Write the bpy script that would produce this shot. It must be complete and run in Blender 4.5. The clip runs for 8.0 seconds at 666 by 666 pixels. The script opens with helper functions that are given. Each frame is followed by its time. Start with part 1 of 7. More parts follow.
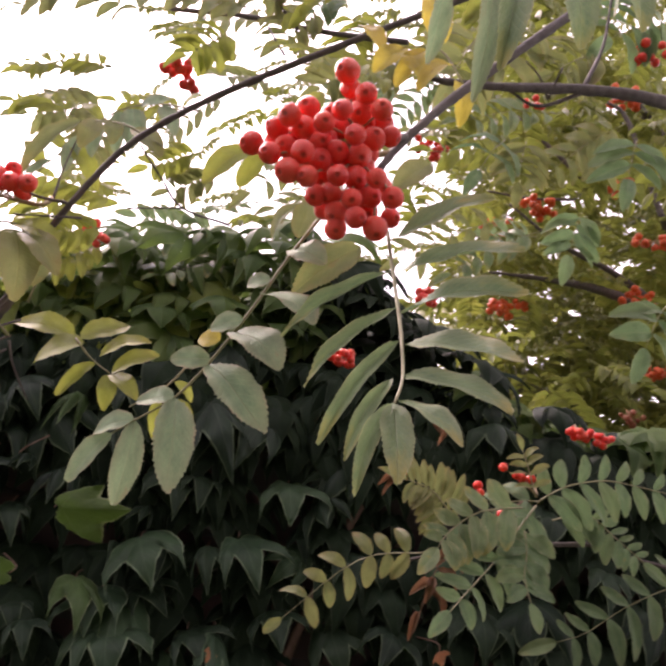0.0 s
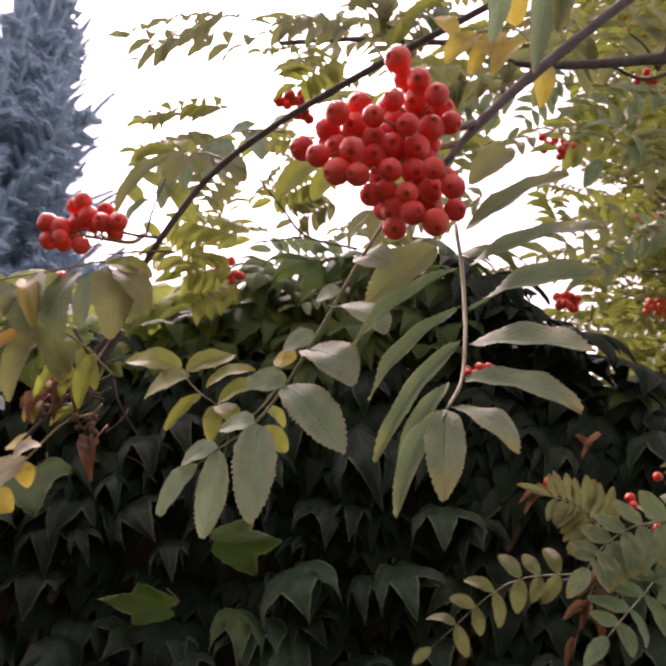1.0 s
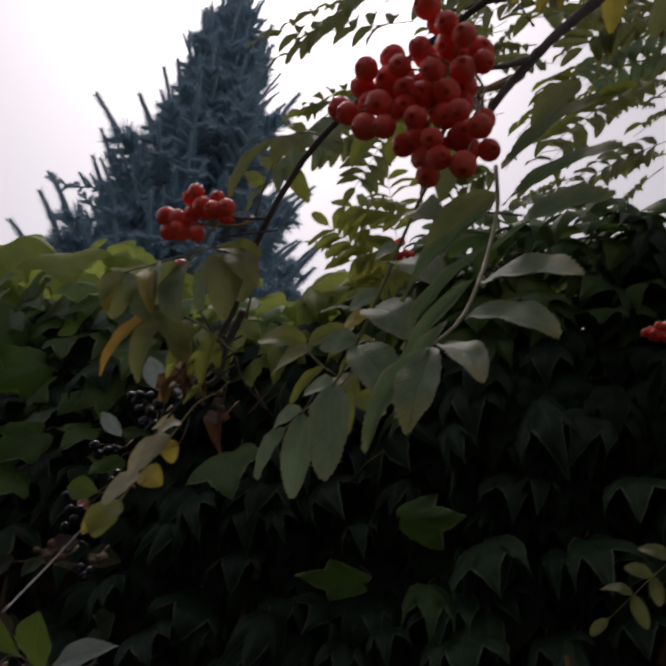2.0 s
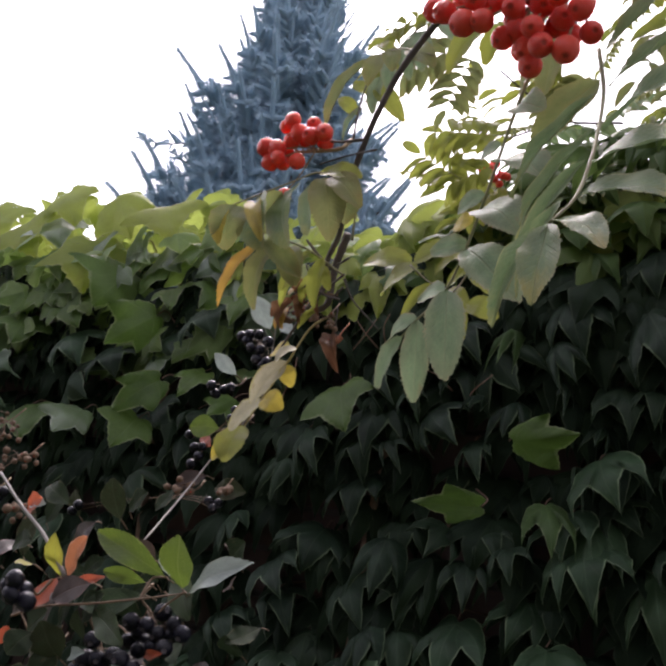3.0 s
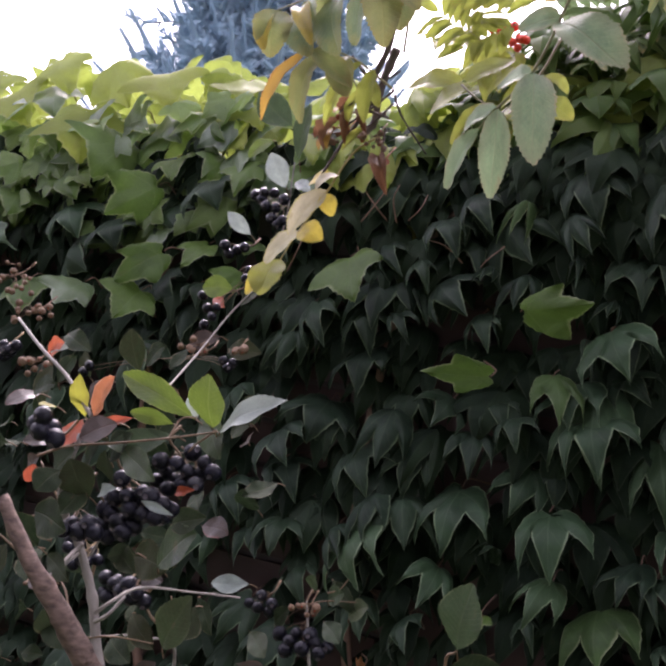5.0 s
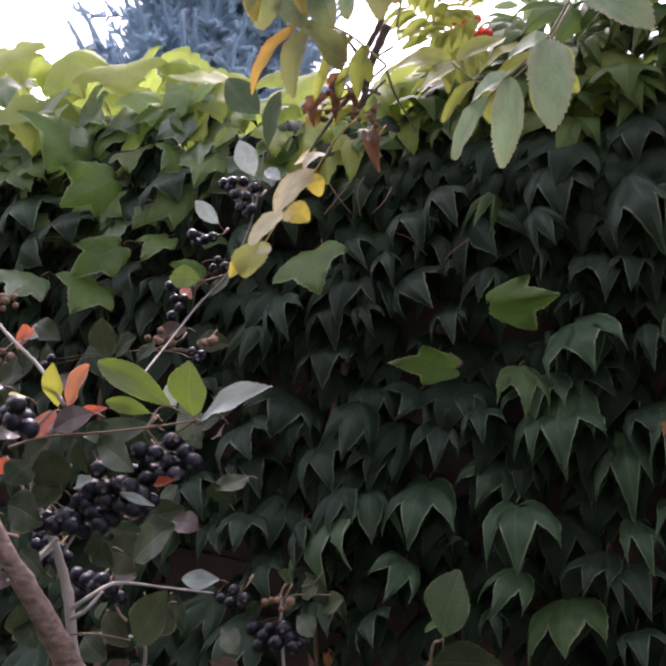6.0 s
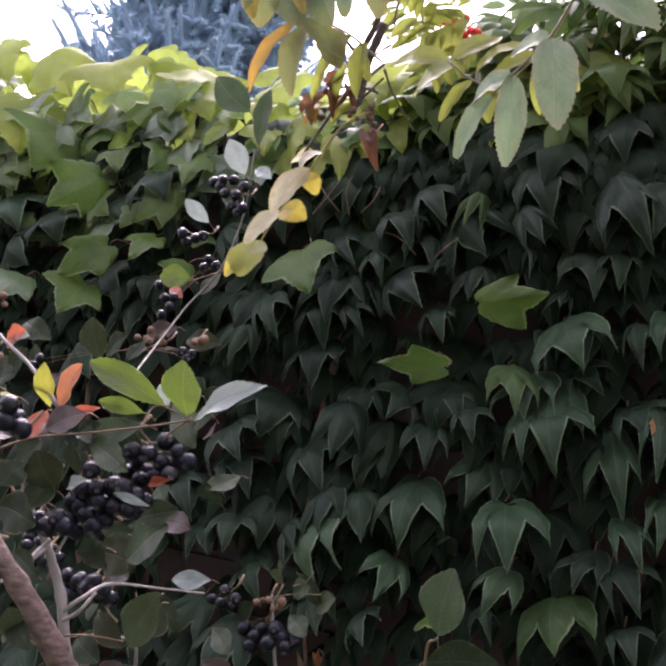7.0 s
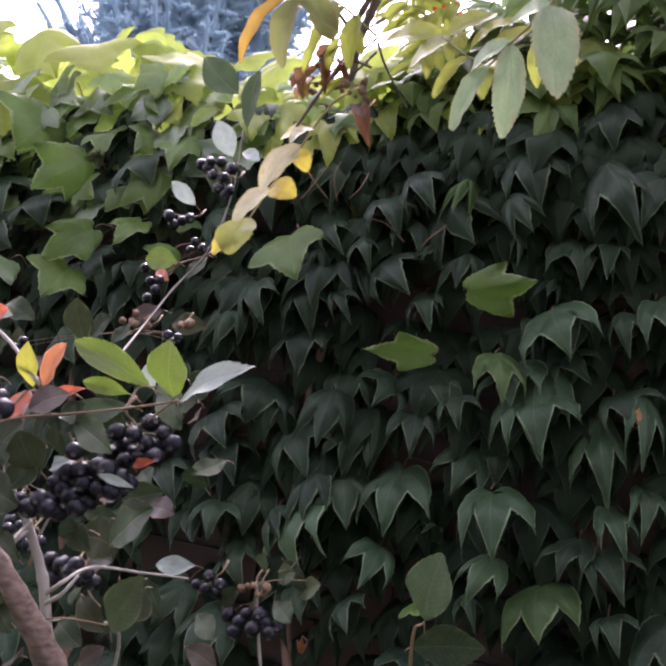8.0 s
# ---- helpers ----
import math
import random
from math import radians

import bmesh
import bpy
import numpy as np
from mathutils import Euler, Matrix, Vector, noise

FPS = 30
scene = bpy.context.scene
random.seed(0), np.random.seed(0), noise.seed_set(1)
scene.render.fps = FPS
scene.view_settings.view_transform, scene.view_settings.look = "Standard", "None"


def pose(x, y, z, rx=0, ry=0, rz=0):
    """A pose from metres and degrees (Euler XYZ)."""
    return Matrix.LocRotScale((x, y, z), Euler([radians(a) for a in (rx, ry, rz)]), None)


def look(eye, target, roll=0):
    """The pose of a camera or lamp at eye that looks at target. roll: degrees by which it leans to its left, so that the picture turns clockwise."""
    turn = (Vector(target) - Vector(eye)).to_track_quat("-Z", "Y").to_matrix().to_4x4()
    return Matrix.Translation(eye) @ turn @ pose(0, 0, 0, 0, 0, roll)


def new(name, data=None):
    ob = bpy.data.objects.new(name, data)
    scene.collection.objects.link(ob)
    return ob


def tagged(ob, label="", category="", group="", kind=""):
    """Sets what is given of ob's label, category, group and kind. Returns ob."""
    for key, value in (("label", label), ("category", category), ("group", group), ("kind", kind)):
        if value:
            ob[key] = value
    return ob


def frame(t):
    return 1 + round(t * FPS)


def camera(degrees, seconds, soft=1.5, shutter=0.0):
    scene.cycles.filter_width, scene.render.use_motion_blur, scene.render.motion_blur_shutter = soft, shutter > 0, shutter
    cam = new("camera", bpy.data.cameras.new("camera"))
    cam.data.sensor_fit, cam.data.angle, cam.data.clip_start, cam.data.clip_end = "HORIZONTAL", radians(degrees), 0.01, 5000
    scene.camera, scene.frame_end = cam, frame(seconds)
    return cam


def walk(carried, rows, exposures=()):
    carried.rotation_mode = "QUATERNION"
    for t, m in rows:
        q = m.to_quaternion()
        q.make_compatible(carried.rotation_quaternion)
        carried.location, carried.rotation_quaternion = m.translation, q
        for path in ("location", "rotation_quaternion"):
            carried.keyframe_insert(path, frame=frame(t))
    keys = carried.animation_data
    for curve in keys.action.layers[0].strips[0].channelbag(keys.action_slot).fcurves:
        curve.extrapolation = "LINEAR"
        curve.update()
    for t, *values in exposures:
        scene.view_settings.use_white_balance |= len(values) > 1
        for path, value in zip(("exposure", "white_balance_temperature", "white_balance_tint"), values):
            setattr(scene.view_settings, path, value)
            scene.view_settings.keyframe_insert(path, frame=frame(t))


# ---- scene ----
cam = camera(42.39, 8.0, soft=2.8, shutter=0.3)
PATH = [
    (0, (0.1277, 0.1432, 1.7764), (0.1834, 1.9960, 2.5274), 11.77),
    (0.5, (0.1406, 0.1526, 1.7756), (0.0037, 2.0142, 2.4937), 12.06),
    (1, (0.1562, 0.1637, 1.7852), (-0.1567, 1.9972, 2.5203), 11.07),
    (1.5, (0.1932, 0.1751, 1.7902), (-0.3733, 1.9538, 2.5080), 12.71),
    (2, (0.2072, 0.1750, 1.7851), (-0.5653, 1.9151, 2.3975), 11.41),
    (3.5, (0.2041, 0.1665, 1.7641), (-0.7882, 1.8609, 2.1438), 8.16),
    (4, (0.1982, 0.1742, 1.7570), (-0.7525, 1.9085, 2.0546), 9.12),
    (4.5, (0.1865, 0.1779, 1.7423), (-0.7742, 1.9175, 1.9679), 9.40),
    (6, (0.1482, 0.1805, 1.7192), (-0.6795, 1.9864, 1.9504), 8.40),
    (6.5, (0.1451, 0.1807, 1.7168), (-0.6548, 1.9988, 1.9506), 8.34),
    (7, (0.1416, 0.1792, 1.7182), (-0.6533, 1.9993, 1.9533), 8.25),
    (7.5, (0.1385, 0.1797, 1.7187), (-0.6254, 2.0117, 1.9639), 8.38),
    (8, (0.1371, 0.1860, 1.7126), (-0.6241, 2.0224, 1.9320), 8.66),
]
SKY, SUN = 0.17, 2.6
EXPOSURES = [(0, 1.1, 7000, 38), (1, 0.72, 7100, 44), (1.3, 0.0, 6850, 34), (1.6, -1.15, 6650, 25), (2.2, -1.3, 6500, 21), (3.2, 0.86, 6400, 27), (3.6, 0.92, 6400, 29), (4.0, 0.88, 6380, 30), (4.5, 1.35, 6300, 34), (6.0, 1.34, 6280, 34), (8, 1.80, 6220, 36)]

walk(cam, [(t, look(eye, target, roll)) for t, eye, target, roll in PATH], EXPOSURES)

# ---- world, sun and sky ----
world = bpy.data.worlds.new("overcast_sky")
scene.world = world
world.use_nodes = True
wn, wl = world.node_tree.nodes, world.node_tree.links
wn.clear()
sky = wn.new("ShaderNodeTexSky")
sky.sky_type, sky.sun_disc = "NISHITA", False
sky.sun_elevation, sky.sun_rotation = radians(45), radians(-35)
sky.dust_density, sky.air_density, sky.ozone_density = 5.0, 1.0, 1.0
haze = wn.new("ShaderNodeHueSaturation")
haze.inputs["Saturation"].default_value = 0.22
back = wn.new("ShaderNodeBackground")
back.inputs["Strength"].default_value = SKY
wout = wn.new("ShaderNodeOutputWorld")
wl.new(sky.outputs[0], haze.inputs["Color"])
veil = wn.new("ShaderNodeMix")
veil.data_type = "RGBA"
veil.inputs[0].default_value = 0.55
veil.inputs[7].default_value = (8.0, 8.2, 8.7, 1)
wl.new(haze.outputs[0], veil.inputs[6])
wl.new(veil.outputs[2], back.inputs["Color"])
wl.new(back.outputs[0], wout.inputs["Surface"])
sun = new("sun", bpy.data.lights.new("sun", "SUN"))
sun.data.energy, sun.data.angle, sun.data.color = SUN, radians(25), (1.0, 0.95, 0.88)
sun.matrix_world = look((-2.3, 3.3, 5.5), (0, 0, 1.5))


# ---- materials ----
MATS = {}


def nodes_for(name):
    m = bpy.data.materials.new(name)
    m.use_nodes = True
    m.node_tree.nodes.clear()
    MATS[name] = m
    return m, m.node_tree.nodes, m.node_tree.links


def calc(n, l, op, a, b=None, c=None, clamp=False):
    k = n.new("ShaderNodeMath")
    k.operation, k.use_clamp = op, clamp
    for slot, v in enumerate((a, b, c)):
        if v is None:
            continue
        if isinstance(v, (int, float)):
            k.inputs[slot].default_value = v
        else:
            l.new(v, k.inputs[slot])
    return k.outputs[0]


def mix(n, l, fac, a, b):
    k = n.new("ShaderNodeMix")
    k.data_type = "RGBA"
    for slot, v in ((0, fac), (6, a), (7, b)):
        if isinstance(v, (int, float)):
            k.inputs[slot].default_value = v
        elif isinstance(v, tuple):
            k.inputs[slot].default_value = (*v, 1)
        else:
            l.new(v, k.inputs[slot])
    return k.outputs[2]


def ramp(n, l, fac, stops):
    k = n.new("ShaderNodeValToRGB")
    while len(k.color_ramp.elements) < len(stops):
        k.color_ramp.elements.new(0.5)
    for e, (p, c) in zip(k.color_ramp.elements, stops):
        e.position, e.color = p, (*c, 1)
    l.new(fac, k.inputs[0])
    return k.outputs[0]


def tc_v(n, l, tc):
    k = n.new("ShaderNodeSeparateXYZ")
    l.new(tc.outputs["UV"], k.inputs[0])
    return k.outputs[1]


def leaf_material(name, cols, margin, spots, rough=0.45, through_light=0.35, veins="pinnate", island=False, edge=0.8, gloss=0.4, glow=None, wide=0.0, tip=0.0, ragged=1.0):
    """A leaf: colour by leaf, blotches, a discoloured margin, veins and relief."""
    m, n, l = nodes_for(name)
    pick = n.new("ShaderNodeNewGeometry").outputs["Random Per Island"] if island else n.new("ShaderNodeObjectInfo").outputs["Random"]
    base = ramp(n, l, pick, [(0.0, cols[0]), (0.5, cols[1]), (1.0, cols[2])])
    offset = n.new("ShaderNodeVectorMath")
    offset.operation = "ADD"
    tc = n.new("ShaderNodeTexCoord")
    l.new(tc.outputs["UV"], offset.inputs[0])
    shift = n.new("ShaderNodeCombineXYZ")
    l.new(calc(n, l, "MULTIPLY", pick, 37.0), shift.inputs[2])
    l.new(shift.outputs[0], offset.inputs[1])
    big = n.new("ShaderNodeTexNoise")
    big.inputs["Scale"].default_value, big.inputs["Detail"].default_value = 3.2, 3
    l.new(offset.outputs[0], big.inputs["Vector"])
    fine = n.new("ShaderNodeTexNoise")
    fine.inputs["Scale"].default_value, fine.inputs["Detail"].default_value = 26.0, 3
    l.new(offset.outputs[0], fine.inputs["Vector"])
    col = mix(n, l, calc(n, l, "MULTIPLY_ADD", big.outputs[0], 2.4, -0.95, True), base, cols[1])
    col = mix(n, l, calc(n, l, "MULTIPLY_ADD", fine.outputs[0], 1.2, -0.45, True), col, mix(n, l, 0.35, base, spots))
    tone = calc(n, l, "MULTIPLY_ADD", big.outputs[0], 1.1, 0.45)
    tone = calc(n, l, "ADD", tone, calc(n, l, "MULTIPLY_ADD", fine.outputs[0], 0.5, -0.25))
    shade = n.new("ShaderNodeVectorMath")
    shade.operation = "SCALE"
    l.new(col, shade.inputs[0])
    l.new(tone, shade.inputs["Scale"])
    col = shade.outputs[0]
    rim = n.new("ShaderNodeUVMap")
    rim.uv_map = "rim"
    sep = n.new("ShaderNodeSeparateXYZ")
    l.new(rim.outputs[0], sep.inputs[0])
    worn = calc(n, l, "MULTIPLY_ADD", big.outputs[0], 0.5, -0.25)
    edge_f = calc(n, l, "MULTIPLY", calc(n, l, "SUBTRACT", calc(n, l, "ADD", sep.outputs[0], calc(n, l, "MULTIPLY", worn, ragged)), edge), 1.0 / max(0.02, 1.0 - edge), None, True)
    if wide:
        band = calc(n, l, "MULTIPLY_ADD", calc(n, l, "ADD", sep.outputs[0], calc(n, l, "MULTIPLY", worn, 1.6)), 1.8, -0.75, True)
        col = mix(n, l, calc(n, l, "MULTIPLY", band, wide), col, margin)
    if tip:
        ends = calc(n, l, "MULTIPLY_ADD", calc(n, l, "ADD", tc_v(n, l, tc), calc(n, l, "MULTIPLY", worn, 2.0)), 3.0, -2.1, True)
        col = mix(n, l, calc(n, l, "MULTIPLY", ends, tip), col, spots)
    col = mix(n, l, edge_f, col, margin)
    spot = calc(n, l, "MULTIPLY_ADD", big.outputs[0], 9.0, -6.1, True)
    col = mix(n, l, spot, col, spots)
    uv = n.new("ShaderNodeSeparateXYZ")
    l.new(tc.outputs["UV"], uv.inputs[0])
    across = calc(n, l, "ABSOLUTE", calc(n, l, "SUBTRACT", uv.outputs[0], 0.5))
    along = uv.outputs[1]
    if veins == "pinnate":
        mid = calc(n, l, "SUBTRACT", 1.0, calc(n, l, "MULTIPLY", across, 28.0), None, True)
        wave = calc(n, l, "FRACT", calc(n, l, "MULTIPLY", calc(n, l, "SUBTRACT", along, calc(n, l, "MULTIPLY", across, 0.42)), 13.0))
    else:
        mid = calc(n, l, "SUBTRACT", 1.0, calc(n, l, "MULTIPLY", sep.outputs[0], 11.0), None, True)
        wave = calc(n, l, "FRACT", calc(n, l, "SUBTRACT", sep.outputs[1], calc(n, l, "MULTIPLY", sep.outputs[0], 0.8)))
    lat = calc(n, l, "SUBTRACT", 1.0, calc(n, l, "MULTIPLY", calc(n, l, "ABSOLUTE", calc(n, l, "SUBTRACT", wave, 0.5)), 9.0), None, True)
    vein = calc(n, l, "MAXIMUM", mid, calc(n, l, "MULTIPLY", lat, 0.45))
    col = mix(n, l, calc(n, l, "MULTIPLY", vein, 0.25 if veins == "ribs" else 0.5), col, mix(n, l, 0.5, base, margin))
    relief = calc(n, l, "ADD", calc(n, l, "MULTIPLY", vein, -0.6), calc(n, l, "MULTIPLY", fine.outputs[0], 0.5))
    bump = n.new("ShaderNodeBump")
    bump.inputs["Strength"].default_value, bump.inputs["Distance"].default_value = 0.55, 0.0012
    l.new(relief, bump.inputs["Height"])
    p = n.new("ShaderNodeBsdfPrincipled")
    l.new(col, p.inputs["Base Color"])
    p.inputs["Specular IOR Level"].default_value = gloss
    l.new(calc(n, l, "MULTIPLY_ADD", fine.outputs[0], 0.25, rough - 0.12), p.inputs["Roughness"])
    l.new(bump.outputs[0], p.inputs["Normal"])
    tr = n.new("ShaderNodeBsdfTranslucent")
    l.new(mix(n, l, 0.6, col, glow or tuple(min(1, 1.6 * v) for v in cols[1])), tr.inputs["Color"])
    mx = n.new("ShaderNodeMixShader")
    mx.inputs[0].default_value = through_light
    l.new(p.outputs[0], mx.inputs[1])
    l.new(tr.outputs[0], mx.inputs[2])
    o = n.new("ShaderNodeOutputMaterial")
    l.new(mx.outputs[0], o.inputs[0])
    return m


def plain_material(name, c0, c1, scale, rough, bump_d=0.001, metal=0.0, gloss=0.5, stretch=None, vary=0.0, coat=0.0, sss=0.0):
    """Bark, stalks, fruit, brick and soil: two colours by noise at two scales, with relief."""
    m, n, l = nodes_for(name)
    tc = n.new("ShaderNodeTexCoord")
    vec = tc.outputs["Object"]
    if stretch:
        mp = n.new("ShaderNodeMapping")
        mp.inputs["Scale"].default_value = stretch
        l.new(vec, mp.inputs[0])
        vec = mp.outputs[0]
    a, b = n.new("ShaderNodeTexNoise"), n.new("ShaderNodeTexNoise")
    for k, s in ((a, scale), (b, scale * 7)):
        k.inputs["Scale"].default_value, k.inputs["Detail"].default_value = s, 4
        l.new(vec, k.inputs["Vector"])
    f = calc(n, l, "MULTIPLY_ADD", a.outputs[0], 2.2, -0.6, True)
    f = calc(n, l, "ADD", calc(n, l, "MULTIPLY", f, 0.7), calc(n, l, "MULTIPLY", b.outputs[0], 0.3))
    if vary:
        rnd = n.new("ShaderNodeObjectInfo").outputs["Random"]
        f = calc(n, l, "ADD", f, calc(n, l, "MULTIPLY_ADD", rnd, vary, -vary / 2), None, True)
    p = n.new("ShaderNodeBsdfPrincipled")
    l.new(mix(n, l, f, c0, c1), p.inputs["Base Color"])
    p.inputs["Metallic"].default_value = metal
    p.inputs["Specular IOR Level"].default_value = gloss
    p.inputs["Coat Weight"].default_value = coat
    p.inputs["Coat Roughness"].default_value = 0.2
    if sss:
        p.inputs["Subsurface Weight"].default_value = sss
        p.inputs["Subsurface Radius"].default_value = (0.004, 0.001, 0.0006)
        p.inputs["Subsurface Scale"].default_value = 0.6
    l.new(calc(n, l, "MULTIPLY_ADD", b.outputs[0], 0.3, rough - 0.15), p.inputs["Roughness"])
    bump = n.new("ShaderNodeBump")
    bump.inputs["Strength"].default_value, bump.inputs["Distance"].default_value = 0.6, bump_d
    l.new(calc(n, l, "ADD", a.outputs[0], calc(n, l, "MULTIPLY", b.outputs[0], 0.5)), bump.inputs["Height"])
    l.new(bump.outputs[0], p.inputs["Normal"])
    o = n.new("ShaderNodeOutputMaterial")
    l.new(p.outputs[0], o.inputs[0])
    return m


leaf_material("rowan_green", [(0.118, 0.195, 0.09), (0.14, 0.222, 0.10), (0.175, 0.245, 0.105)], (0.40, 0.37, 0.19), (0.38, 0.29, 0.065), 0.42, 0.30, edge=0.94, gloss=0.4, wide=0.28, tip=0.8)
leaf_material("rowan_blue", [(0.11, 0.195, 0.09), (0.13, 0.225, 0.10), (0.16, 0.23, 0.09)], (0.32, 0.33, 0.19), (0.26, 0.20, 0.06), 0.45, 0.32, edge=0.95, wide=0.1, tip=0.25)
leaf_material("rowan_dry", [(0.12, 0.055, 0.03), (0.19, 0.09, 0.045), (0.28, 0.18, 0.11)], (0.30, 0.17, 0.10), (0.14, 0.07, 0.04), 0.65, 0.25, edge=0.9)
leaf_material("rowan_under", [(0.18, 0.28, 0.145), (0.205, 0.31, 0.17), (0.25, 0.32, 0.19)], (0.44, 0.34, 0.22), (0.34, 0.26, 0.15), 0.55, 0.25, edge=0.95, gloss=0.25, wide=0.28, tip=0.3)
leaf_material("rowan_lime", [(0.20, 0.24, 0.04), (0.24, 0.28, 0.05), (0.30, 0.32, 0.06)], (0.36, 0.32, 0.08), (0.30, 0.20, 0.05), 0.5, 0.5, edge=0.95, wide=0.2, tip=0.4)
leaf_material("rowan_yellow", [(0.42, 0.33, 0.04), (0.48, 0.40, 0.06), (0.44, 0.30, 0.05)], (0.36, 0.34, 0.10), (0.32, 0.18, 0.05), 0.5, 0.45, edge=0.9)
leaf_material("rowan_olive", [(0.14, 0.185, 0.06), (0.19, 0.225, 0.08), (0.23, 0.235, 0.085)], (0.29, 0.23, 0.08), (0.24, 0.14, 0.05), 0.5, 0.4, edge=0.93, wide=0.4, tip=0.6)
leaf_material("rowan_orange", [(0.40, 0.24, 0.04), (0.44, 0.27, 0.05), (0.38, 0.28, 0.06)], (0.40, 0.16, 0.05), (0.17, 0.17, 0.06), 0.5, 0.45, edge=0.88)
leaf_material("rowan_pale", [(0.42, 0.39, 0.25), (0.46, 0.43, 0.29), (0.42, 0.42, 0.22)], (0.46, 0.42, 0.09), (0.36, 0.30, 0.15), 0.6, 0.3, edge=0.85)
leaf_material("rowan_far", [(0.085, 0.120, 0.028), (0.14, 0.170, 0.038), (0.235, 0.21, 0.05)], (0.28, 0.26, 0.08), (0.22, 0.14, 0.05), 0.5, 0.42, island=True, glow=(0.30, 0.35, 0.06))
# Dark, green and bright copies of one leaf: wall shade painted as colour.
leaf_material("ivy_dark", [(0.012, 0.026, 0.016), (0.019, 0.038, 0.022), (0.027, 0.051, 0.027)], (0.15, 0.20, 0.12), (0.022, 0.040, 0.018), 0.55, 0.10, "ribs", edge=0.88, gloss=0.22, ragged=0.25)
leaf_material("ivy_green", [(0.027, 0.057, 0.031), (0.036, 0.074, 0.036), (0.048, 0.091, 0.040)], (0.24, 0.32, 0.19), (0.030, 0.052, 0.022), 0.52, 0.14, "ribs", edge=0.88, gloss=0.26, ragged=0.25)
leaf_material("ivy_bright", [(0.045, 0.090, 0.030), (0.058, 0.112, 0.036), (0.07, 0.125, 0.04)], (0.30, 0.37, 0.20), (0.06, 0.08, 0.03), 0.5, 0.25, "ribs", edge=0.88, gloss=0.28, ragged=0.25)
# Near-black copy of the ivy leaf: shade of the gaps painted in.
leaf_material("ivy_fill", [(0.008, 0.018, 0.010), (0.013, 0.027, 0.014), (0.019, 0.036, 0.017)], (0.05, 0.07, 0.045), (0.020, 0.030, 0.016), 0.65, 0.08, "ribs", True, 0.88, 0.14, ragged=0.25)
leaf_material("ivy_orange", [(0.30, 0.11, 0.05), (0.34, 0.14, 0.06), (0.30, 0.16, 0.06)], (0.36, 0.24, 0.10), (0.16, 0.06, 0.03), 0.5, 0.3, "ribs", edge=0.9, ragged=0.3)
# Lit copies of the ivy leaf: daylight on the crest put into colour.
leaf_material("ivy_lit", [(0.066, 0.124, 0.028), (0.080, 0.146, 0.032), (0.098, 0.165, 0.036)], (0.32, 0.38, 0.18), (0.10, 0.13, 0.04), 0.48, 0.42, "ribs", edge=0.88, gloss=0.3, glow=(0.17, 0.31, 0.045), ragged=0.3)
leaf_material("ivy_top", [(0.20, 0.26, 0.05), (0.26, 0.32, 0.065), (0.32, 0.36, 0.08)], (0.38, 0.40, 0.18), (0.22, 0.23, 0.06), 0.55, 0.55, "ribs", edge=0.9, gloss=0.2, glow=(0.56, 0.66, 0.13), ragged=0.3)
# Bluish copy: sky sheen on the shoulder leaves, painted into the leaf colour.
leaf_material("ivy_skylit", [(0.08, 0.13, 0.07), (0.105, 0.165, 0.085), (0.14, 0.205, 0.09)], (0.36, 0.42, 0.30), (0.10, 0.13, 0.06), 0.36, 0.34, "ribs", edge=0.88, gloss=0.55, glow=(0.24, 0.38, 0.12), ragged=0.3)
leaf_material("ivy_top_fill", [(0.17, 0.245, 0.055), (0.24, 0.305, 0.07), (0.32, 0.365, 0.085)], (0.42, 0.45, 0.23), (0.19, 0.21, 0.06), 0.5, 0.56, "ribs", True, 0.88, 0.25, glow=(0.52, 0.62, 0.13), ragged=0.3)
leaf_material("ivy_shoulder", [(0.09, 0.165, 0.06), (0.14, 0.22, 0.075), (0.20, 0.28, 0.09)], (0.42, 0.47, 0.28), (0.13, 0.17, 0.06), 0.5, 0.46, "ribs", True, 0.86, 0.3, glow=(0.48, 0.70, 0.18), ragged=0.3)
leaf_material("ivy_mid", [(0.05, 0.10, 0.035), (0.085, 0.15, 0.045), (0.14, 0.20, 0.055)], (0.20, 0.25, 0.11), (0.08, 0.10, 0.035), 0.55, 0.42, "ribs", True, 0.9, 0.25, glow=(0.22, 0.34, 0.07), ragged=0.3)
# Darkest aronia leaf: the bush's inner shade is held in its colour.
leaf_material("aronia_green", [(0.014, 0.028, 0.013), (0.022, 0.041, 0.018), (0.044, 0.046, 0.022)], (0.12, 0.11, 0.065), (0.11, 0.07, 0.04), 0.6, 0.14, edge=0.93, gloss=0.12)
leaf_material("aronia_lime", [(0.085, 0.135, 0.025), (0.098, 0.15, 0.028), (0.115, 0.165, 0.034)], (0.26, 0.30, 0.10), (0.20, 0.20, 0.05), 0.42, 0.42, edge=0.95, glow=(0.15, 0.235, 0.03))
leaf_material("aronia_mid", [(0.036, 0.064, 0.030), (0.046, 0.080, 0.037), (0.066, 0.084, 0.038)], (0.14, 0.16, 0.085), (0.14, 0.10, 0.06), 0.42, 0.2, edge=0.95, gloss=0.4)
# Pale grey includes sky reflection at a glancing angle, painted as colour.
leaf_material("aronia_pale", [(0.25, 0.31, 0.275), (0.29, 0.35, 0.315), (0.25, 0.30, 0.265)], (0.36, 0.39, 0.33), (0.30, 0.32, 0.24), 0.4, 0.25, edge=0.95)
leaf_material("aronia_yellow", [(0.32, 0.29, 0.035), (0.30, 0.30, 0.04), (0.27, 0.28, 0.045)], (0.26, 0.30, 0.06), (0.34, 0.22, 0.05), 0.45, 0.4, edge=0.9)
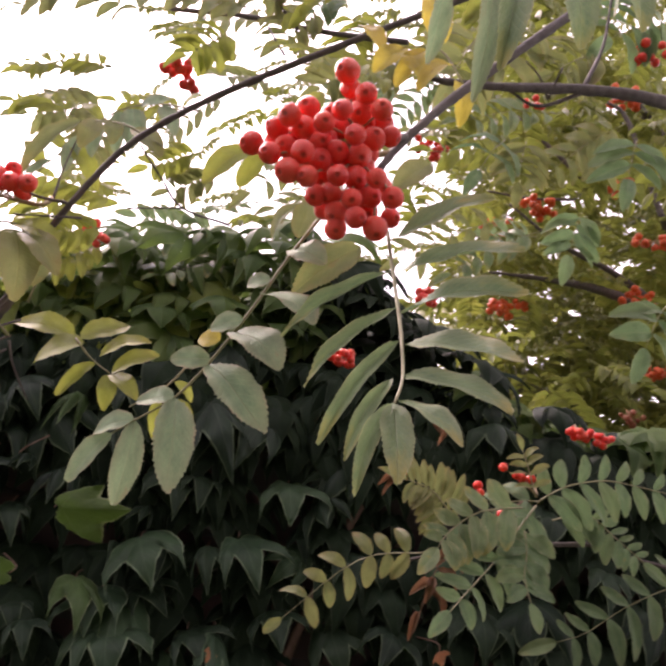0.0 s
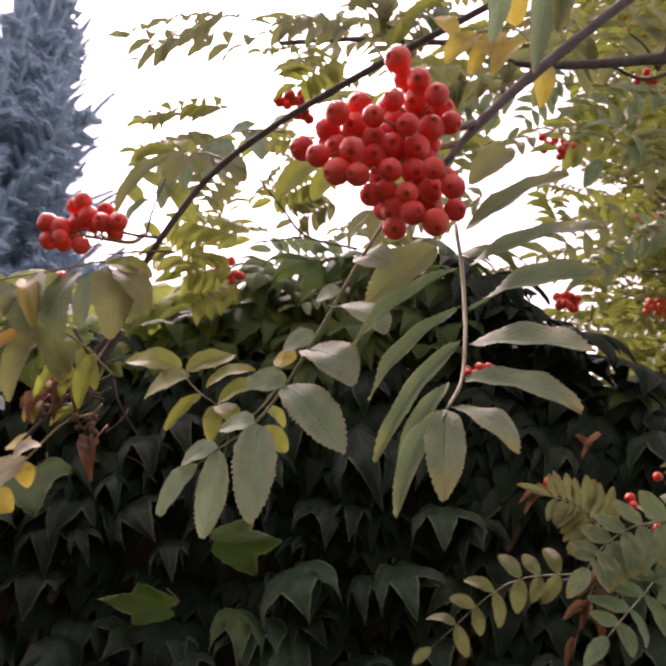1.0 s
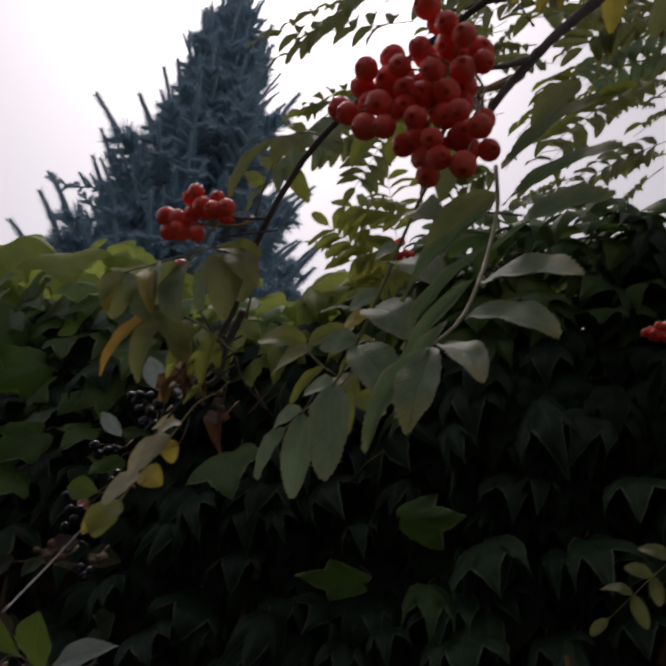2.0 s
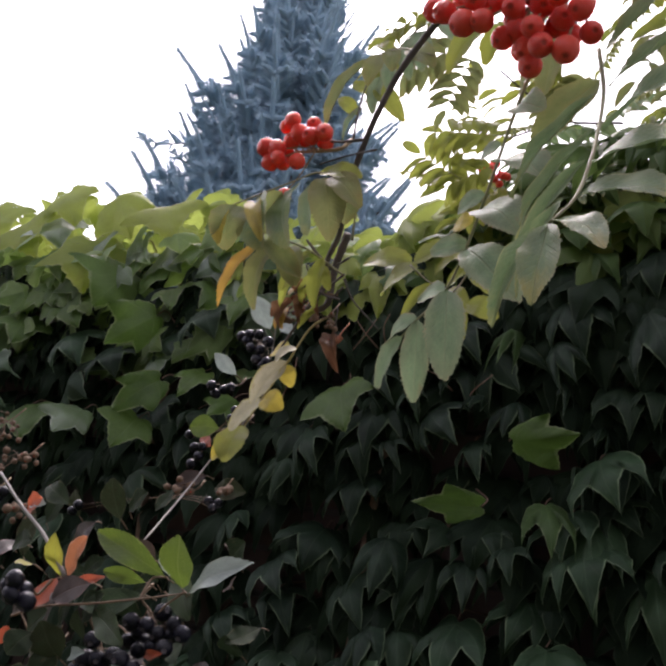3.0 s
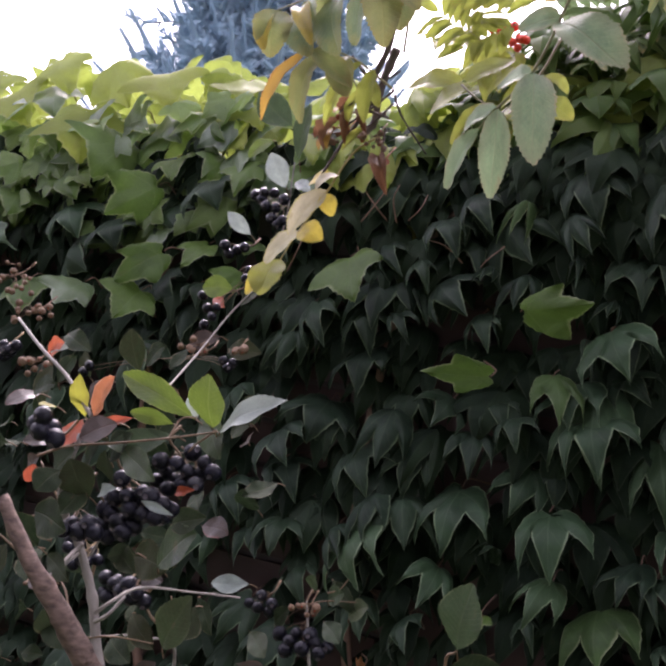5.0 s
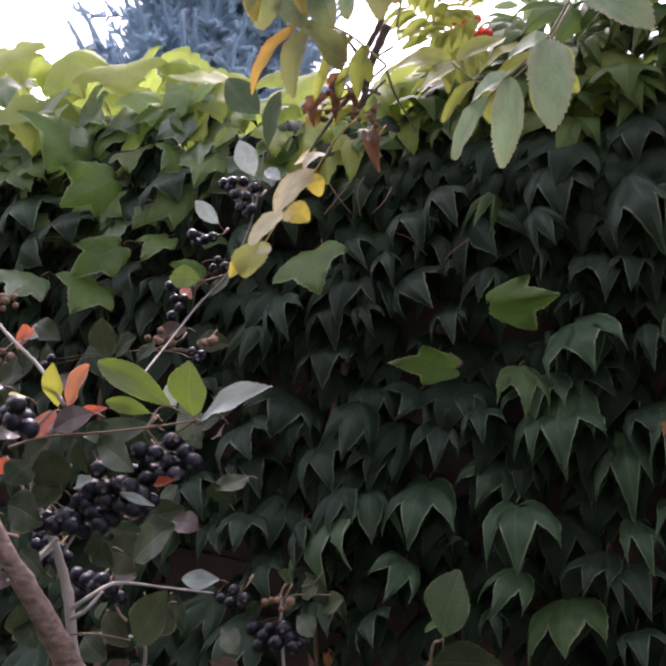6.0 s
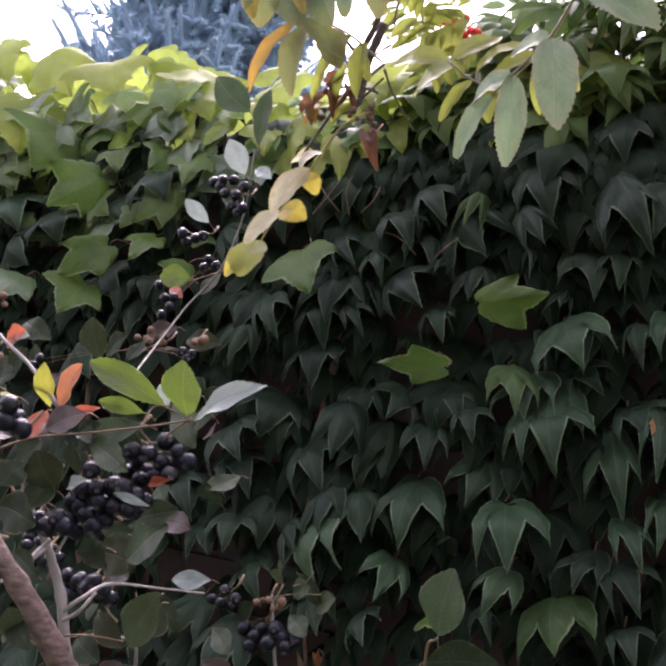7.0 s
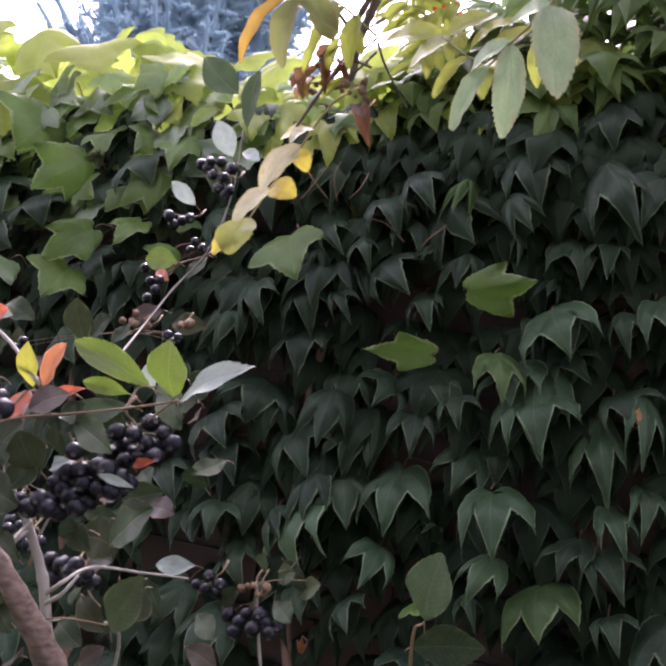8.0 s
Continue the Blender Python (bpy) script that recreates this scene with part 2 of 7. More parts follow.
leaf_material("aronia_orange", [(0.33, 0.125, 0.055), (0.36, 0.14, 0.065), (0.34, 0.16, 0.08)], (0.58, 0.34, 0.26), (0.36, 0.10, 0.05), 0.45, 0.35, edge=0.85, tip=0.3)
leaf_material("aronia_red", [(0.42, 0.085, 0.04), (0.46, 0.11, 0.05), (0.42, 0.08, 0.055)], (0.55, 0.20, 0.10), (0.30, 0.05, 0.03), 0.4, 0.35, edge=0.9)
leaf_material("aronia_purple", [(0.045, 0.038, 0.032), (0.065, 0.045, 0.038), (0.08, 0.065, 0.045)], (0.18, 0.09, 0.07), (0.07, 0.08, 0.04), 0.35, 0.2, edge=0.9)
plain_material("rowan_bark", (0.045, 0.036, 0.033), (0.15, 0.122, 0.108), 140, 0.75, 0.0015)
plain_material("rachis_green", (0.22, 0.23, 0.11), (0.34, 0.30, 0.17), 120, 0.55, 0.0003)
plain_material("rachis_yellow", (0.36, 0.30, 0.10), (0.46, 0.38, 0.16), 120, 0.55, 0.0003)
plain_material("berry_stalk", (0.30, 0.24, 0.12), (0.40, 0.26, 0.14), 120, 0.6, 0.0003)
plain_material("berry_red", (0.84, 0.042, 0.026), (0.95, 0.105, 0.055), 90, 0.29, 0.0002, vary=0.7, gloss=0.5, sss=0.45)
plain_material("berry_orange", (0.62, 0.07, 0.015), (0.74, 0.13, 0.03), 90, 0.42, 0.0002, vary=0.6, gloss=0.4)
plain_material("berry_eye", (0.42, 0.035, 0.02), (0.62, 0.07, 0.035), 300, 0.8, 0.0003)
plain_material("crown_eye", (0.07, 0.06, 0.07), (0.17, 0.15, 0.16), 300, 0.8, 0.0003)
plain_material("berry_black", (0.003, 0.003, 0.006), (0.009, 0.009, 0.019), 70, 0.27, 0.0002, vary=0.6, gloss=0.30)
plain_material("dry_brown", (0.10, 0.06, 0.035), (0.24, 0.15, 0.09), 150, 0.8, 0.0006)
plain_material("dry_red", (0.16, 0.03, 0.015), (0.34, 0.13, 0.04), 150, 0.75, 0.0006)
plain_material("aronia_bark", (0.030, 0.020, 0.018), (0.36, 0.245, 0.20), 150, 0.8, 0.006, stretch=(1, 1, 2.2))
plain_material("aronia_grey", (0.20, 0.18, 0.16), (0.36, 0.33, 0.30), 70, 0.7, 0.001)
plain_material("aronia_stalk", (0.12, 0.085, 0.05), (0.24, 0.15, 0.09), 90, 0.65, 0.0005)
plain_material("ivy_stem", (0.11, 0.07, 0.05), (0.22, 0.13, 0.09), 60, 0.75, 0.001)
plain_material("ivy_petiole", (0.17, 0.085, 0.065), (0.27, 0.17, 0.12), 60, 0.6, 0.0005)
plain_material("brick", (0.050, 0.036, 0.036), (0.105, 0.060, 0.054), 14, 0.85, 0.003, vary=0.7)
plain_material("mortar", (0.07, 0.062, 0.055), (0.13, 0.115, 0.10), 30, 0.9, 0.003)
plain_material("block_grey", (0.060, 0.062, 0.066), (0.09, 0.092, 0.096), 6, 0.9, 0.003)
plain_material("coping", (0.09, 0.085, 0.075), (0.16, 0.15, 0.135), 12, 0.85, 0.003)
plain_material("spruce_needles", (0.23, 0.35, 0.43), (0.43, 0.57, 0.66), 9, 0.65, 0.001)
plain_material("spruce_wood", (0.075, 0.055, 0.045), (0.15, 0.11, 0.09), 25, 0.85, 0.003)
plain_material("lawn", (0.035, 0.055, 0.016), (0.085, 0.10, 0.035), 3.0, 0.9, 0.03)


# ---- mesh tools ----
def make_mesh(name, verts, faces, mats, uv=None, rim=None, index=None, smooth=True):
    me = bpy.data.meshes.new(name)
    me.from_pydata([tuple(v) for v in verts], [], faces)
    for m in mats:
        me.materials.append(MATS[m])
    loops = np.empty(len(me.loops), dtype=np.int32)
    me.loops.foreach_get("vertex_index", loops)
    for layer, data in (("UVMap", uv), ("rim", rim)):
        if data is not None:
            flat = np.asarray(data, dtype=np.float32)[loops]
            me.uv_layers.new(name=layer).data.foreach_set("uv", flat.ravel())
    if index is not None:
        me.polygons.foreach_set("material_index", np.asarray(index, dtype=np.int32))
    if smooth:
        me.polygons.foreach_set("use_smooth", np.ones(len(me.polygons), dtype=bool))
    me.update()
    return me


PLACE = {}


def part(name, mesh, parent, m=None, label=""):
    """One mesh object under a thing or a part, at the world pose m."""
    ob = new(name, mesh)
    m = m or Matrix()
    if parent:
        ob.parent = parent
        ob.matrix_parent_inverse = PLACE[parent].inverted()
    ob.matrix_basis = m
    PLACE[ob] = m
    return tagged(ob, label) if label else ob


def thing(name, at, label, category, group="", kind=""):
    ob = new(name)
    ob.empty_display_size = 0.1
    m = Matrix.Translation(at)
    ob.matrix_basis = m
    PLACE[ob] = m
    return tagged(ob, label, category, group, kind)


def smooth_line(points, steps=5):
    """Points along a Catmull-Rom curve."""
    p = [Vector(q) for q in points]
    p = [2 * p[0] - p[1], *p, 2 * p[-1] - p[-2]]
    line = []
    for a, b, c, d in zip(p, p[1:], p[2:], p[3:]):
        for k in range(steps):
            t = k / steps
            line.append(0.5 * ((2 * b) + (c - a) * t + (2 * a - 5 * b + 4 * c - d) * t * t + (3 * b - a - 3 * c + d) * t ** 3))
    return [*line, p[-2]]


def tube_data(points, r0, r1, sides=7, steps=5, rough=0.0, knots=0.0):
    line = smooth_line(points, steps) if len(points) > 2 else [Vector(q) for q in points]
    verts, faces = [], []
    up = Vector((0.31, 0.17, 0.94))
    for i, q in enumerate(line):
        d = (line[min(i + 1, len(line) - 1)] - line[max(i - 1, 0)]).normalized()
        a = d.cross(up)
        a = a.normalized() if a.length > 1e-4 else d.orthogonal().normalized()
        b = d.cross(a)
        t = i / max(1, len(line) - 1)
        r = r0 + (r1 - r0) * t
        r *= 1 + knots * max(0.0, math.sin(i * 1.9) - 0.6)
        for s in range(sides):
            w = 2 * math.pi * s / sides
            k = 1 + rough * noise.noise(q * (0.9 / max(r0, 1e-4)) + Vector((s * 1.7, 0, 0)))
            verts.append(q + (a * math.cos(w) + b * math.sin(w)) * r * k)
        if i:
            o = (i - 1) * sides
            faces += [(o + s, o + (s + 1) % sides, o + sides + (s + 1) % sides, o + sides + s) for s in range(sides)]
    n = len(verts)
    faces.append(tuple(range(sides))[::-1])
    faces.append(tuple(range(n - sides, n)))
    return verts, faces


def tube(name, parent, points, r0, r1, mat, sides=7, steps=5, rough=0.0, knots=0.0, label=""):
    at = Vector(points[0])
    v, f = tube_data([Vector(q) - at for q in points], r0, r1, sides, steps, rough, knots)
    return part(name, make_mesh(name, v, f, [mat]), parent, Matrix.Translation(at), label)


def join(chunks):
    """Several (verts, faces, uv, rim) as one."""
    V, Fc, U, Rm = [], [], [], []
    for v, f, u, r in chunks:
        o = len(V)
        V += v
        Fc += [tuple(i + o for i in q) for q in f]
        U += u
        Rm += r
    return V, Fc, U, Rm


def orient(base, tip, width, normal):
    """The pose that lays a unit leaf from base to tip, facing the normal."""
    base, tip = Vector(base), Vector(tip)
    y = tip - base
    size = y.length
    y.normalize()
    z = Vector(normal)
    z = z - y * z.dot(y)
    z = z.normalized() if z.length > 1e-4 else y.orthogonal().normalized()
    x = y.cross(z)
    m = Matrix((x * width, y * size, z * size)).transposed().to_4x4()
    m.translation = base
    return m


def blade(seed, stations=24, teeth=0.05, power=0.72, peak=0.85, fold=0.10, curl=0.14, wave=0.03, cols=2, start=0.3, arc=None):
    """A unit leaf blade: from the origin to (0, 1, 0), one wide, serrated, folded along its midrib and curled."""
    rnd = random.Random(seed)
    bend, twist = rnd.uniform(-0.08, 0.08) if arc is None else arc, rnd.uniform(-0.25, 0.25)
    ph = [rnd.uniform(0, 6.28) for _ in range(4)]
    verts, faces, uv, rim = [], [], [], []
    n = 2 * cols + 1
    for i in range(stations + 1):
        u = i / stations
        half = 0.5 * max(0.0, math.sin(math.pi * u ** peak)) ** power
        half = max(half, 0.012 * (1 - u))
        tooth = teeth * (1 if i % 2 else -0.3) * (1 if u > start else 0.2) * (half * 2)
        for j in range(n):
            s = (j - cols) / cols
            edge = abs(s) == 1
            h = half * (1 + 0.08 * rnd.uniform(-1, 1) * edge * teeth / 0.05) + (tooth if edge else 0)
            x = s * h + bend * math.sin(math.pi * u)
            y = u + (0.02 if edge and i % 2 else 0)
            z = fold * abs(s) ** 1.3 * half * 2 + curl * 1.3 * (u - u * u) + twist * s * half * u * 0.5
            z += wave * (math.sin(7 * u + ph[0] + s) + 0.7 * math.sin(17 * u + ph[1]) * abs(s) + 0.5 * math.sin(11 * u + ph[2]) * s)
            if i in (0, stations):
                x = bend * math.sin(math.pi * u) + 0.004 * s
            verts.append((x, min(y, 1.0) if i < stations else 1.0, z))
            uv.append((0.5 + s * half, u))
            rim.append((max(abs(s), max(0.0, (u - 0.86) / 0.14) * 0.98), 0))
        if i:
            o = (i - 1) * n
            faces += [(o + j, o + j + 1, o + n + j + 1, o + n + j) for j in range(n - 1)]
    return verts, faces, uv, rim


def ivy_blade(seed, rows=(0.0, 0.5, 0.86, 1.0), broad=False, teeth=0.0):
    """A unit three-lobed leaf, its stalk notch at the origin and its middle tip at (0, 1, 0). The lobes hang like fingers, or are shallow where broad.
    Each lobe is spanned from its rib out to the margin."""
    rnd = random.Random(seed)
    verts, uv, rim, faces = [], [], [], []
    droop, cup = rnd.uniform(0.25, 0.6), rnd.uniform(-0.10, 0.10)
    arch = rnd.uniform(0.02, 0.12) if broad else rnd.uniform(0.12, 0.26)
    droop = droop * 0.25 if broad else droop
    tips = [rnd.uniform(-0.08, 0.12) if broad else rnd.uniform(-0.10, 0.30) for _ in range(3)]
    ph = [rnd.uniform(0, 6.28) for _ in range(3)]

    def lift(x, y, r):
        z = -droop * x * x + cup * abs(x) + arch * math.sin(math.pi * min(1.0, max(0.0, y + 0.05) * 0.92))
        side = 0 if abs(x) < 0.2 else 1 if x > 0 else 2
        z -= tips[side] * max(0.0, y - 0.45) ** 2 * 1.5
        z -= (0.035 if broad else 0.055) * r * r * (1.0 + 0.7 * math.sin(9 * y + ph[2]))
        return z + 0.016 * (math.sin(9 * x + ph[0]) + math.sin(8 * y + ph[1])) + (0.010 if broad else 0.008) * r * math.sin(23 * x + 17 * y + ph[2])

    for sgn in (1, -1):
        slim = rnd.uniform(0.72, 1.06)
        if broad:
            tx, ty, nx, ny, bulge = rnd.uniform(0.52, 0.62), rnd.uniform(0.44, 0.66), rnd.uniform(0.25, 0.31), rnd.uniform(0.56, 0.66), 0.03
        else:
            tx, ty, nx, ny, bulge = rnd.uniform(0.42, 0.60), rnd.uniform(0.72, 0.98), rnd.uniform(0.20, 0.27), rnd.uniform(0.42, 0.54), 0.04
        tip, notch, mid, high = Vector((tx, ty)), Vector((nx, ny)), Vector((0.0, 1.0)), Vector((0.46, 0.28))
        bend = Vector((tx * 0.82, ty * 0.36))
        rib = lambda t: Vector((0, 0.10)) * (1 - t) ** 2 + bend * 2 * t * (1 - t) + tip * t * t
        axis = lambda t: Vector((0.0, 0.10 + 0.90 * t))
        edge = [(Vector((0.0, 0.03)), rib(0.0)), (Vector((0.10, -0.05)), rib(0.03)), (Vector((0.20, -0.06)), rib(0.12)), (Vector((0.30, 0.01)), rib(0.22)), (Vector((0.39, 0.13)), rib(0.33)), (high, rib(0.45))]
        for f, t in ((0.28, 0.58), (0.52, 0.70), (0.74, 0.82), (0.90, 0.92)):
            edge.append((high.lerp(tip, f) + Vector((bulge * (6 * f * (1 - f) ** 2 - 0.5 * f * f * (1 - f)), 0)), rib(t)))
        edge.append((tip, rib(0.97)))
        for f, t in ((0.14, 0.90), (0.36, 0.78), (0.60, 0.64), (0.82, 0.48)):
            edge.append((tip.lerp(notch, f) + Vector((0.035 * math.sin(6.28 * f) - 0.012, -0.045 * f * (0.0 if broad else 1.0))), rib(t)))
        edge += [(notch + Vector((0, -0.012)), rib(0.30)), (notch, rib(0.14)), (notch, rib(0.0)), (notch, axis(0.22))]
        for f, t in ((0.16, 0.40), (0.38, 0.55), (0.62, 0.70), (0.84, 0.86)):
            edge.append((notch.lerp(mid, f) + Vector((bulge * (5.2 * f * (1 - f) ** 2 - 1.2 * f * f * (1 - f)), 0.015)), axis(t)))
        edge.append((mid, axis(0.97)))
        if teeth:
            fine = []
            for (a, p), (b, q) in zip(edge, edge[1:]):
                fine.append((a, p))
                step = b - a
                for g in (0.38, 0.76) if step.length > 0.07 else (0.6,) if step.length > 0.02 else ():
                    fine.append((a + step * g + Vector((-step.y, step.x)).normalized() * teeth * rnd.uniform(0.4, 1.2), p.lerp(q, g)))
            edge = [*fine, edge[-1]]
        n, o = len(edge), len(verts)
        for k, (out, root) in enumerate(edge):
            if 0 < k < n - 1 and out is not tip:
                out = out + Vector((rnd.uniform(-0.006, 0.006), rnd.uniform(-0.006, 0.006)))
            for r in rows:
                q = root.lerp(out, r)
                x, y = sgn * q.x * slim, q.y
                verts.append((x, y, lift(x, y, r)))
                uv.append((0.5 + x, y))
                rim.append((r, k * (0.2 if teeth else 0.5)))
        m = len(rows)
        for k in range(n - 1):
            for j in range(m - 1):
                a = o + k * m + j
                quad = (a, a + 1, a + m + 1, a + m)
                faces.append(quad if sgn > 0 else quad[::-1])
    return verts, faces, uv, rim


def fruit(seg=14, rings=10, dent=0.16, crown=0):
    """A unit berry with a small sunken, five-pointed eye at its lower end and a stalk dimple at the top."""
    verts, faces, index = [], [], []
    angles = [math.pi * i / (rings - 3) * 0.86 for i in range(rings - 2)] + [math.pi * 0.90, math.pi * 0.935, math.pi]
    for i, a in enumerate(angles):
        for s in range(seg):
            w = 2 * math.pi * s / seg
            r, z = math.sin(a), math.cos(a) * 0.95
            if i == rings:
                r, z = 0.02, -0.93 + dent
            elif i == rings - 1:
                r *= 1.0 + 0.35 * math.cos(5 * w)
                z = -0.93 + dent * 0.55
            elif i == rings - 2:
                r *= 1.0 + 0.10 * math.cos(5 * w)
                z = -0.945
            elif i == 0:
                r, z = 0.03, 0.90
            verts.append((r * math.cos(w), r * math.sin(w), z))
        if i:
            o = (i - 1) * seg
            for s in range(seg):
                faces.append((o + s, o + seg + s, o + seg + (s + 1) % seg, o + (s + 1) % seg))
                index.append(1 if i >= rings - crown else 0)
    return verts, faces, index


# ---- shared meshes ----
LEAFLETS, ARONIA, IVY = {}, {}, {}
for key in ("rowan_green", "rowan_under", "rowan_lime", "rowan_yellow", "rowan_olive", "rowan_orange", "rowan_pale", "rowan_blue", "rowan_dry"):
    LEAFLETS[key] = []
    for s in range(5):
        v, f, u, r = blade(11 + s, 40, 0.030, 0.60, 0.86, fold=0.35 if key == "rowan_dry" else 0.07, curl=0.38 if key == "rowan_dry" else 0.16 + 0.05 * s, wave=0.05 if key == "rowan_dry" else 0.014, cols=2)
        LEAFLETS[key].append(make_mesh("leaflet", v, f, [key], u, r))
for key in ("aronia_green", "aronia_lime", "aronia_pale", "aronia_yellow", "aronia_orange", "aronia_red", "aronia_purple", "aronia_mid"):
    ARONIA[key] = []
    for s in range(4):
        v, f, u, r = blade(31 + s, 28, 0.006, 0.82, 1.0 + 0.14 * (s % 2), fold=0.05, curl=0.10 + 0.06 * s, wave=0.016, cols=3)
        ARONIA[key].append(make_mesh("leaf", v, f, [key], u, r))
HANGING = ("ivy_dark", "ivy_green", "ivy_bright")
for key in (*HANGING, "ivy_lit", "ivy_top", "ivy_skylit", "ivy_orange"):
    IVY[key] = []
    for s in range(9):
        v, f, u, r = ivy_blade(51 + s, (0.0, 0.3, 0.62, 0.86, 1.0), key not in HANGING, 0.005 if key in HANGING else 0.014)
        IVY[key].append(make_mesh("ivy_leaf", v, f, [key], u, r))
BERRY = {}
for key in ("berry_red", "berry_orange", "berry_black", "dry_brown", "dry_red"):
    v, f, ix = fruit(16, 11, 0.09) if key == "berry_red" else fruit(20, 11, 0.16, 1) if key == "berry_black" else fruit(9, 7)
    BERRY[key] = make_mesh("berry", v, f, [key, "crown_eye" if key == "berry_black" else "berry_eye"], index=ix)
rng = random.Random(7)
FACE = Vector((0.0, -0.9, 0.55))


def jitter(v, a):
    return Vector(v) + Vector((rng.uniform(-a, a), rng.uniform(-a, a), rng.uniform(-a, a)))


# ---- builders ----
def rachis(parent, points, r, mat):
    return tube("compound_leaf", parent, points, r * 0.85, r * 0.42, mat, 6, 4)


def leaflet(leaf, base, tip, width, mat, normal=FACE, arc=None):
    """One leaflet; arc: how far it bows sideways, in widths."""
    if arc is None:
        mesh = rng.choice(LEAFLETS[mat])
    else:
        v, f, u, r = blade(rng.randrange(999), 40, 0.022, 0.62, 0.88, 0.05, 0.14, 0.014, 3, arc=arc)
        mesh = make_mesh("leaflet", v, f, [mat], u, r)
    part("leaflet", mesh, leaf, orient(base, tip, width * 1.05, jitter(normal, 0.22 if arc is None else 0.10)))


def spray(tree, base, mid, end, pairs, size, ratio, mat):
    """A pinnate leaf from base over mid to end, with pairs of leaflets and one at its tip."""
    leaf = rachis(tree, [base, mid, end], 0.0008, "rachis_green")
    line = smooth_line([base, mid, end], 12)
    face = jitter((0.1, -1.0, 0.45), 0.35)
    for k in range(pairs + 1):
        t = 0.18 + 0.82 * k / pairs
        q = line[min(len(line) - 1, int(t * (len(line) - 1)))]
        d = (line[min(len(line) - 1, int(t * (len(line) - 1)) + 1)] - line[max(0, int(t * (len(line) - 1)) - 1)]).normalized()
        side = d.cross(face).normalized()
        long = size * (1.0 - 0.35 * abs(t - 0.5)) * rng.uniform(0.88, 1.08)
        if k == pairs:
            leaflet(leaf, q, q + d * long, long * ratio, mat, face)
            break
        for sgn in (-1, 1):
            way = (side * sgn * 0.9 + d * 0.42 + Vector((0, 0, -0.22))).normalized()
            leaflet(leaf, q, q + jitter(way, 0.10) * long, long * ratio, mat, jitter(face, 0.35))


def frond(tree, points, pairs, up, down, ratio, mat, start=0.12):
    """A hanging pinnate leaf: its upper leaflets up long, its lower ones down long."""
    leaf = rachis(tree, points, 0.0010, "rachis_green")
    line = smooth_line(points, 10)
    face = jitter((0.1, -1.0, 0.35), 0.2)
    last = len(line) - 1
    for k in range(pairs + 1):
        i = min(last, int((start + (1 - start) * k / pairs) * last))
        q, d = line[i], (line[min(last, i + 1)] - line[max(0, i - 1)]).normalized()
        side = d.cross(face).normalized()
        side = side if side.z > 0 else -side
        fade = 1.0 - 0.45 * (k / pairs) ** 2
        if k == pairs:
            leaflet(leaf, q, q + d * max(up, down) * 0.8, max(up, down) * 0.8 * ratio, mat, face, arc=0.0)
            break
        for long, way, sgn in ((up, side * 0.85 + d * 0.45, 1), (down, -side * 0.85 + d * 0.35 + Vector((0, 0, -0.35)), -1)):
            long *= fade * rng.uniform(0.9, 1.08)
            arc = 0.14 * (1 if way.x * way.z > 0 else -1)
            leaflet(leaf, q, q + jitter(way.normalized(), 0.08) * long, long * ratio * (1.2 if long < 0.03 else 1.0), mat, jitter(face, 0.25), arc=arc)


def cluster(tree, at, r, mat="berry_stalk", core=None):
    """The main stalk of a bunch, from its twig at to its core."""
    at = Vector(at)
    core = Vector(core) if core else at + Vector((0, -0.002, -0.004))
    ob = tube("fruit_stalk", tree, [at + Vector((0, 0.010, 0.010)), at, (at + core) / 2 + Vector((0, 0.003, 0.001)), core], r * 1.6, r * 0.8, mat, 6, 3)
    return ob, at, r, mat, core


def stalked(hub, p, size, key, spin):
    ob, at, r, mat, core = hub
    p = Vector(p)
    root = at.lerp(core, rng.uniform(0.35, 1.0))
    way = p - root
    bend = root + way * 0.55 + Vector((0, 0.003, 0.003))
    tube("stalk", ob, [root, bend, p - way.normalized() * size * 0.8], r * 0.5, r * 0.4, mat, 5, 3)
    aim = (way.normalized() * 0.6 + Vector((0, -0.75, -0.45)) + jitter((0, 0, 0), spin)).normalized()
    m = (-aim).to_track_quat("Z", "Y").to_matrix().to_4x4()
    s = size * rng.uniform(0.86, 1.08)
    m = Matrix.Translation(p) @ m @ Matrix.Rotation(rng.uniform(0, 6.28), 4, "Z") @ Matrix.Diagonal((s, s, s * rng.uniform(0.90, 1.08), 1))
    part("berry", BERRY[key], ob, m)


def berry(hub, p, size):
    stalked(hub, p, size, "berry_red", 0.6)


def black_berry(hub, p, size):
    stalked(hub, p, size, "berry_black", 0.6)


def bunch(tree, at, count, spread, size, key):
    """A small cluster of berries round a point."""
    hub = cluster(tree, Vector(at) + Vector((0, spread * 0.6, spread * 0.35)), size * 0.12, "berry_stalk" if "berry" in key else key, at)
    for _ in range(count):
        a, b = rng.uniform(0, 6.28), math.sqrt(rng.random())
        p = Vector(at) + Vector((math.cos(a) * b, 0.7 * math.sin(a) * b, rng.uniform(-0.6, 0.45) * (1 - 0.3 * b))) * spread
        stalked(hub, p, size * (1 if "berry" in key else rng.uniform(0.5, 1.0)), key, 0.8)


def branch(tree, points, r0, r1, mat):
    tube("branch" if "rowan" in mat else "stem", tree, points, r0, r1, mat, 9, 7, 0.25, 0.35)


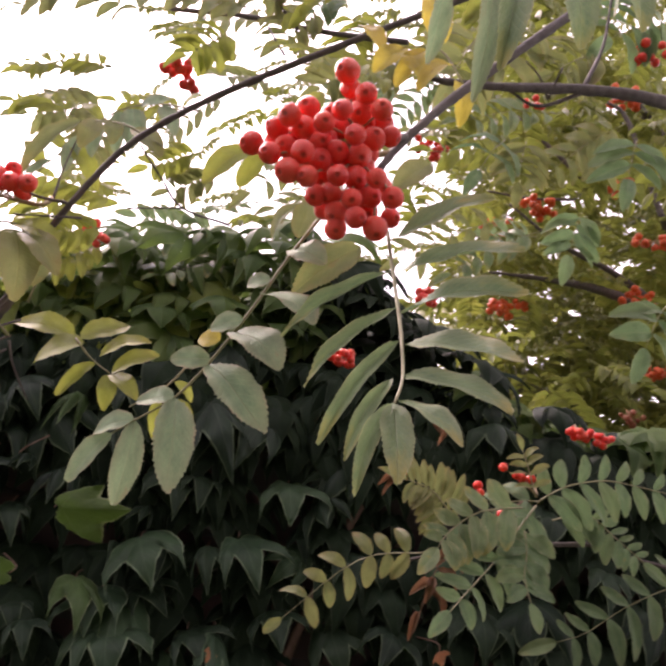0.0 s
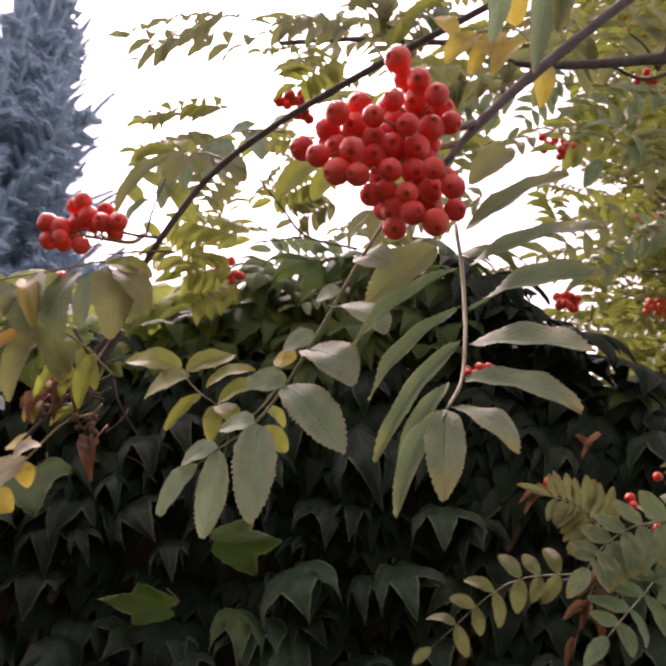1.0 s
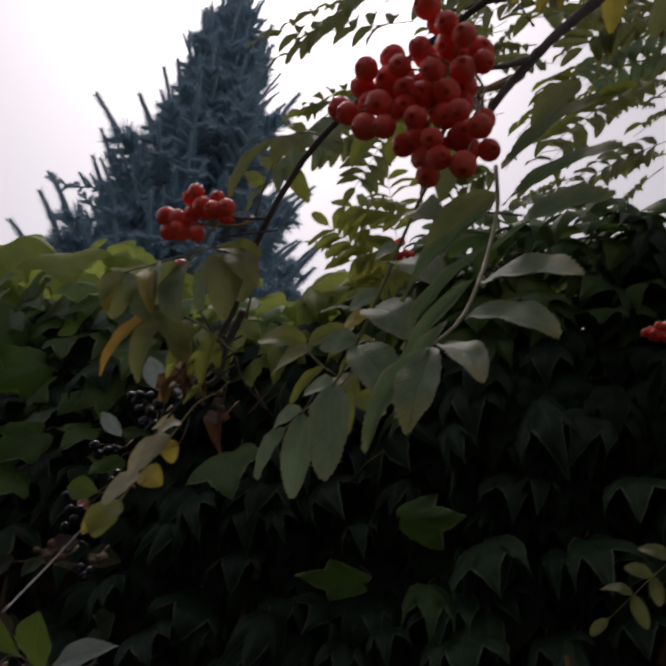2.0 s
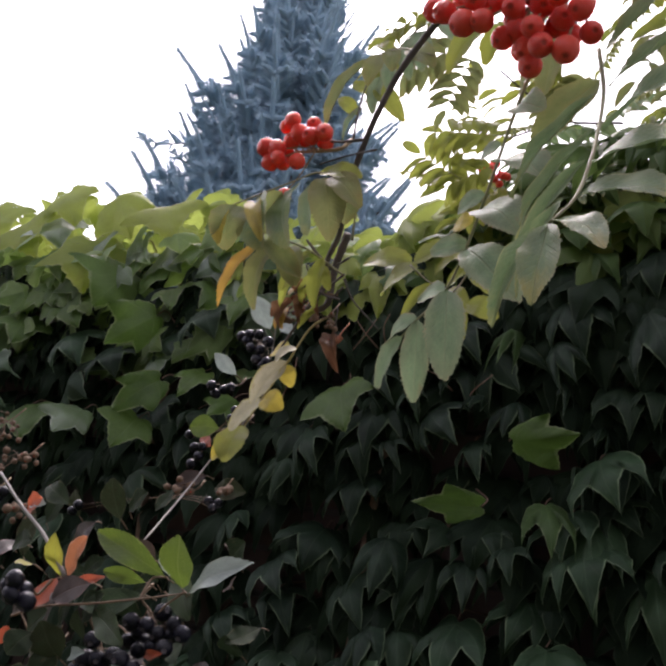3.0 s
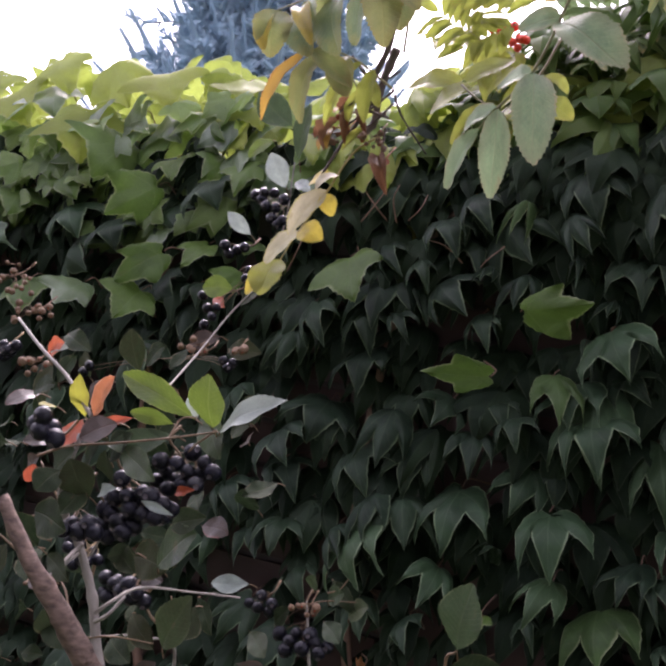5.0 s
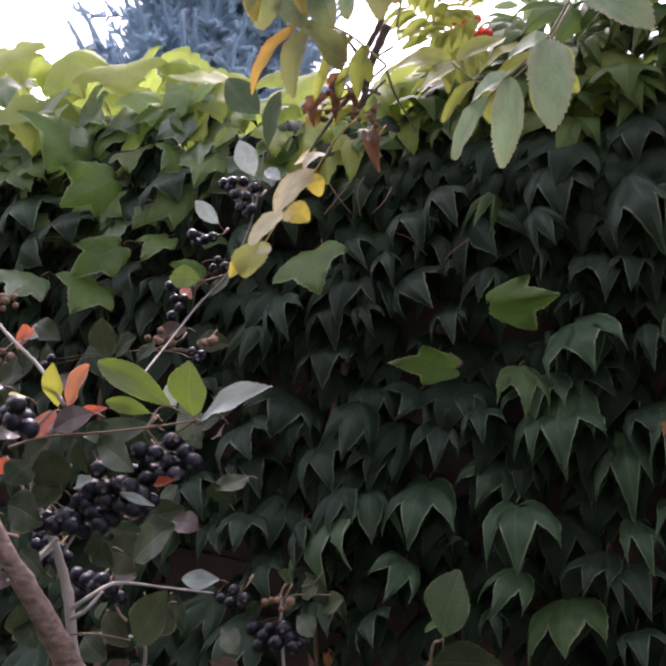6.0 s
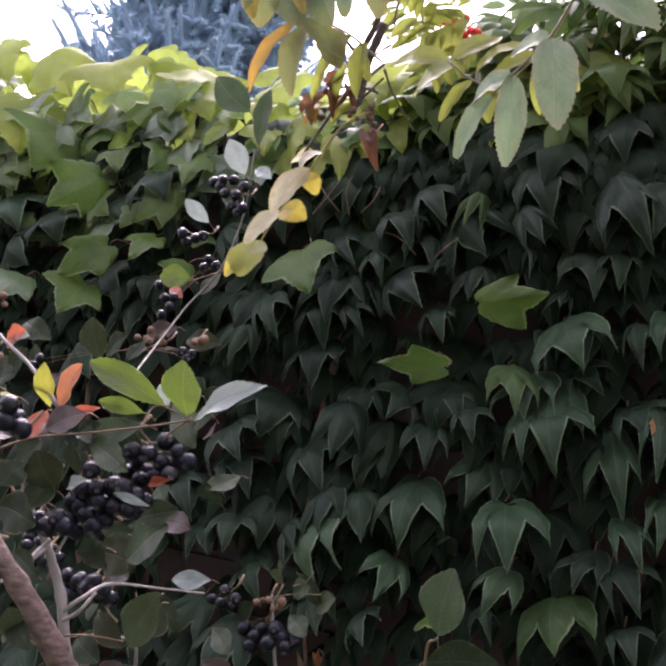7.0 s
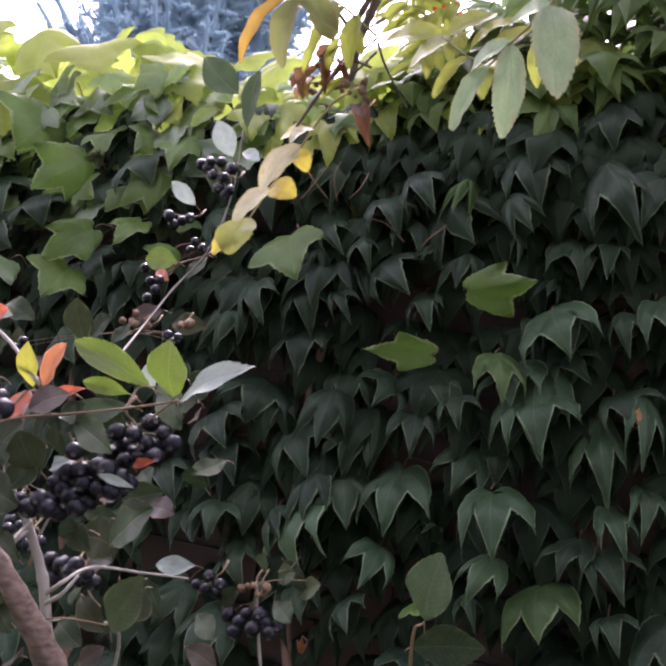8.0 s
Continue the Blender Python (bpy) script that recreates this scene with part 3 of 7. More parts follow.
def aronia_leaf(base, tip, width, mat):
    b, q = Vector(base), Vector(tip)
    leaf = part("leaf", rng.choice(ARONIA[mat]), aronia, orient(b, q, width * 1.04, jitter((0.0, -1.0, 0.3), 0.22)))
    tube("leaf_stalk", leaf, [b - (q - b) * 0.12 + Vector((0, 0.008, -0.004)), b - (q - b) * 0.05 + Vector((0, 0.003, -0.001)), b], 0.0006, 0.0005, "aronia_stalk", 5, 3)


FRONT = []


def ivy_leaf(base, tip, width, mat):
    b, q = Vector(base), Vector(tip)
    FRONT.append(b)
    leaf = part("ivy_leaf", rng.choice(IVY[mat]), ivy, orient(b, q, width * 0.98, jitter((0, -1.0, 0.35), 0.38) if mat in HANGING else jitter((-0.5 * b.x, -1.0, -0.2), 0.2)))
    tube("leaf_stalk", leaf, [b + Vector((rng.uniform(-0.03, 0.03), 0.05, rng.uniform(-0.02, 0.03))), b + Vector((0, 0.022, 0.012)), b], 0.0014, 0.0010, "ivy_stem", 5, 3)


# ---- ground and wall ----
v, f = [], []
grid = [-2500, -400, -80, -20, -8, -4, -2, -1, 0, 1, 2, 4, 8, 20, 80, 400, 2500]
for y in grid:
    for x in grid:
        v.append((x, y, 0.03 * noise.noise(Vector((x * 0.7, y * 0.7, 0))) if abs(x) < 20 and abs(y) < 20 else 0.0))
n = len(grid)
for j in range(n - 1):
    f += [(j * n + i, j * n + i + 1, (j + 1) * n + i + 1, (j + 1) * n + i) for i in range(n - 1)]
ground = part("ground", make_mesh("ground", v, f, ["lawn"]), None)
tagged(ground, "green lawn with bare soil patches below the wall", "ground", kind="structure")

WALL_Y, WALL_TOP = 1.45, 2.09


def box_data(x0, x1, y0, y1, z0, z1, chip=0.0, seed=0):
    r = random.Random(seed)
    c = lambda: r.uniform(-chip, chip)
    v = [(x + c(), y + c(), z + c()) for x in (x0, x1) for y in (y0, y1) for z in (z0, z1)]
    return v, [(0, 1, 3, 2), (4, 6, 7, 5), (0, 4, 5, 1), (2, 3, 7, 6), (0, 2, 6, 4), (1, 5, 7, 3)]


v, f = box_data(-7.0, 5.0, WALL_Y + 0.008, WALL_Y + 0.24, -0.1, WALL_TOP)
wall = part("wall_garden", make_mesh("wall_garden", v, f, ["mortar"], smooth=False), None)
tagged(wall, "old red brick garden wall covered in Boston ivy", "wall", kind="structure")
v, f = box_data(-7.02, 5.02, WALL_Y - 0.03, WALL_Y + 0.27, WALL_TOP + 0.001, WALL_TOP + 0.05)
part("coping_stone", make_mesh("coping", v, f, ["coping"], smooth=False), wall)

# Unseen wall added behind the camera; it keeps sky light off the ivy.
v, f = box_data(-7.0, 7.0, -2.6, -2.3, -0.1, 5.2)
sky_block = part("wall_house", make_mesh("wall_house", v, f, ["block_grey"], smooth=False), None)
tagged(sky_block, "plain dark grey wall added behind the camera to block sky light", "wall", kind="structure")

# ---- near rowan ----
near = thing("rowan_tree", (1.45, 0.85, 0.0), "rowan tree with orange-red berries and leaves turning yellow", "tree")
tube("trunk", near, [(1.45, 0.85, -0.05), (1.44, 0.85, 0.8), (1.40, 0.83, 1.6), (1.33, 0.80, 2.3), (1.25, 0.75, 3.0)], 0.075, 0.045, "rowan_bark", 12, 6, 0.1, 0.05)
for pts, r0, r1 in (([(1.33, 0.80, 2.3), (1.05, 0.72, 2.5), (0.6, 0.58, 2.42), (0.2642, 0.5, 2.2434)], 0.022, 0.004),
                    ([(1.36, 0.82, 2.1), (0.95, 0.7, 2.3), (0.5, 0.55, 2.26), (0.2583, 0.5, 2.1689)], 0.024, 0.005),
                    ([(1.34, 0.81, 2.25), (1.1, 0.88, 2.38), (0.824, 0.9, 2.4177)], 0.026, 0.014),
                    ([(1.41, 0.84, 1.5), (1.0, 0.86, 1.75), (0.7, 0.88, 1.9), (0.40, 0.87, 1.93)], 0.004, 0.0014),
                    ([(1.0, 0.86, 1.75), (0.75, 0.85, 1.98), (0.4606, 0.85, 2.0161)], 0.004, 0.0015),
                    ([(0.40, 0.87, 1.93), (0.30, 0.85, 1.905), (0.25, 0.86, 1.885)], 0.0022, 0.0012)):
    tube("branch", near, pts, r0, r1, "rowan_bark", 9, 7, 0.15, 0.15)

# ---- rowan behind the wall ----
far = thing("rowan_tree", (2.3, 2.9, 0.0), "rowan tree with yellowing crown and orange berries behind the wall", "tree")
tube("trunk", far, [(2.3, 2.9, -0.05), (2.28, 2.85, 1.0), (2.2, 2.75, 2.0), (2.1, 2.65, 2.9), (2.0, 2.6, 3.9)], 0.09, 0.04, "rowan_bark", 12, 6, 0.1, 0.05)
for a, b, c in (((2.2, 2.75, 2.1), (1.8, 2.4, 2.5), (1.45, 2.2, 2.62)), ((2.1, 2.65, 2.9), (1.5, 2.4, 3.2), (0.9, 2.2, 3.6)), ((2.1, 2.6, 3.2), (1.6, 2.9, 3.8), (1.0, 3.1, 4.3)), ((2.2, 2.75, 2.3), (1.5, 2.8, 2.6), (0.7, 2.7, 2.8))):
    tube("branch", far, [a, b, c], 0.03, 0.012, "rowan_bark", 8, 6, 0.15, 0.1)


def pinnate_data(seed, pairs=6):
    """A whole rowan leaf as one mesh, one unit long."""
    r = random.Random(seed)
    chunks = []
    v, f = tube_data([(0, 0, 0), (0, 0.5, 0.03), (0, 1.0, -0.06)], 0.008, 0.004, 4, 4)
    chunks.append((v, f, [(0.5, 0.5)] * len(v), [(0, 0)] * len(v)))
    for k in range(pairs + 1):
        t = 0.25 + 0.55 * k / pairs
        for sgn in (-1, 1) if k < pairs else (0,):
            bv, bf, bu, br = blade(r.randint(0, 999), 4, 0.0, 0.6, 0.85, 0.2, 0.2, 0.02, 1)
            way = Vector((sgn * 0.9, 0.35 if sgn else 1, r.uniform(-0.35, 0.0)))
            ln = 0.27 * r.uniform(0.85, 1.1)
            b = Vector((0, t, 0.03 * math.sin(3 * t)))
            m = orient(b, b + way.normalized() * ln, ln * 0.36, (r.uniform(-0.4, 0.4), r.uniform(-0.4, 0.4), 1))
            chunks.append(([m @ Vector(q) for q in bv], bf, bu, br))
    return join(chunks)


PINNATE = []
for s in range(6):
    v, f, u, r = pinnate_data(70 + s)
    PINNATE.append(make_mesh("compound_leaf", v, f, ["rowan_far"], u, r))


def pinnate(tree, at, way, size, up):
    m = orient(at, Vector(at) + Vector(way).normalized() * size, size, up)
    part("compound_leaf", rng.choice(PINNATE), tree, m)


FOL = random.Random(21)


def in_fan(across, rise, deep):
    """A place beyond the wall: across and rise as slopes from the garden side, deep as its distance."""
    return (0.15 + across * deep, 0.14 + deep, 1.78 + rise * deep)


for _ in range(330):
    # dense crown beyond the wall
    p = in_fan(FOL.uniform(0.10, 0.60), FOL.uniform(0.28, 1.15), FOL.uniform(1.6, 3.2))
    a = FOL.uniform(0, 6.28)
    pinnate(far, p, (math.cos(a), math.sin(a), FOL.uniform(-0.9, 0.2)), FOL.uniform(0.15, 0.22), (FOL.uniform(-0.6, 0.6), -0.4, 1))
for _ in range(60):
    # sparse twigs against the sky
    p = in_fan(FOL.uniform(-0.30, 0.14), FOL.uniform(0.42, 1.0), FOL.uniform(1.4, 2.4))
    a = FOL.uniform(2.2, 4.6)
    pinnate(far, p, (math.cos(a), math.sin(a) * 0.6, FOL.uniform(-0.8, 0.1)), FOL.uniform(0.14, 0.2), (FOL.uniform(-0.4, 0.4), -0.7, 1))
for _ in range(70):
    # upper branches of the near tree
    p = in_fan(FOL.uniform(0.06, 0.50), FOL.uniform(0.78, 1.25), FOL.uniform(0.9, 1.6))
    a = FOL.uniform(0, 6.28)
    pinnate(near, p, (math.cos(a), math.sin(a), FOL.uniform(-0.8, 0.1)), FOL.uniform(0.13, 0.18), (FOL.uniform(-0.5, 0.5), -0.6, 1))
for _ in range(34):
    # sprays of the near tree
    p = Vector(in_fan(FOL.uniform(-0.22, 0.42), FOL.uniform(0.60, 1.12), FOL.uniform(0.70, 1.25)))
    a = FOL.uniform(2.0, 4.4)
    d = Vector((math.cos(a), 0.5 * math.sin(a), FOL.uniform(-0.7, 0.0))).normalized() * FOL.uniform(0.11, 0.15)
    spray(near, p, p + d * 0.5 + Vector((0, 0, 0.008)), p + d, FOL.randint(5, 7), FOL.uniform(0.034, 0.044), 0.36, FOL.choice(("rowan_olive", "rowan_lime", "rowan_olive", "rowan_green")))


def crown_mass(count, seed, near_by, far_off, small, large, low=0.12, high=0.95):
    """The inner crown of the rowan behind the wall, leaf beside leaf in one mesh."""
    r = random.Random(seed)
    kinds = [pinnate_data(80 + s) for s in range(4)]
    chunks = []
    for _ in range(count):
        p = in_fan(r.uniform(0.17, 0.75), r.uniform(low, high), r.uniform(near_by, far_off))
        a, size = r.uniform(0, 6.28), r.uniform(small, large)
        m = orient(p, Vector(p) + Vector((math.cos(a), math.sin(a), r.uniform(-0.9, 0.2))).normalized() * size, size, (r.uniform(-0.6, 0.6), -0.6, 1))
        v, fc, u, rr = r.choice(kinds)
        chunks.append(([m @ Vector(q) for q in v], fc, u, rr))
    v, fc, u, rr = join(chunks)
    tagged(part("crown", make_mesh("crown", v, fc, ["rowan_far"], u, rr), far), kind="stuff")


crown_mass(1700, 4, 1.9, 3.0, 0.12, 0.19)
crown_mass(650, 14, 3.1, 4.4, 0.32, 0.46)
crown_mass(260, 24, 2.4, 3.2, 0.22, 0.32, 0.30, 0.56)


def shade_crown(count, seed):
    """Near rowan's crown, mostly unseen, added above the wall's garden side as shade."""
    r = random.Random(seed)
    kinds = [pinnate_data(84 + s, 5) for s in range(3)]
    chunks = []
    while len(chunks) < count:
        p = Vector((r.uniform(0.45, 2.3), r.uniform(0.15, 1.55), r.uniform(2.55, 3.6)))
        if p.z < 1.85 + 1.25 * (p.y - 0.14) or (p.x - 1.4) ** 2 + (p.y - 0.85) ** 2 > 1.0:
            continue
        a, size = r.uniform(0, 6.28), r.uniform(0.13, 0.19)
        m = orient(p, p + Vector((math.cos(a), math.sin(a), r.uniform(-0.7, 0.1))).normalized() * size, size, (r.uniform(-0.5, 0.5), r.uniform(-0.5, 0.5), 1))
        v, fc, u, rr = r.choice(kinds)
        chunks.append(([m @ Vector(q) for q in v], fc, u, rr))
    v, fc, u, rr = join(chunks)
    tagged(part("crown", make_mesh("crown", v, fc, ["rowan_far"], u, rr), near), kind="stuff")


shade_crown(420, 9)

# ---- spruce ----
SPX, SPY, SPTOP, SLOPE = -2.54, 3.98, 5.55, 0.385
spruce = thing("blue_spruce", (SPX, SPY, 0.0), "blue-grey spruce with dense upswept shoots behind the wall", "tree")
tube("trunk", spruce, [(SPX + 0.1, SPY, -0.05), (SPX + 0.1, SPY, 2.5), (SPX - 0.08, SPY, SPTOP)], 0.10, 0.012, "spruce_wood", 10, 6, 0.1)


def shoot_data(length, r, thick=0.028, dense=620):
    """One needle-clad shoot along y: a bristly core, its needles swept forward."""
    v, f = tube_data([(0, 0, 0), (0, length * 0.35, 0.004), (0, length * 0.75, 0.004), (0, length, 0)], thick * 0.55, thick * 0.22, 6, 2, 0.5)
    count = int(length * dense)
    for k in range(count):
        t = k / count
        a = k * 2.4 + r.uniform(-0.3, 0.3)
        ln = thick * r.uniform(0.8, 1.15) * (1.1 - 0.35 * t)
        d = Vector((math.cos(a) * 0.62, 0.85, math.sin(a) * 0.62)).normalized()
        b = Vector((0, t * length, 0)) + Vector((math.cos(a), 0, math.sin(a))) * thick * 0.3
        s = d.cross(Vector((0, 1, 0))).normalized() * 0.0026
        o = len(v)
        v += [b - s, b + s, b + d * ln * 1.2 + s * 0.3, b + d * ln * 1.2 - s * 0.3]
        f.append((o, o + 1, o + 2, o + 3))
    return v, f


def bough_data(seed, length):
    """A bough along y: its wood, finger-like side shoots and a thin leading shoot."""
    r = random.Random(seed)
    sag = r.uniform(0.04, 0.10)
    spine = [Vector((0, length * t, -sag * length * math.sin(3.0 * t) + 0.26 * length * t * t)) for t in (0, 0.25, 0.5, 0.75, 1.0)]
    wv, wf = tube_data(spine, 0.012, 0.004, 5, 3)
    V, Fc, ix = list(wv), list(wf), [1] * len(wf)
    line = smooth_line(spine, 6)
    n = max(3, int(length / 0.055))
    for k in range(n + 1):
        t = 0.28 + 0.72 * k / n
        q = line[min(len(line) - 1, int(t * (len(line) - 1)))]
        for sgn in (-1, 1, 2) if k < n else (0, -1, 1):
            if sgn == 0:
                ln, way, thick = r.uniform(0.16, 0.24), Vector((0, 0.75, 0.55)), 0.022
            elif sgn == 2:
                ln, way, thick = r.uniform(0.09, 0.15), Vector((r.uniform(-0.7, 0.7), 0.45, r.uniform(0.1, 0.9))), 0.042
            else:
                ln, way, thick = (0.08 + 0.08 * (1 - t)) * r.uniform(0.85, 1.25), Vector((sgn * r.uniform(0.4, 1.1), 0.6, r.uniform(-0.45, 0.65))), 0.035
            sv, sf = shoot_data(ln, r, thick)
            rot = orient(q, q + way, 1, (0, 0, 1)).to_3x3().normalized().to_4x4()
            rot.translation = q
            o = len(V)
            V += [rot @ Vector(p) for p in sv]
            Fc += [tuple(i + o for i in p) for p in sf]
            ix += [0] * len(sf)
    return V, Fc, ix


BOUGHS = {}
for size in (0.22, 0.4, 0.62, 0.9):
    BOUGHS[size] = []
    for s in range(3):
        v, f, ix = bough_data(int(size * 100) + s, size)
        BOUGHS[size].append(make_mesh("bough", v, f, ["spruce_needles", "spruce_wood"], index=ix, smooth=False))
axis_x = lambda z: SPX + 0.09 - 0.06 * (z - 3.2)
z = 1.5
while z < SPTOP - 0.15:
    reach = min(0.9, 0.03 + (SPTOP - z) * SLOPE * 0.69)
    size = min(BOUGHS, key=lambda s: abs(s - reach))
    around = 7 if reach < 0.25 else 10 if reach < 0.5 else 14
    first = rng.uniform(0, 6.28)
    for k in range(around):
        a = first + 6.283 * (k + rng.uniform(-0.25, 0.25)) / around
        rise = 1.4 - 1.10 * min(1, (SPTOP - z) / 1.6) + rng.uniform(-0.15, 0.15)
        way = Vector((math.cos(a), math.sin(a), rise))
        m = orient((axis_x(z), SPY, z + rng.uniform(-0.05, 0.05)), Vector((axis_x(z), SPY, z)) + way, 1, (0, 0, 1))
        rot = m.to_3x3().normalized().to_4x4()
        rot.translation = m.translation
        s = reach / size * rng.uniform(0.82, 1.15)
        part("bough", rng.choice(BOUGHS[size]), spruce, rot @ Matrix.Diagonal((s, s, s, 1)))
    z += 0.11 + 0.07 * min(1, (SPTOP - z) / 2)
LEADER = []
for k, ln in enumerate((0.27, 0.21, 0.16)):
    v, f = shoot_data(ln, random.Random(k), 0.014, 520)
    LEADER.append(make_mesh("leader_shoot", v, f, ["spruce_needles"], smooth=False))
lead = random.Random(12)
for k in range(34):
    a, h = lead.choice((0.0, 3.14, 3.14)) + lead.uniform(-0.3, 0.5), lead.random() ** 1.6 * 1.3
    out = 0.02 + SLOPE * 0.66 * h * lead.uniform(0.88, 1.04)
    m = Matrix.Translation((axis_x(SPTOP - h) + out * math.cos(a), SPY + out * math.sin(a), SPTOP - h - 0.02)) @ Matrix.Rotation(a - radians(90), 4, "Z") @ Matrix.Rotation(radians(80 - 20 * h + lead.uniform(-8, 8)), 4, "X")
    part("leader_shoot", LEADER[k % 3], spruce, m)


def twig_data(seed, length):
    """A sparse bough along y: thin wood that forks, with short needle-clad shoots."""
    r = random.Random(seed)
    spine = [Vector((0.03 * length * r.uniform(-1, 1), length * t, 0.10 * length * math.sin(5 * t))) for t in (0, 0.25, 0.5, 0.75, 1.0)]
    V, Fc = tube_data(spine, 0.009, 0.003, 5, 3)
    V, Fc, line = list(V), list(Fc), smooth_line(spine, 6)
    ix = [1] * len(Fc)
    for k in range(26):
        t = 0.30 + 0.70 * k / 25
        q = line[min(len(line) - 1, int(t * (len(line) - 1)))]
        way = Vector((r.uniform(-1, 1), r.uniform(0.2, 1.0), r.uniform(-0.9, 1.1)))
        sv, sf = shoot_data(r.uniform(0.05, 0.12) * (1.25 - 0.6 * t), r, 0.026 - 0.012 * t)
        rot = orient(q, q + way, 1, (0, 0, 1)).to_3x3().normalized().to_4x4()
        rot.translation = q
        o = len(V)
        V += [rot @ Vector(p) for p in sv]
        Fc += [tuple(i + o for i in p) for p in sf]
        ix += [0] * len(sf)
    return V, Fc, ix


# thin lone boughs that stand out from the crown
for k, (x, z, drop) in enumerate(((-3.50, 4.05, 0.30), (-3.38, 3.78, 0.16), (-3.32, 3.60, 0.10), (-3.22, 3.90, 0.3), (-3.20, 3.68, 0.2))):
    base, tip = Vector((axis_x(z) - 0.35, SPY, z - drop)), Vector((x, SPY - 0.1, z))
    v, f, ix = twig_data(k, (tip - base).length)
    m = orient(base, tip, 1, (0, 0, 1)).to_3x3().normalized().to_4x4()
    m.translation = base
    part("bough", make_mesh("bough", v, f, ["spruce_needles", "spruce_wood"], index=ix, smooth=False), spruce, m)

# ---- aronia ----
aronia = thing("aronia_bush", (-0.05, 0.75, 0.0), "black-berried aronia shrub, its leaves turning orange and red", "shrub")
for pts, r0, r1 in (([(-0.03, 0.76, -0.03), (-0.06, 0.75, 0.6), (-0.10, 0.745, 1.0), (-0.1447, 0.74, 1.2914)], 0.016, 0.012),
                    ([(-0.05, 0.72, -0.03), (-0.10, 0.70, 0.7), (-0.15, 0.67, 1.2), (-0.1859, 0.66, 1.4934)], 0.012, 0.007),
                    ([(-0.08, 0.80, -0.03), (-0.15, 0.98, 0.6), (-0.1828, 1.05, 1.2206)], 0.009, 0.004),
                    ([(-0.10, 0.78, -0.03), (-0.3, 0.95, 0.7), (-0.4202, 1.0, 1.2683)], 0.009, 0.004),
                    ([(0.0, 0.77, -0.03), (0.01, 0.84, 0.8), (-0.0174, 0.85, 1.4253)], 0.008, 0.0035)):
    tube("stem", aronia, pts, r0, r1, "aronia_bark", 9, 6, 0.15, 0.15)
# ---- ivy ----
ivy = thing("climbing_ivy", (0.0, 1.38, 0.0), "dark green Boston ivy climbing over the brick wall", "climber")
for x in (-1.9, -1.3, -0.75, -0.3, 0.25, 0.7, 1.2):
    pts = [(x + 0.10 * math.sin(3 * z + x), 1.405, z) for z in (0.0, 0.5, 1.0, 1.5, 2.0)] + [(x + 0.1, 1.40, 2.13), (x + 0.15, 1.50, 2.17)]
    tube("vine_stem", ivy, pts, 0.011, 0.005, "ivy_stem", 7, 6, 0.2, 0.2)

# Large green leaf that hangs below the main berry cluster
leaf = rachis(near, [(0.1471, 0.4080, 1.9258), (0.1511, 0.4020, 1.9077), (0.1538, 0.3880, 1.8873), (0.1551, 0.3780, 1.8742), (0.1556, 0.3640, 1.8573), (0.1532, 0.3520, 1.8460)], 0.0009, "rachis_green")
leaflet(leaf, (0.1507, 0.4020, 1.9209), (0.1795, 0.3900, 1.9370), 0.0102, "rowan_green", arc=-0.15)
leaflet(leaf, (0.1535, 0.3980, 1.9064), (0.1883, 0.3750, 1.9104), 0.0102, "rowan_green", arc=-0.30)
leaflet(leaf, (0.1547, 0.3880, 1.8875), (0.1881, 0.3650, 1.8919), 0.0084, "rowan_green", arc=-0.35)
leaflet(leaf, (0.1564, 0.3760, 1.8716), (0.1845, 0.3500, 1.8632), 0.0107, "rowan_green", arc=-0.18)
leaflet(leaf, (0.1563, 0.3660, 1.8588), (0.1820, 0.3450, 1.8469), 0.0099, "rowan_green", arc=-0.20)
leaflet(leaf, (0.1542, 0.3540, 1.8473), (0.1688, 0.3380, 1.8342), 0.0077, "rowan_green", arc=-0.20)
leaflet(leaf, (0.1530, 0.3520, 1.8456), (0.1553, 0.3380, 1.8218), 0.0084, "rowan_green", arc=0.00)
leaflet(leaf, (0.1527, 0.3520, 1.8458), (0.1460, 0.3400, 1.8178), 0.0045, "rowan_green", arc=0.35)
leaflet(leaf, (0.1527, 0.3620, 1.8560), (0.1441, 0.3620, 1.8307), 0.0045, "rowan_green", arc=0.35)
leaflet(leaf, (0.1540, 0.3760, 1.8727), (0.1368, 0.3750, 1.8367), 0.0052, "rowan_green", arc=0.30)
leaflet(leaf, (0.1532, 0.3890, 1.8890), (0.1300, 0.4000, 1.8605), 0.0056, "rowan_green", arc=0.40)
leaflet(leaf, (0.1499, 0.4000, 1.9065), (0.1189, 0.4250, 1.8851), 0.0056, "rowan_green", arc=0.30)

# Grey-green leaf seen from below, hanging beside it
leaf = rachis(near, [(0.1268, 0.4180, 1.9397), (0.1224, 0.4220, 1.9323), (0.1142, 0.4300, 1.9175), (0.1046, 0.4410, 1.8982), (0.0928, 0.4550, 1.8791), (0.0823, 0.4660, 1.8666), (0.0697, 0.4720, 1.8568), (0.0612, 0.4770, 1.8505)], 0.0009, "rachis_green")
leaflet(leaf, (0.0930, 0.4550, 1.8795), (0.1199, 0.4400, 1.8534), 0.0161, "rowan_under")
leaflet(leaf, (0.0831, 0.4660, 1.8668), (0.0900, 0.4560, 1.8285), 0.0146, "rowan_under")
leaflet(leaf, (0.0695, 0.4720, 1.8563), (0.0689, 0.4790, 1.8238), 0.0107, "rowan_under")
leaflet(leaf, (0.0612, 0.4770, 1.8505), (0.0469, 0.4900, 1.8309), 0.0100, "rowan_under")
leaflet(leaf, (0.0689, 0.4720, 1.8567), (0.0530, 0.4820, 1.8499), 0.0105, "rowan_under")
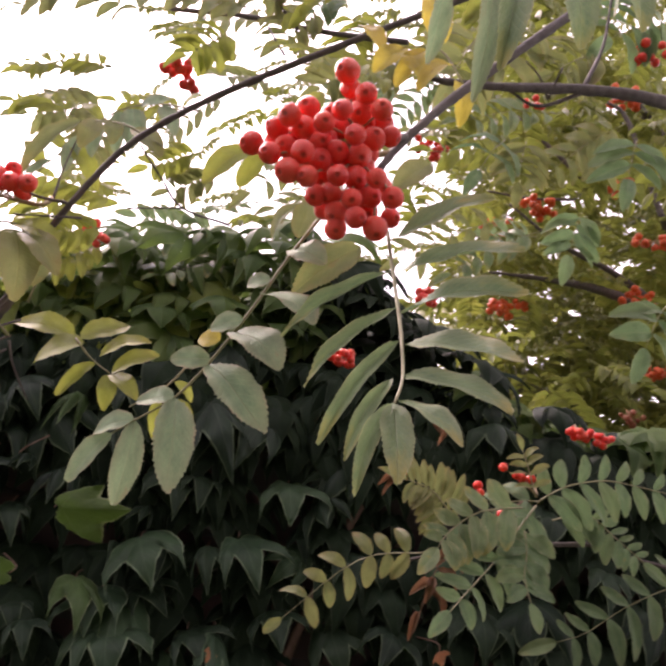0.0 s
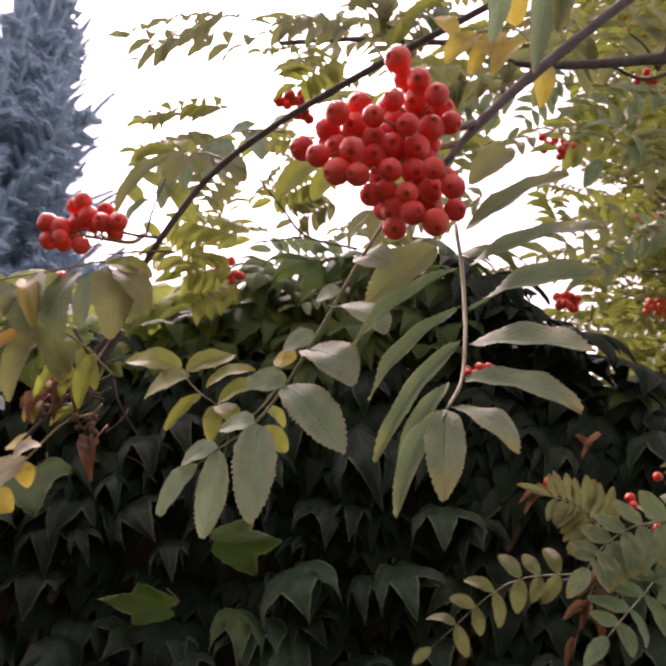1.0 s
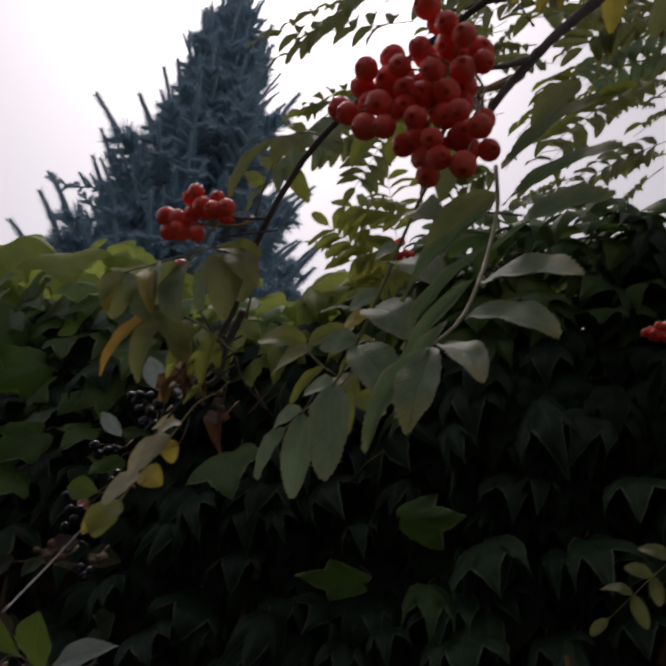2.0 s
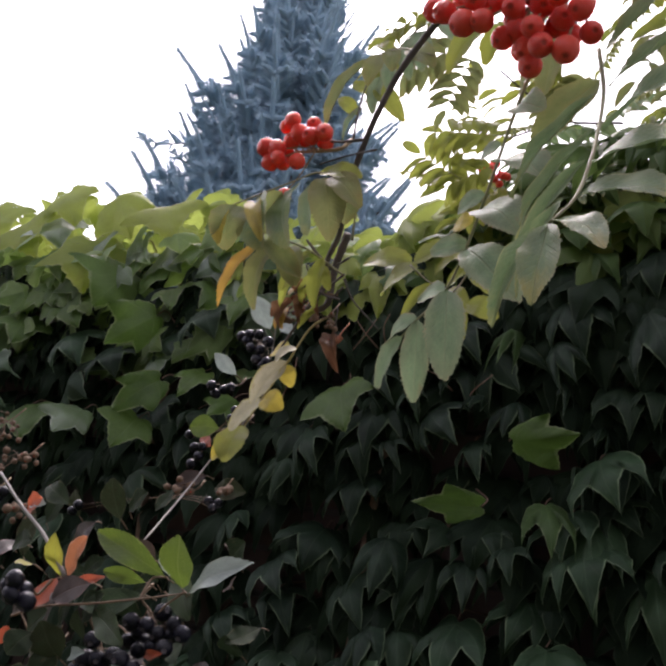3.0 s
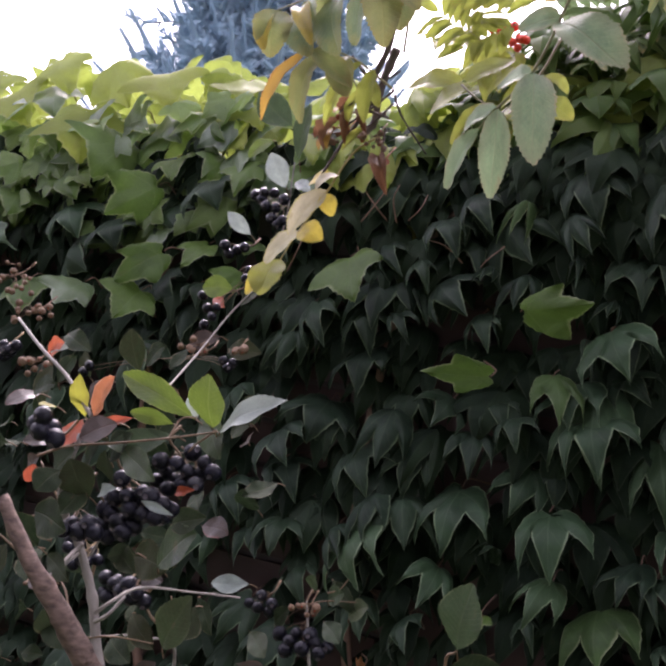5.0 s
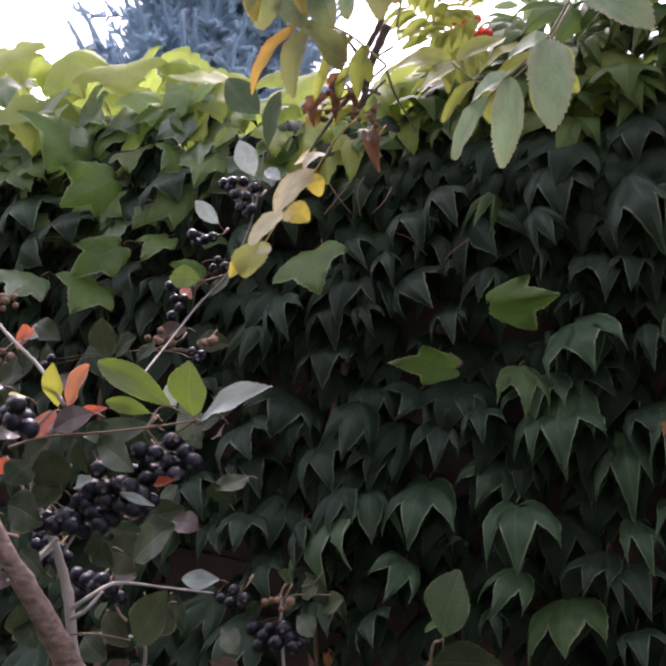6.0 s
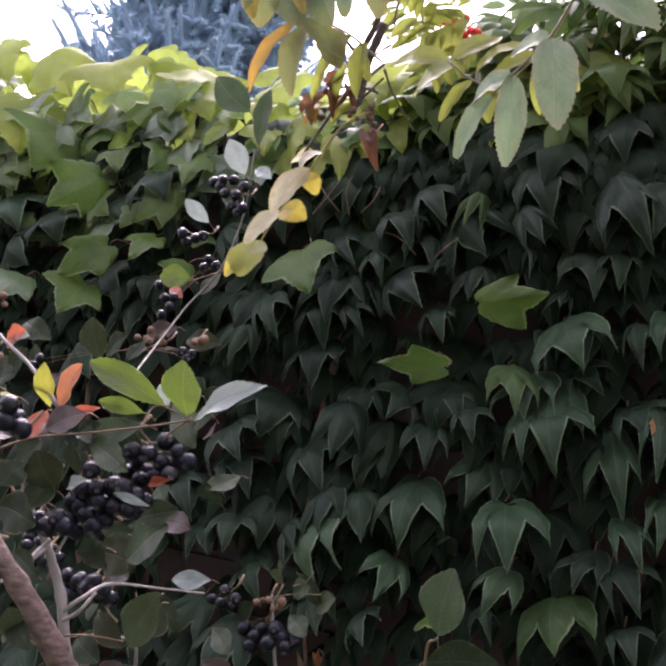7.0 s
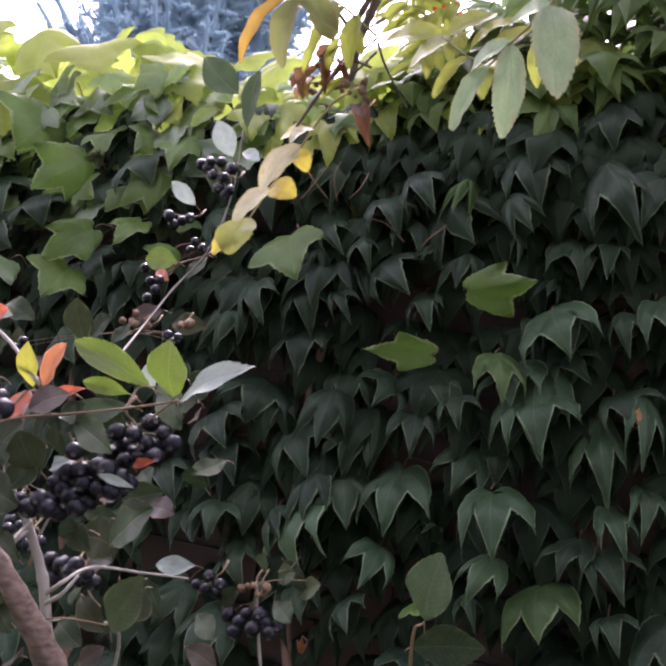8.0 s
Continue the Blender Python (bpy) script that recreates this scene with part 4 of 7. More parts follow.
leaflet(leaf, (0.0825, 0.4650, 1.8664), (0.0677, 0.4740, 1.8646), 0.0105, "rowan_under")
leaflet(leaf, (0.0936, 0.4550, 1.8810), (0.0788, 0.4550, 1.8780), 0.0111, "rowan_under")
leaflet(leaf, (0.1000, 0.4460, 1.8912), (0.1203, 0.4320, 1.8752), 0.0170, "rowan_under")
leaflet(leaf, (0.1029, 0.4420, 1.8949), (0.0913, 0.4460, 1.8899), 0.0095, "rowan_under")
leaflet(leaf, (0.1082, 0.4360, 1.9044), (0.1285, 0.4250, 1.8922), 0.0185, "rowan_under")
leaflet(leaf, (0.1098, 0.4340, 1.9099), (0.1014, 0.4370, 1.9065), 0.0086, "rowan_under")
leaflet(leaf, (0.1149, 0.4300, 1.9220), (0.1284, 0.4200, 1.9142), 0.0118, "rowan_under")
leaflet(leaf, (0.0956, 0.4520, 1.8889), (0.0870, 0.4550, 1.8884), 0.0098, "rowan_yellow")

# Small yellow-green leaf
leaf = rachis(near, [(0.0024, 0.6000, 1.9255), (0.0136, 0.6000, 1.9162), (0.0267, 0.5980, 1.9093)], 0.0008, "rachis_green")
leaflet(leaf, (0.0271, 0.5980, 1.9098), (0.0512, 0.5900, 1.9225), 0.0133, "rowan_lime")
leaflet(leaf, (0.0166, 0.6000, 1.9142), (0.0019, 0.6000, 1.8913), 0.0103, "rowan_lime")
leaflet(leaf, (0.0269, 0.5980, 1.9088), (0.0309, 0.5900, 1.8862), 0.0098, "rowan_lime")
leaflet(leaf, (0.0273, 0.5980, 1.9089), (0.0469, 0.5850, 1.8943), 0.0107, "rowan_lime")
leaflet(leaf, (0.0179, 0.6000, 1.9183), (0.0434, 0.6000, 1.9324), 0.0146, "rowan_lime")
leaflet(leaf, (0.0077, 0.6000, 1.9240), (-0.0182, 0.6100, 1.9102), 0.0206, "rowan_lime")
leaflet(leaf, (0.0047, 0.6000, 1.9260), (0.0270, 0.6100, 1.9425), 0.0164, "rowan_lime")
leaflet(leaf, (-0.0011, 0.6100, 1.9301), (-0.0390, 0.6200, 1.9334), 0.0173, "rowan_lime")

# Dark leaflets that hang from above
leaf = rachis(near, [(0.1591, 0.3800, 2.0218), (0.1780, 0.3700, 2.0216), (0.2025, 0.3700, 2.0270), (0.2177, 0.3700, 2.0357)], 0.0009, "rachis_green")
leaflet(leaf, (0.1719, 0.3720, 2.0197), (0.1702, 0.3650, 1.9689), 0.0100, "rowan_green")
leaflet(leaf, (0.1910, 0.3700, 2.0245), (0.1959, 0.3650, 1.9851), 0.0129, "rowan_green")
leaflet(leaf, (0.2086, 0.3700, 2.0298), (0.2162, 0.3650, 1.9982), 0.0117, "rowan_green")
leaflet(leaf, (0.2025, 0.3700, 2.0270), (0.2113, 0.3800, 2.0170), 0.0103, "rowan_green")
leaflet(leaf, (0.1659, 0.3780, 2.0198), (0.1651, 0.3800, 1.9660), 0.0089, "rowan_under")
leaflet(leaf, (0.1507, 0.4000, 2.0348), (0.1501, 0.4100, 2.0029), 0.0085, "rowan_under")

# Yellow leaflets behind the berry cluster
leaf = rachis(near, [(0.1727, 0.4550, 2.0332), (0.1599, 0.4600, 2.0545), (0.1443, 0.4650, 2.0569), (0.1292, 0.4700, 2.0542)], 0.0007, "rachis_green")
leaflet(leaf, (0.1586, 0.4600, 2.0567), (0.1492, 0.4600, 2.0851), 0.0142, "rowan_yellow")
leaflet(leaf, (0.1434, 0.4650, 2.0561), (0.1312, 0.4600, 2.0340), 0.0118, "rowan_yellow")
leaflet(leaf, (0.1459, 0.4650, 2.0535), (0.1552, 0.4550, 2.0319), 0.0127, "rowan_yellow")
leaflet(leaf, (0.1646, 0.4580, 2.0467), (0.1520, 0.4500, 2.0212), 0.0105, "rowan_yellow")
leaflet(leaf, (0.1695, 0.4560, 2.0367), (0.1721, 0.4500, 2.0073), 0.0094, "rowan_yellow")
leaflet(leaf, (0.1330, 0.4680, 2.0541), (0.1204, 0.4800, 2.0763), 0.0098, "rowan_yellow")
leaflet(leaf, (0.1522, 0.4620, 2.0553), (0.1420, 0.4600, 2.0286), 0.0094, "rowan_yellow")
leaflet(leaf, (0.1677, 0.4600, 2.0721), (0.1865, 0.4600, 2.0881), 0.0146, "rowan_lime")
leaflet(leaf, (0.1700, 0.4600, 2.0702), (0.1829, 0.4600, 2.1005), 0.0106, "rowan_lime")
leaf = rachis(near, [(0.1372, 0.4500, 1.9912), (0.1130, 0.4600, 1.9871), (0.0892, 0.4700, 1.9853)], 0.0007, "rachis_green")
leaflet(leaf, (0.0849, 0.4700, 1.9875), (0.0693, 0.4700, 1.9640), 0.0130, "rowan_lime")
leaflet(leaf, (0.0913, 0.4700, 1.9847), (0.0835, 0.4750, 1.9690), 0.0100, "rowan_lime")
leaflet(leaf, (0.1057, 0.4620, 1.9865), (0.1107, 0.4600, 2.0175), 0.0106, "rowan_lime")
leaflet(leaf, (0.1180, 0.4600, 1.9624), (0.1147, 0.4600, 1.9429), 0.0108, "rowan_olive")
leaflet(leaf, (0.1114, 0.4600, 1.9586), (0.1042, 0.4700, 1.9435), 0.0091, "rowan_olive")
leaflet(leaf, (0.1404, 0.4400, 1.9348), (0.1188, 0.4400, 1.9091), 0.0131, "rowan_olive")
leaflet(leaf, (0.1630, 0.4500, 1.9861), (0.1489, 0.4450, 1.9655), 0.0112, "rowan_olive")

# Leaf with grey hanging leaflets on the arching branch
leaf = rachis(near, [(0.0398, 0.5600, 2.0611), (0.0151, 0.5700, 2.0670), (-0.0102, 0.5800, 2.0629), (-0.0298, 0.5900, 2.0462), (-0.0545, 0.6000, 2.0130)], 0.0008, "rachis_green")
leaflet(leaf, (0.0165, 0.5700, 2.0664), (0.0294, 0.5650, 2.0447), 0.0113, "rowan_under")
leaflet(leaf, (-0.0017, 0.5780, 2.0653), (0.0052, 0.5750, 2.0356), 0.0141, "rowan_under")
leaflet(leaf, (-0.0088, 0.5800, 2.0626), (-0.0038, 0.5780, 2.0329), 0.0105, "rowan_under")
leaflet(leaf, (-0.0208, 0.5850, 2.0549), (-0.0163, 0.5800, 2.0279), 0.0106, "rowan_under")
leaflet(leaf, (-0.0298, 0.5900, 2.0462), (-0.0319, 0.5900, 2.0200), 0.0101, "rowan_under")
leaflet(leaf, (0.0024, 0.5750, 2.0657), (0.0191, 0.5700, 2.0712), 0.0121, "rowan_under")
leaflet(leaf, (-0.0433, 0.5950, 2.0292), (-0.0559, 0.6000, 2.0096), 0.0082, "rowan_under")
leaflet(leaf, (0.0288, 0.5650, 2.0640), (0.0395, 0.5600, 2.0722), 0.0122, "rowan_lime")
leaflet(leaf, (-0.0328, 0.5900, 2.0393), (-0.0095, 0.5900, 2.0126), 0.0116, "rowan_lime")
leaflet(leaf, (-0.0486, 0.6000, 2.0265), (-0.0637, 0.6000, 2.0409), 0.0094, "rowan_lime")
leaflet(leaf, (-0.0192, 0.5850, 2.0563), (-0.0364, 0.5900, 2.0679), 0.0100, "rowan_lime")
leaflet(leaf, (-0.0374, 0.5920, 2.0364), (-0.0516, 0.5950, 2.0469), 0.0087, "rowan_lime")

# Leaf with curtain-like leaflets at the end of the branch, browning
leaf = rachis(near, [(-0.0155, 0.5600, 1.9257), (-0.0130, 0.5500, 1.9463), (-0.0281, 0.5400, 1.9580), (-0.0423, 0.5300, 1.9485), (-0.0649, 0.5250, 1.9382), (-0.0770, 0.5200, 1.9308)], 0.0009, "rachis_green")
leaflet(leaf, (-0.0705, 0.5220, 1.9341), (-0.0657, 0.5150, 1.9050), 0.0187, "rowan_olive", (0.45, -0.8, 0.35))
leaflet(leaf, (-0.0277, 0.5400, 1.9555), (-0.0119, 0.5300, 1.9141), 0.0193, "rowan_olive", (0.45, -0.8, 0.35))
leaflet(leaf, (-0.0166, 0.5450, 1.9518), (-0.0103, 0.5400, 1.9273), 0.0139, "rowan_olive", (0.45, -0.8, 0.35))
leaflet(leaf, (-0.0469, 0.5300, 1.9440), (-0.0662, 0.5400, 1.9231), 0.0167, "rowan_olive", (0.45, -0.8, 0.35))
leaflet(leaf, (-0.0582, 0.5270, 1.9403), (-0.0427, 0.5150, 1.9047), 0.0239, "rowan_green", (-0.4, -0.85, 0.3))
leaflet(leaf, (-0.0400, 0.5330, 1.9484), (-0.0312, 0.5220, 1.9080), 0.0257, "rowan_green", (-0.4, -0.85, 0.3))
leaflet(leaf, (-0.0314, 0.5380, 1.9524), (-0.0360, 0.5450, 1.9235), 0.0189, "rowan_green", (-0.4, -0.85, 0.3))
leaflet(leaf, (-0.0750, 0.5210, 1.9315), (-0.0667, 0.5100, 1.9068), 0.0103, "rowan_yellow")
leaflet(leaf, (-0.0626, 0.5300, 1.9390), (-0.0401, 0.5100, 1.9078), 0.0092, "rowan_yellow")
leaflet(leaf, (-0.0236, 0.5400, 1.9551), (0.0034, 0.5300, 1.9317), 0.0147, "rowan_olive")
leaflet(leaf, (-0.0308, 0.5400, 1.9583), (-0.0041, 0.5400, 1.9534), 0.0148, "rowan_lime")
leaf = rachis(near, [(-0.0186, 0.5600, 1.9062), (-0.0347, 0.5450, 1.9161), (-0.0481, 0.5350, 1.9178), (-0.0580, 0.5300, 1.9139)], 0.0008, "rachis_green")
leaflet(leaf, (-0.0541, 0.5300, 1.9150), (-0.0719, 0.5250, 1.8769), 0.0120, "rowan_orange")
leaflet(leaf, (-0.0504, 0.5350, 1.9155), (-0.0512, 0.5300, 1.8766), 0.0152, "rowan_olive")
leaflet(leaf, (-0.0426, 0.5400, 1.9158), (-0.0282, 0.5300, 1.8891), 0.0141, "rowan_olive")
leaflet(leaf, (-0.0529, 0.5300, 1.9161), (-0.0264, 0.5300, 1.8937), 0.0123, "rowan_olive")
leaflet(leaf, (-0.0318, 0.5450, 1.9147), (-0.0436, 0.5400, 1.8903), 0.0102, "rowan_lime")
leaflet(leaf, (-0.0263, 0.5500, 1.9127), (-0.0239, 0.5450, 1.8822), 0.0092, "rowan_lime")

# Yellowing leaf that hangs from the tip of the branch, its leaflets folded
leaf = rachis(near, [(-0.0346, 0.5850, 1.8907), (-0.0518, 0.5900, 1.8831), (-0.0725, 0.6020, 1.8621), (-0.0927, 0.6100, 1.8389), (-0.1067, 0.6150, 1.8186)], 0.0009, "rachis_yellow")
leaflet(leaf, (-0.0713, 0.6020, 1.8654), (-0.0903, 0.5980, 1.8371), 0.0177, "rowan_pale")
leaflet(leaf, (-0.0908, 0.6100, 1.8423), (-0.1074, 0.6050, 1.8204), 0.0166, "rowan_pale")
leaflet(leaf, (-0.0630, 0.5970, 1.8730), (-0.0719, 0.5900, 1.8619), 0.0128, "rowan_pale")
leaflet(leaf, (-0.0726, 0.6020, 1.8627), (-0.0643, 0.6000, 1.8492), 0.0103, "rowan_yellow")
leaflet(leaf, (-0.0903, 0.6100, 1.8431), (-0.0711, 0.6050, 1.8363), 0.0148, "rowan_yellow")
leaflet(leaf, (-0.0707, 0.6000, 1.8724), (-0.0858, 0.6050, 1.8707), 0.0141, "rowan_yellow")
leaflet(leaf, (-0.1066, 0.6150, 1.8200), (-0.1222, 0.6120, 1.8020), 0.0138, "rowan_yellow")
leaflet(leaf, (-0.1050, 0.6140, 1.8254), (-0.1073, 0.6050, 1.8011), 0.0258, "rowan_lime")

# Shrivelled leaf at the tip of the branch
leaf = rachis(near, [(-0.0262, 0.5720, 1.8979), (-0.0404, 0.5700, 1.8988), (-0.0540, 0.5700, 1.8952), (-0.0629, 0.5700, 1.8799)], 0.0008, "dry_brown")
leaflet(leaf, (-0.0540, 0.5700, 1.8952), (-0.0563, 0.5650, 1.8760), 0.0059, "rowan_dry")
leaflet(leaf, (-0.0458, 0.5700, 1.8976), (-0.0440, 0.5650, 1.8785), 0.0053, "rowan_dry")
leaflet(leaf, (-0.0588, 0.5700, 1.8901), (-0.0631, 0.5650, 1.8823), 0.0052, "rowan_dry")
leaflet(leaf, (-0.0404, 0.5700, 1.8988), (-0.0325, 0.5650, 1.8834), 0.0048, "rowan_dry")
leaflet(leaf, (-0.0499, 0.5700, 1.8964), (-0.0430, 0.5650, 1.9060), 0.0049, "rowan_dry")
leaflet(leaf, (-0.0286, 0.5750, 1.8764), (-0.0181, 0.5700, 1.8535), 0.0080, "rowan_dry")
leaflet(leaf, (-0.0560, 0.5700, 1.8901), (-0.0516, 0.5600, 1.8746), 0.0048, "rowan_orange")
leaflet(leaf, (-0.0491, 0.5700, 1.9002), (-0.0508, 0.5600, 1.8945), 0.0057, "rowan_orange")
leaflet(leaf, (-0.0609, 0.5700, 1.8850), (-0.0591, 0.5650, 1.8759), 0.0039, "rowan_orange")
leaflet(leaf, (-0.0389, 0.5600, 1.9067), (-0.0443, 0.5650, 1.8885), 0.0058, "rowan_lime")
leaflet(leaf, (-0.0315, 0.5600, 1.9115), (-0.0251, 0.5600, 1.8965), 0.0062, "rowan_lime")
leaflet(leaf, (-0.0501, 0.5600, 1.9071), (-0.0552, 0.5600, 1.8870), 0.0053, "rowan_lime")
leaflet(leaf, (-0.0362, 0.5700, 1.8899), (-0.0481, 0.5700, 1.8774), 0.0053, "rowan_lime")

# Yellow-green leaves between branch and wall top
leaf = rachis(near, [(0.0824, 0.5000, 1.8979), (0.0729, 0.5050, 1.8826), (0.0585, 0.5100, 1.8707)], 0.0007, "rachis_green")
leaflet(leaf, (0.0702, 0.5200, 1.8777), (0.0857, 0.5200, 1.8707), 0.0112, "rowan_lime")
leaflet(leaf, (0.0679, 0.5200, 1.8797), (0.0711, 0.5200, 1.8608), 0.0062, "rowan_lime")
leaflet(leaf, (0.0746, 0.5100, 1.8862), (0.0834, 0.5150, 1.8799), 0.0075, "rowan_lime")

# Leaf above the end of the branch
leaf = rachis(near, [(0.0333, 0.5300, 2.0145), (0.0081, 0.5400, 2.0288), (-0.0125, 0.5500, 2.0333), (-0.0282, 0.5600, 2.0338)], 0.0007, "rachis_green")
leaflet(leaf, (-0.0192, 0.5550, 2.0361), (-0.0387, 0.5500, 1.9909), 0.0133, "rowan_olive")
leaflet(leaf, (-0.0099, 0.5500, 2.0342), (-0.0123, 0.5450, 2.0120), 0.0116, "rowan_olive")
leaflet(leaf, (0.0132, 0.5400, 2.0279), (0.0341, 0.5300, 2.0084), 0.0127, "rowan_olive")
leaflet(leaf, (0.0003, 0.5450, 2.0333), (0.0049, 0.5400, 2.0154), 0.0099, "rowan_olive")

# Rowan sprays in front of the ivy
spray(near, (0.2680, 0.8600, 1.8945), (0.2118, 0.8950, 1.8808), (0.1582, 0.9300, 1.8235), 6, 0.0291, 0.42, "rowan_olive")
spray(near, (0.3524, 0.8600, 1.9558), (0.3233, 0.8600, 1.9478), (0.2968, 0.8600, 1.9221), 2, 0.0359, 0.46, "rowan_blue")
spray(near, (0.3422, 0.8400, 1.9536), (0.3343, 0.8400, 1.9758), (0.3271, 0.8400, 1.9910), 4, 0.0187, 0.36, "rowan_olive")
frond(near, [(0.3476, 0.8500, 1.9522), (0.3701, 0.8500, 1.9700), (0.4029, 0.8500, 1.9827), (0.4332, 0.8500, 1.9840), (0.4712, 0.8500, 1.9831)], 7, 0.027, 0.042, 0.34, "rowan_blue")
frond(near, [(0.3684, 0.8700, 1.9442), (0.3966, 0.8667, 1.9545), (0.4229, 0.8633, 1.9388), (0.4468, 0.8600, 1.9228)], 9, 0.02, 0.031, 0.34, "rowan_blue")
frond(near, [(0.3406, 0.8300, 1.9442), (0.3236, 0.8200, 1.9174), (0.3067, 0.8100, 1.8893), (0.2872, 0.8000, 1.8632), (0.2728, 0.7900, 1.8436)], 7, 0.034, 0.036, 0.38, "rowan_blue")
frond(near, [(0.3303, 0.8200, 1.9195), (0.3318, 0.8133, 1.9021), (0.3302, 0.8067, 1.8814), (0.3350, 0.8000, 1.8628)], 5, 0.03, 0.03, 0.42, "rowan_blue")
frond(near, [(0.2775, 0.8300, 1.9151), (0.2622, 0.8267, 1.9304), (0.2498, 0.8233, 1.9377), (0.2304, 0.8200, 1.9406)], 9, 0.03, 0.032, 0.26, "rowan_olive")
frond(near, [(0.3237, 0.8100, 1.9354), (0.2886, 0.8033, 1.9233), (0.2661, 0.7967, 1.9026), (0.2569, 0.7900, 1.8868)], 6, 0.026, 0.036, 0.42, "rowan_green")
frond(near, [(0.7030, 1.2700, 1.9964), (0.6617, 1.2700, 1.9781), (0.6070, 1.2700, 1.9431), (0.5588, 1.2700, 1.9026), (0.5212, 1.2700, 1.8837)], 7, 0.048, 0.066, 0.34, "rowan_blue")

# Dried leaf among the sprays
leaf = rachis(near, [(0.3348, 0.8500, 1.9502), (0.2993, 0.8500, 1.9104), (0.2792, 0.8500, 1.8993), (0.2664, 0.8500, 1.8658), (0.2600, 0.8500, 1.8283)], 0.001, "dry_brown")
leaflet(leaf, (0.2797, 0.8500, 1.8959), (0.2605, 0.8450, 1.8743), 0.0080, "rowan_dry")
leaflet(leaf, (0.2713, 0.8500, 1.8804), (0.2879, 0.8450, 1.8664), 0.0083, "rowan_dry")
leaflet(leaf, (0.2676, 0.8500, 1.8694), (0.2512, 0.8450, 1.8557), 0.0072, "rowan_dry")
leaflet(leaf, (0.2669, 0.8500, 1.8626), (0.2788, 0.8450, 1.8448), 0.0068, "rowan_dry")
leaflet(leaf, (0.2609, 0.8500, 1.8448), (0.2551, 0.8450, 1.8208), 0.0050, "rowan_dry")
leaflet(leaf, (0.2767, 0.8500, 1.8918), (0.2913, 0.8450, 1.8806), 0.0065, "rowan_dry")
leaflet(leaf, (0.2688, 0.8500, 1.8731), (0.2640, 0.8450, 1.8516), 0.0075, "rowan_dry")
leaflet(leaf, (0.2862, 0.8500, 1.9007), (0.2688, 0.8450, 1.8896), 0.0070, "rowan_dry")
leaflet(leaf, (0.2301, 0.8500, 1.9479), (0.2160, 0.8450, 1.9293), 0.0049, "rowan_dry")
leaflet(leaf, (0.2357, 0.8500, 1.9473), (0.2110, 0.8450, 1.9373), 0.0054, "rowan_dry")
leaflet(leaf, (0.2594, 0.8500, 1.9862), (0.2499, 0.8500, 1.9995), 0.0045, "rowan_dry")
leaflet(leaf, (0.2563, 0.8500, 1.9817), (0.2701, 0.8500, 2.0040), 0.0048, "rowan_dry")

# Sprays of backlit leaves above the wall
spray(near, (-0.2396, 1.3600, 2.3627), (-0.2492, 1.3300, 2.4154), (-0.2587, 1.3000, 2.4675), 6, 0.0480, 0.36, "rowan_lime")
spray(near, (-0.2434, 1.3600, 2.3317), (-0.2877, 1.3300, 2.3274), (-0.3308, 1.3000, 2.3229), 6, 0.0505, 0.38, "rowan_lime")
spray(near, (-0.2085, 1.3600, 2.3353), (-0.2442, 1.3500, 2.3005), (-0.2792, 1.3400, 2.2663), 6, 0.0469, 0.38, "rowan_lime")
spray(near, (-0.1389, 0.9500, 2.4886), (-0.2422, 0.9750, 2.5072), (-0.3435, 1.0000, 2.4826), 7, 0.0402, 0.36, "rowan_olive")
spray(near, (-0.1629, 1.0000, 2.3947), (-0.2204, 1.0100, 2.3998), (-0.2735, 1.0200, 2.3788), 6, 0.0331, 0.36, "rowan_lime")
spray(near, (-0.1520, 0.9000, 2.2545), (-0.1896, 0.9100, 2.2726), (-0.2228, 0.9200, 2.2692), 5, 0.0332, 0.38, "rowan_lime")
spray(near, (-0.0635, 1.5500, 2.4909), (-0.1371, 1.5250, 2.4768), (-0.2090, 1.5000, 2.4626), 8, 0.0462, 0.38, "rowan_green")
spray(near, (-0.0661, 1.5000, 2.4389), (-0.1421, 1.4750, 2.4160), (-0.2160, 1.4500, 2.3934), 8, 0.0441, 0.38, "rowan_green")
spray(near, (-0.0268, 1.4500, 2.4025), (-0.0745, 1.4250, 2.3602), (-0.1200, 1.4000, 2.3193), 7, 0.0417, 0.38, "rowan_green")
spray(near, (-0.1276, 1.6000, 2.5552), (-0.0845, 1.5750, 2.5558), (-0.0427, 1.5500, 2.5560), 7, 0.0443, 0.38, "rowan_green")
spray(near, (-0.1670, 1.2000, 2.3257), (-0.2122, 1.2000, 2.3336), (-0.2582, 1.2000, 2.3417), 6, 0.0456, 0.38, "rowan_lime")
spray(near, (-0.2204, 1.2000, 2.2651), (-0.2538, 1.2000, 2.2874), (-0.2880, 1.2000, 2.3102), 6, 0.0454, 0.38, "rowan_lime")
spray(near, (-0.1701, 1.2000, 2.2850), (-0.2063, 1.2000, 2.2702), (-0.2426, 1.2000, 2.2555), 6, 0.0475, 0.38, "rowan_lime")
spray(near, (-0.1548, 1.0000, 2.3979), (-0.2213, 1.0250, 2.4003), (-0.2914, 1.0500, 2.4018), 6, 0.0345, 0.38, "rowan_olive")
spray(near, (-0.1527, 1.0000, 2.3425), (-0.1960, 1.0000, 2.3255), (-0.2394, 1.0000, 2.3084), 6, 0.0418, 0.38, "rowan_olive")
spray(near, (-0.1148, 0.9500, 2.4491), (-0.2144, 0.9750, 2.4680), (-0.3220, 1.0000, 2.4867), 6, 0.0473, 0.38, "rowan_olive")
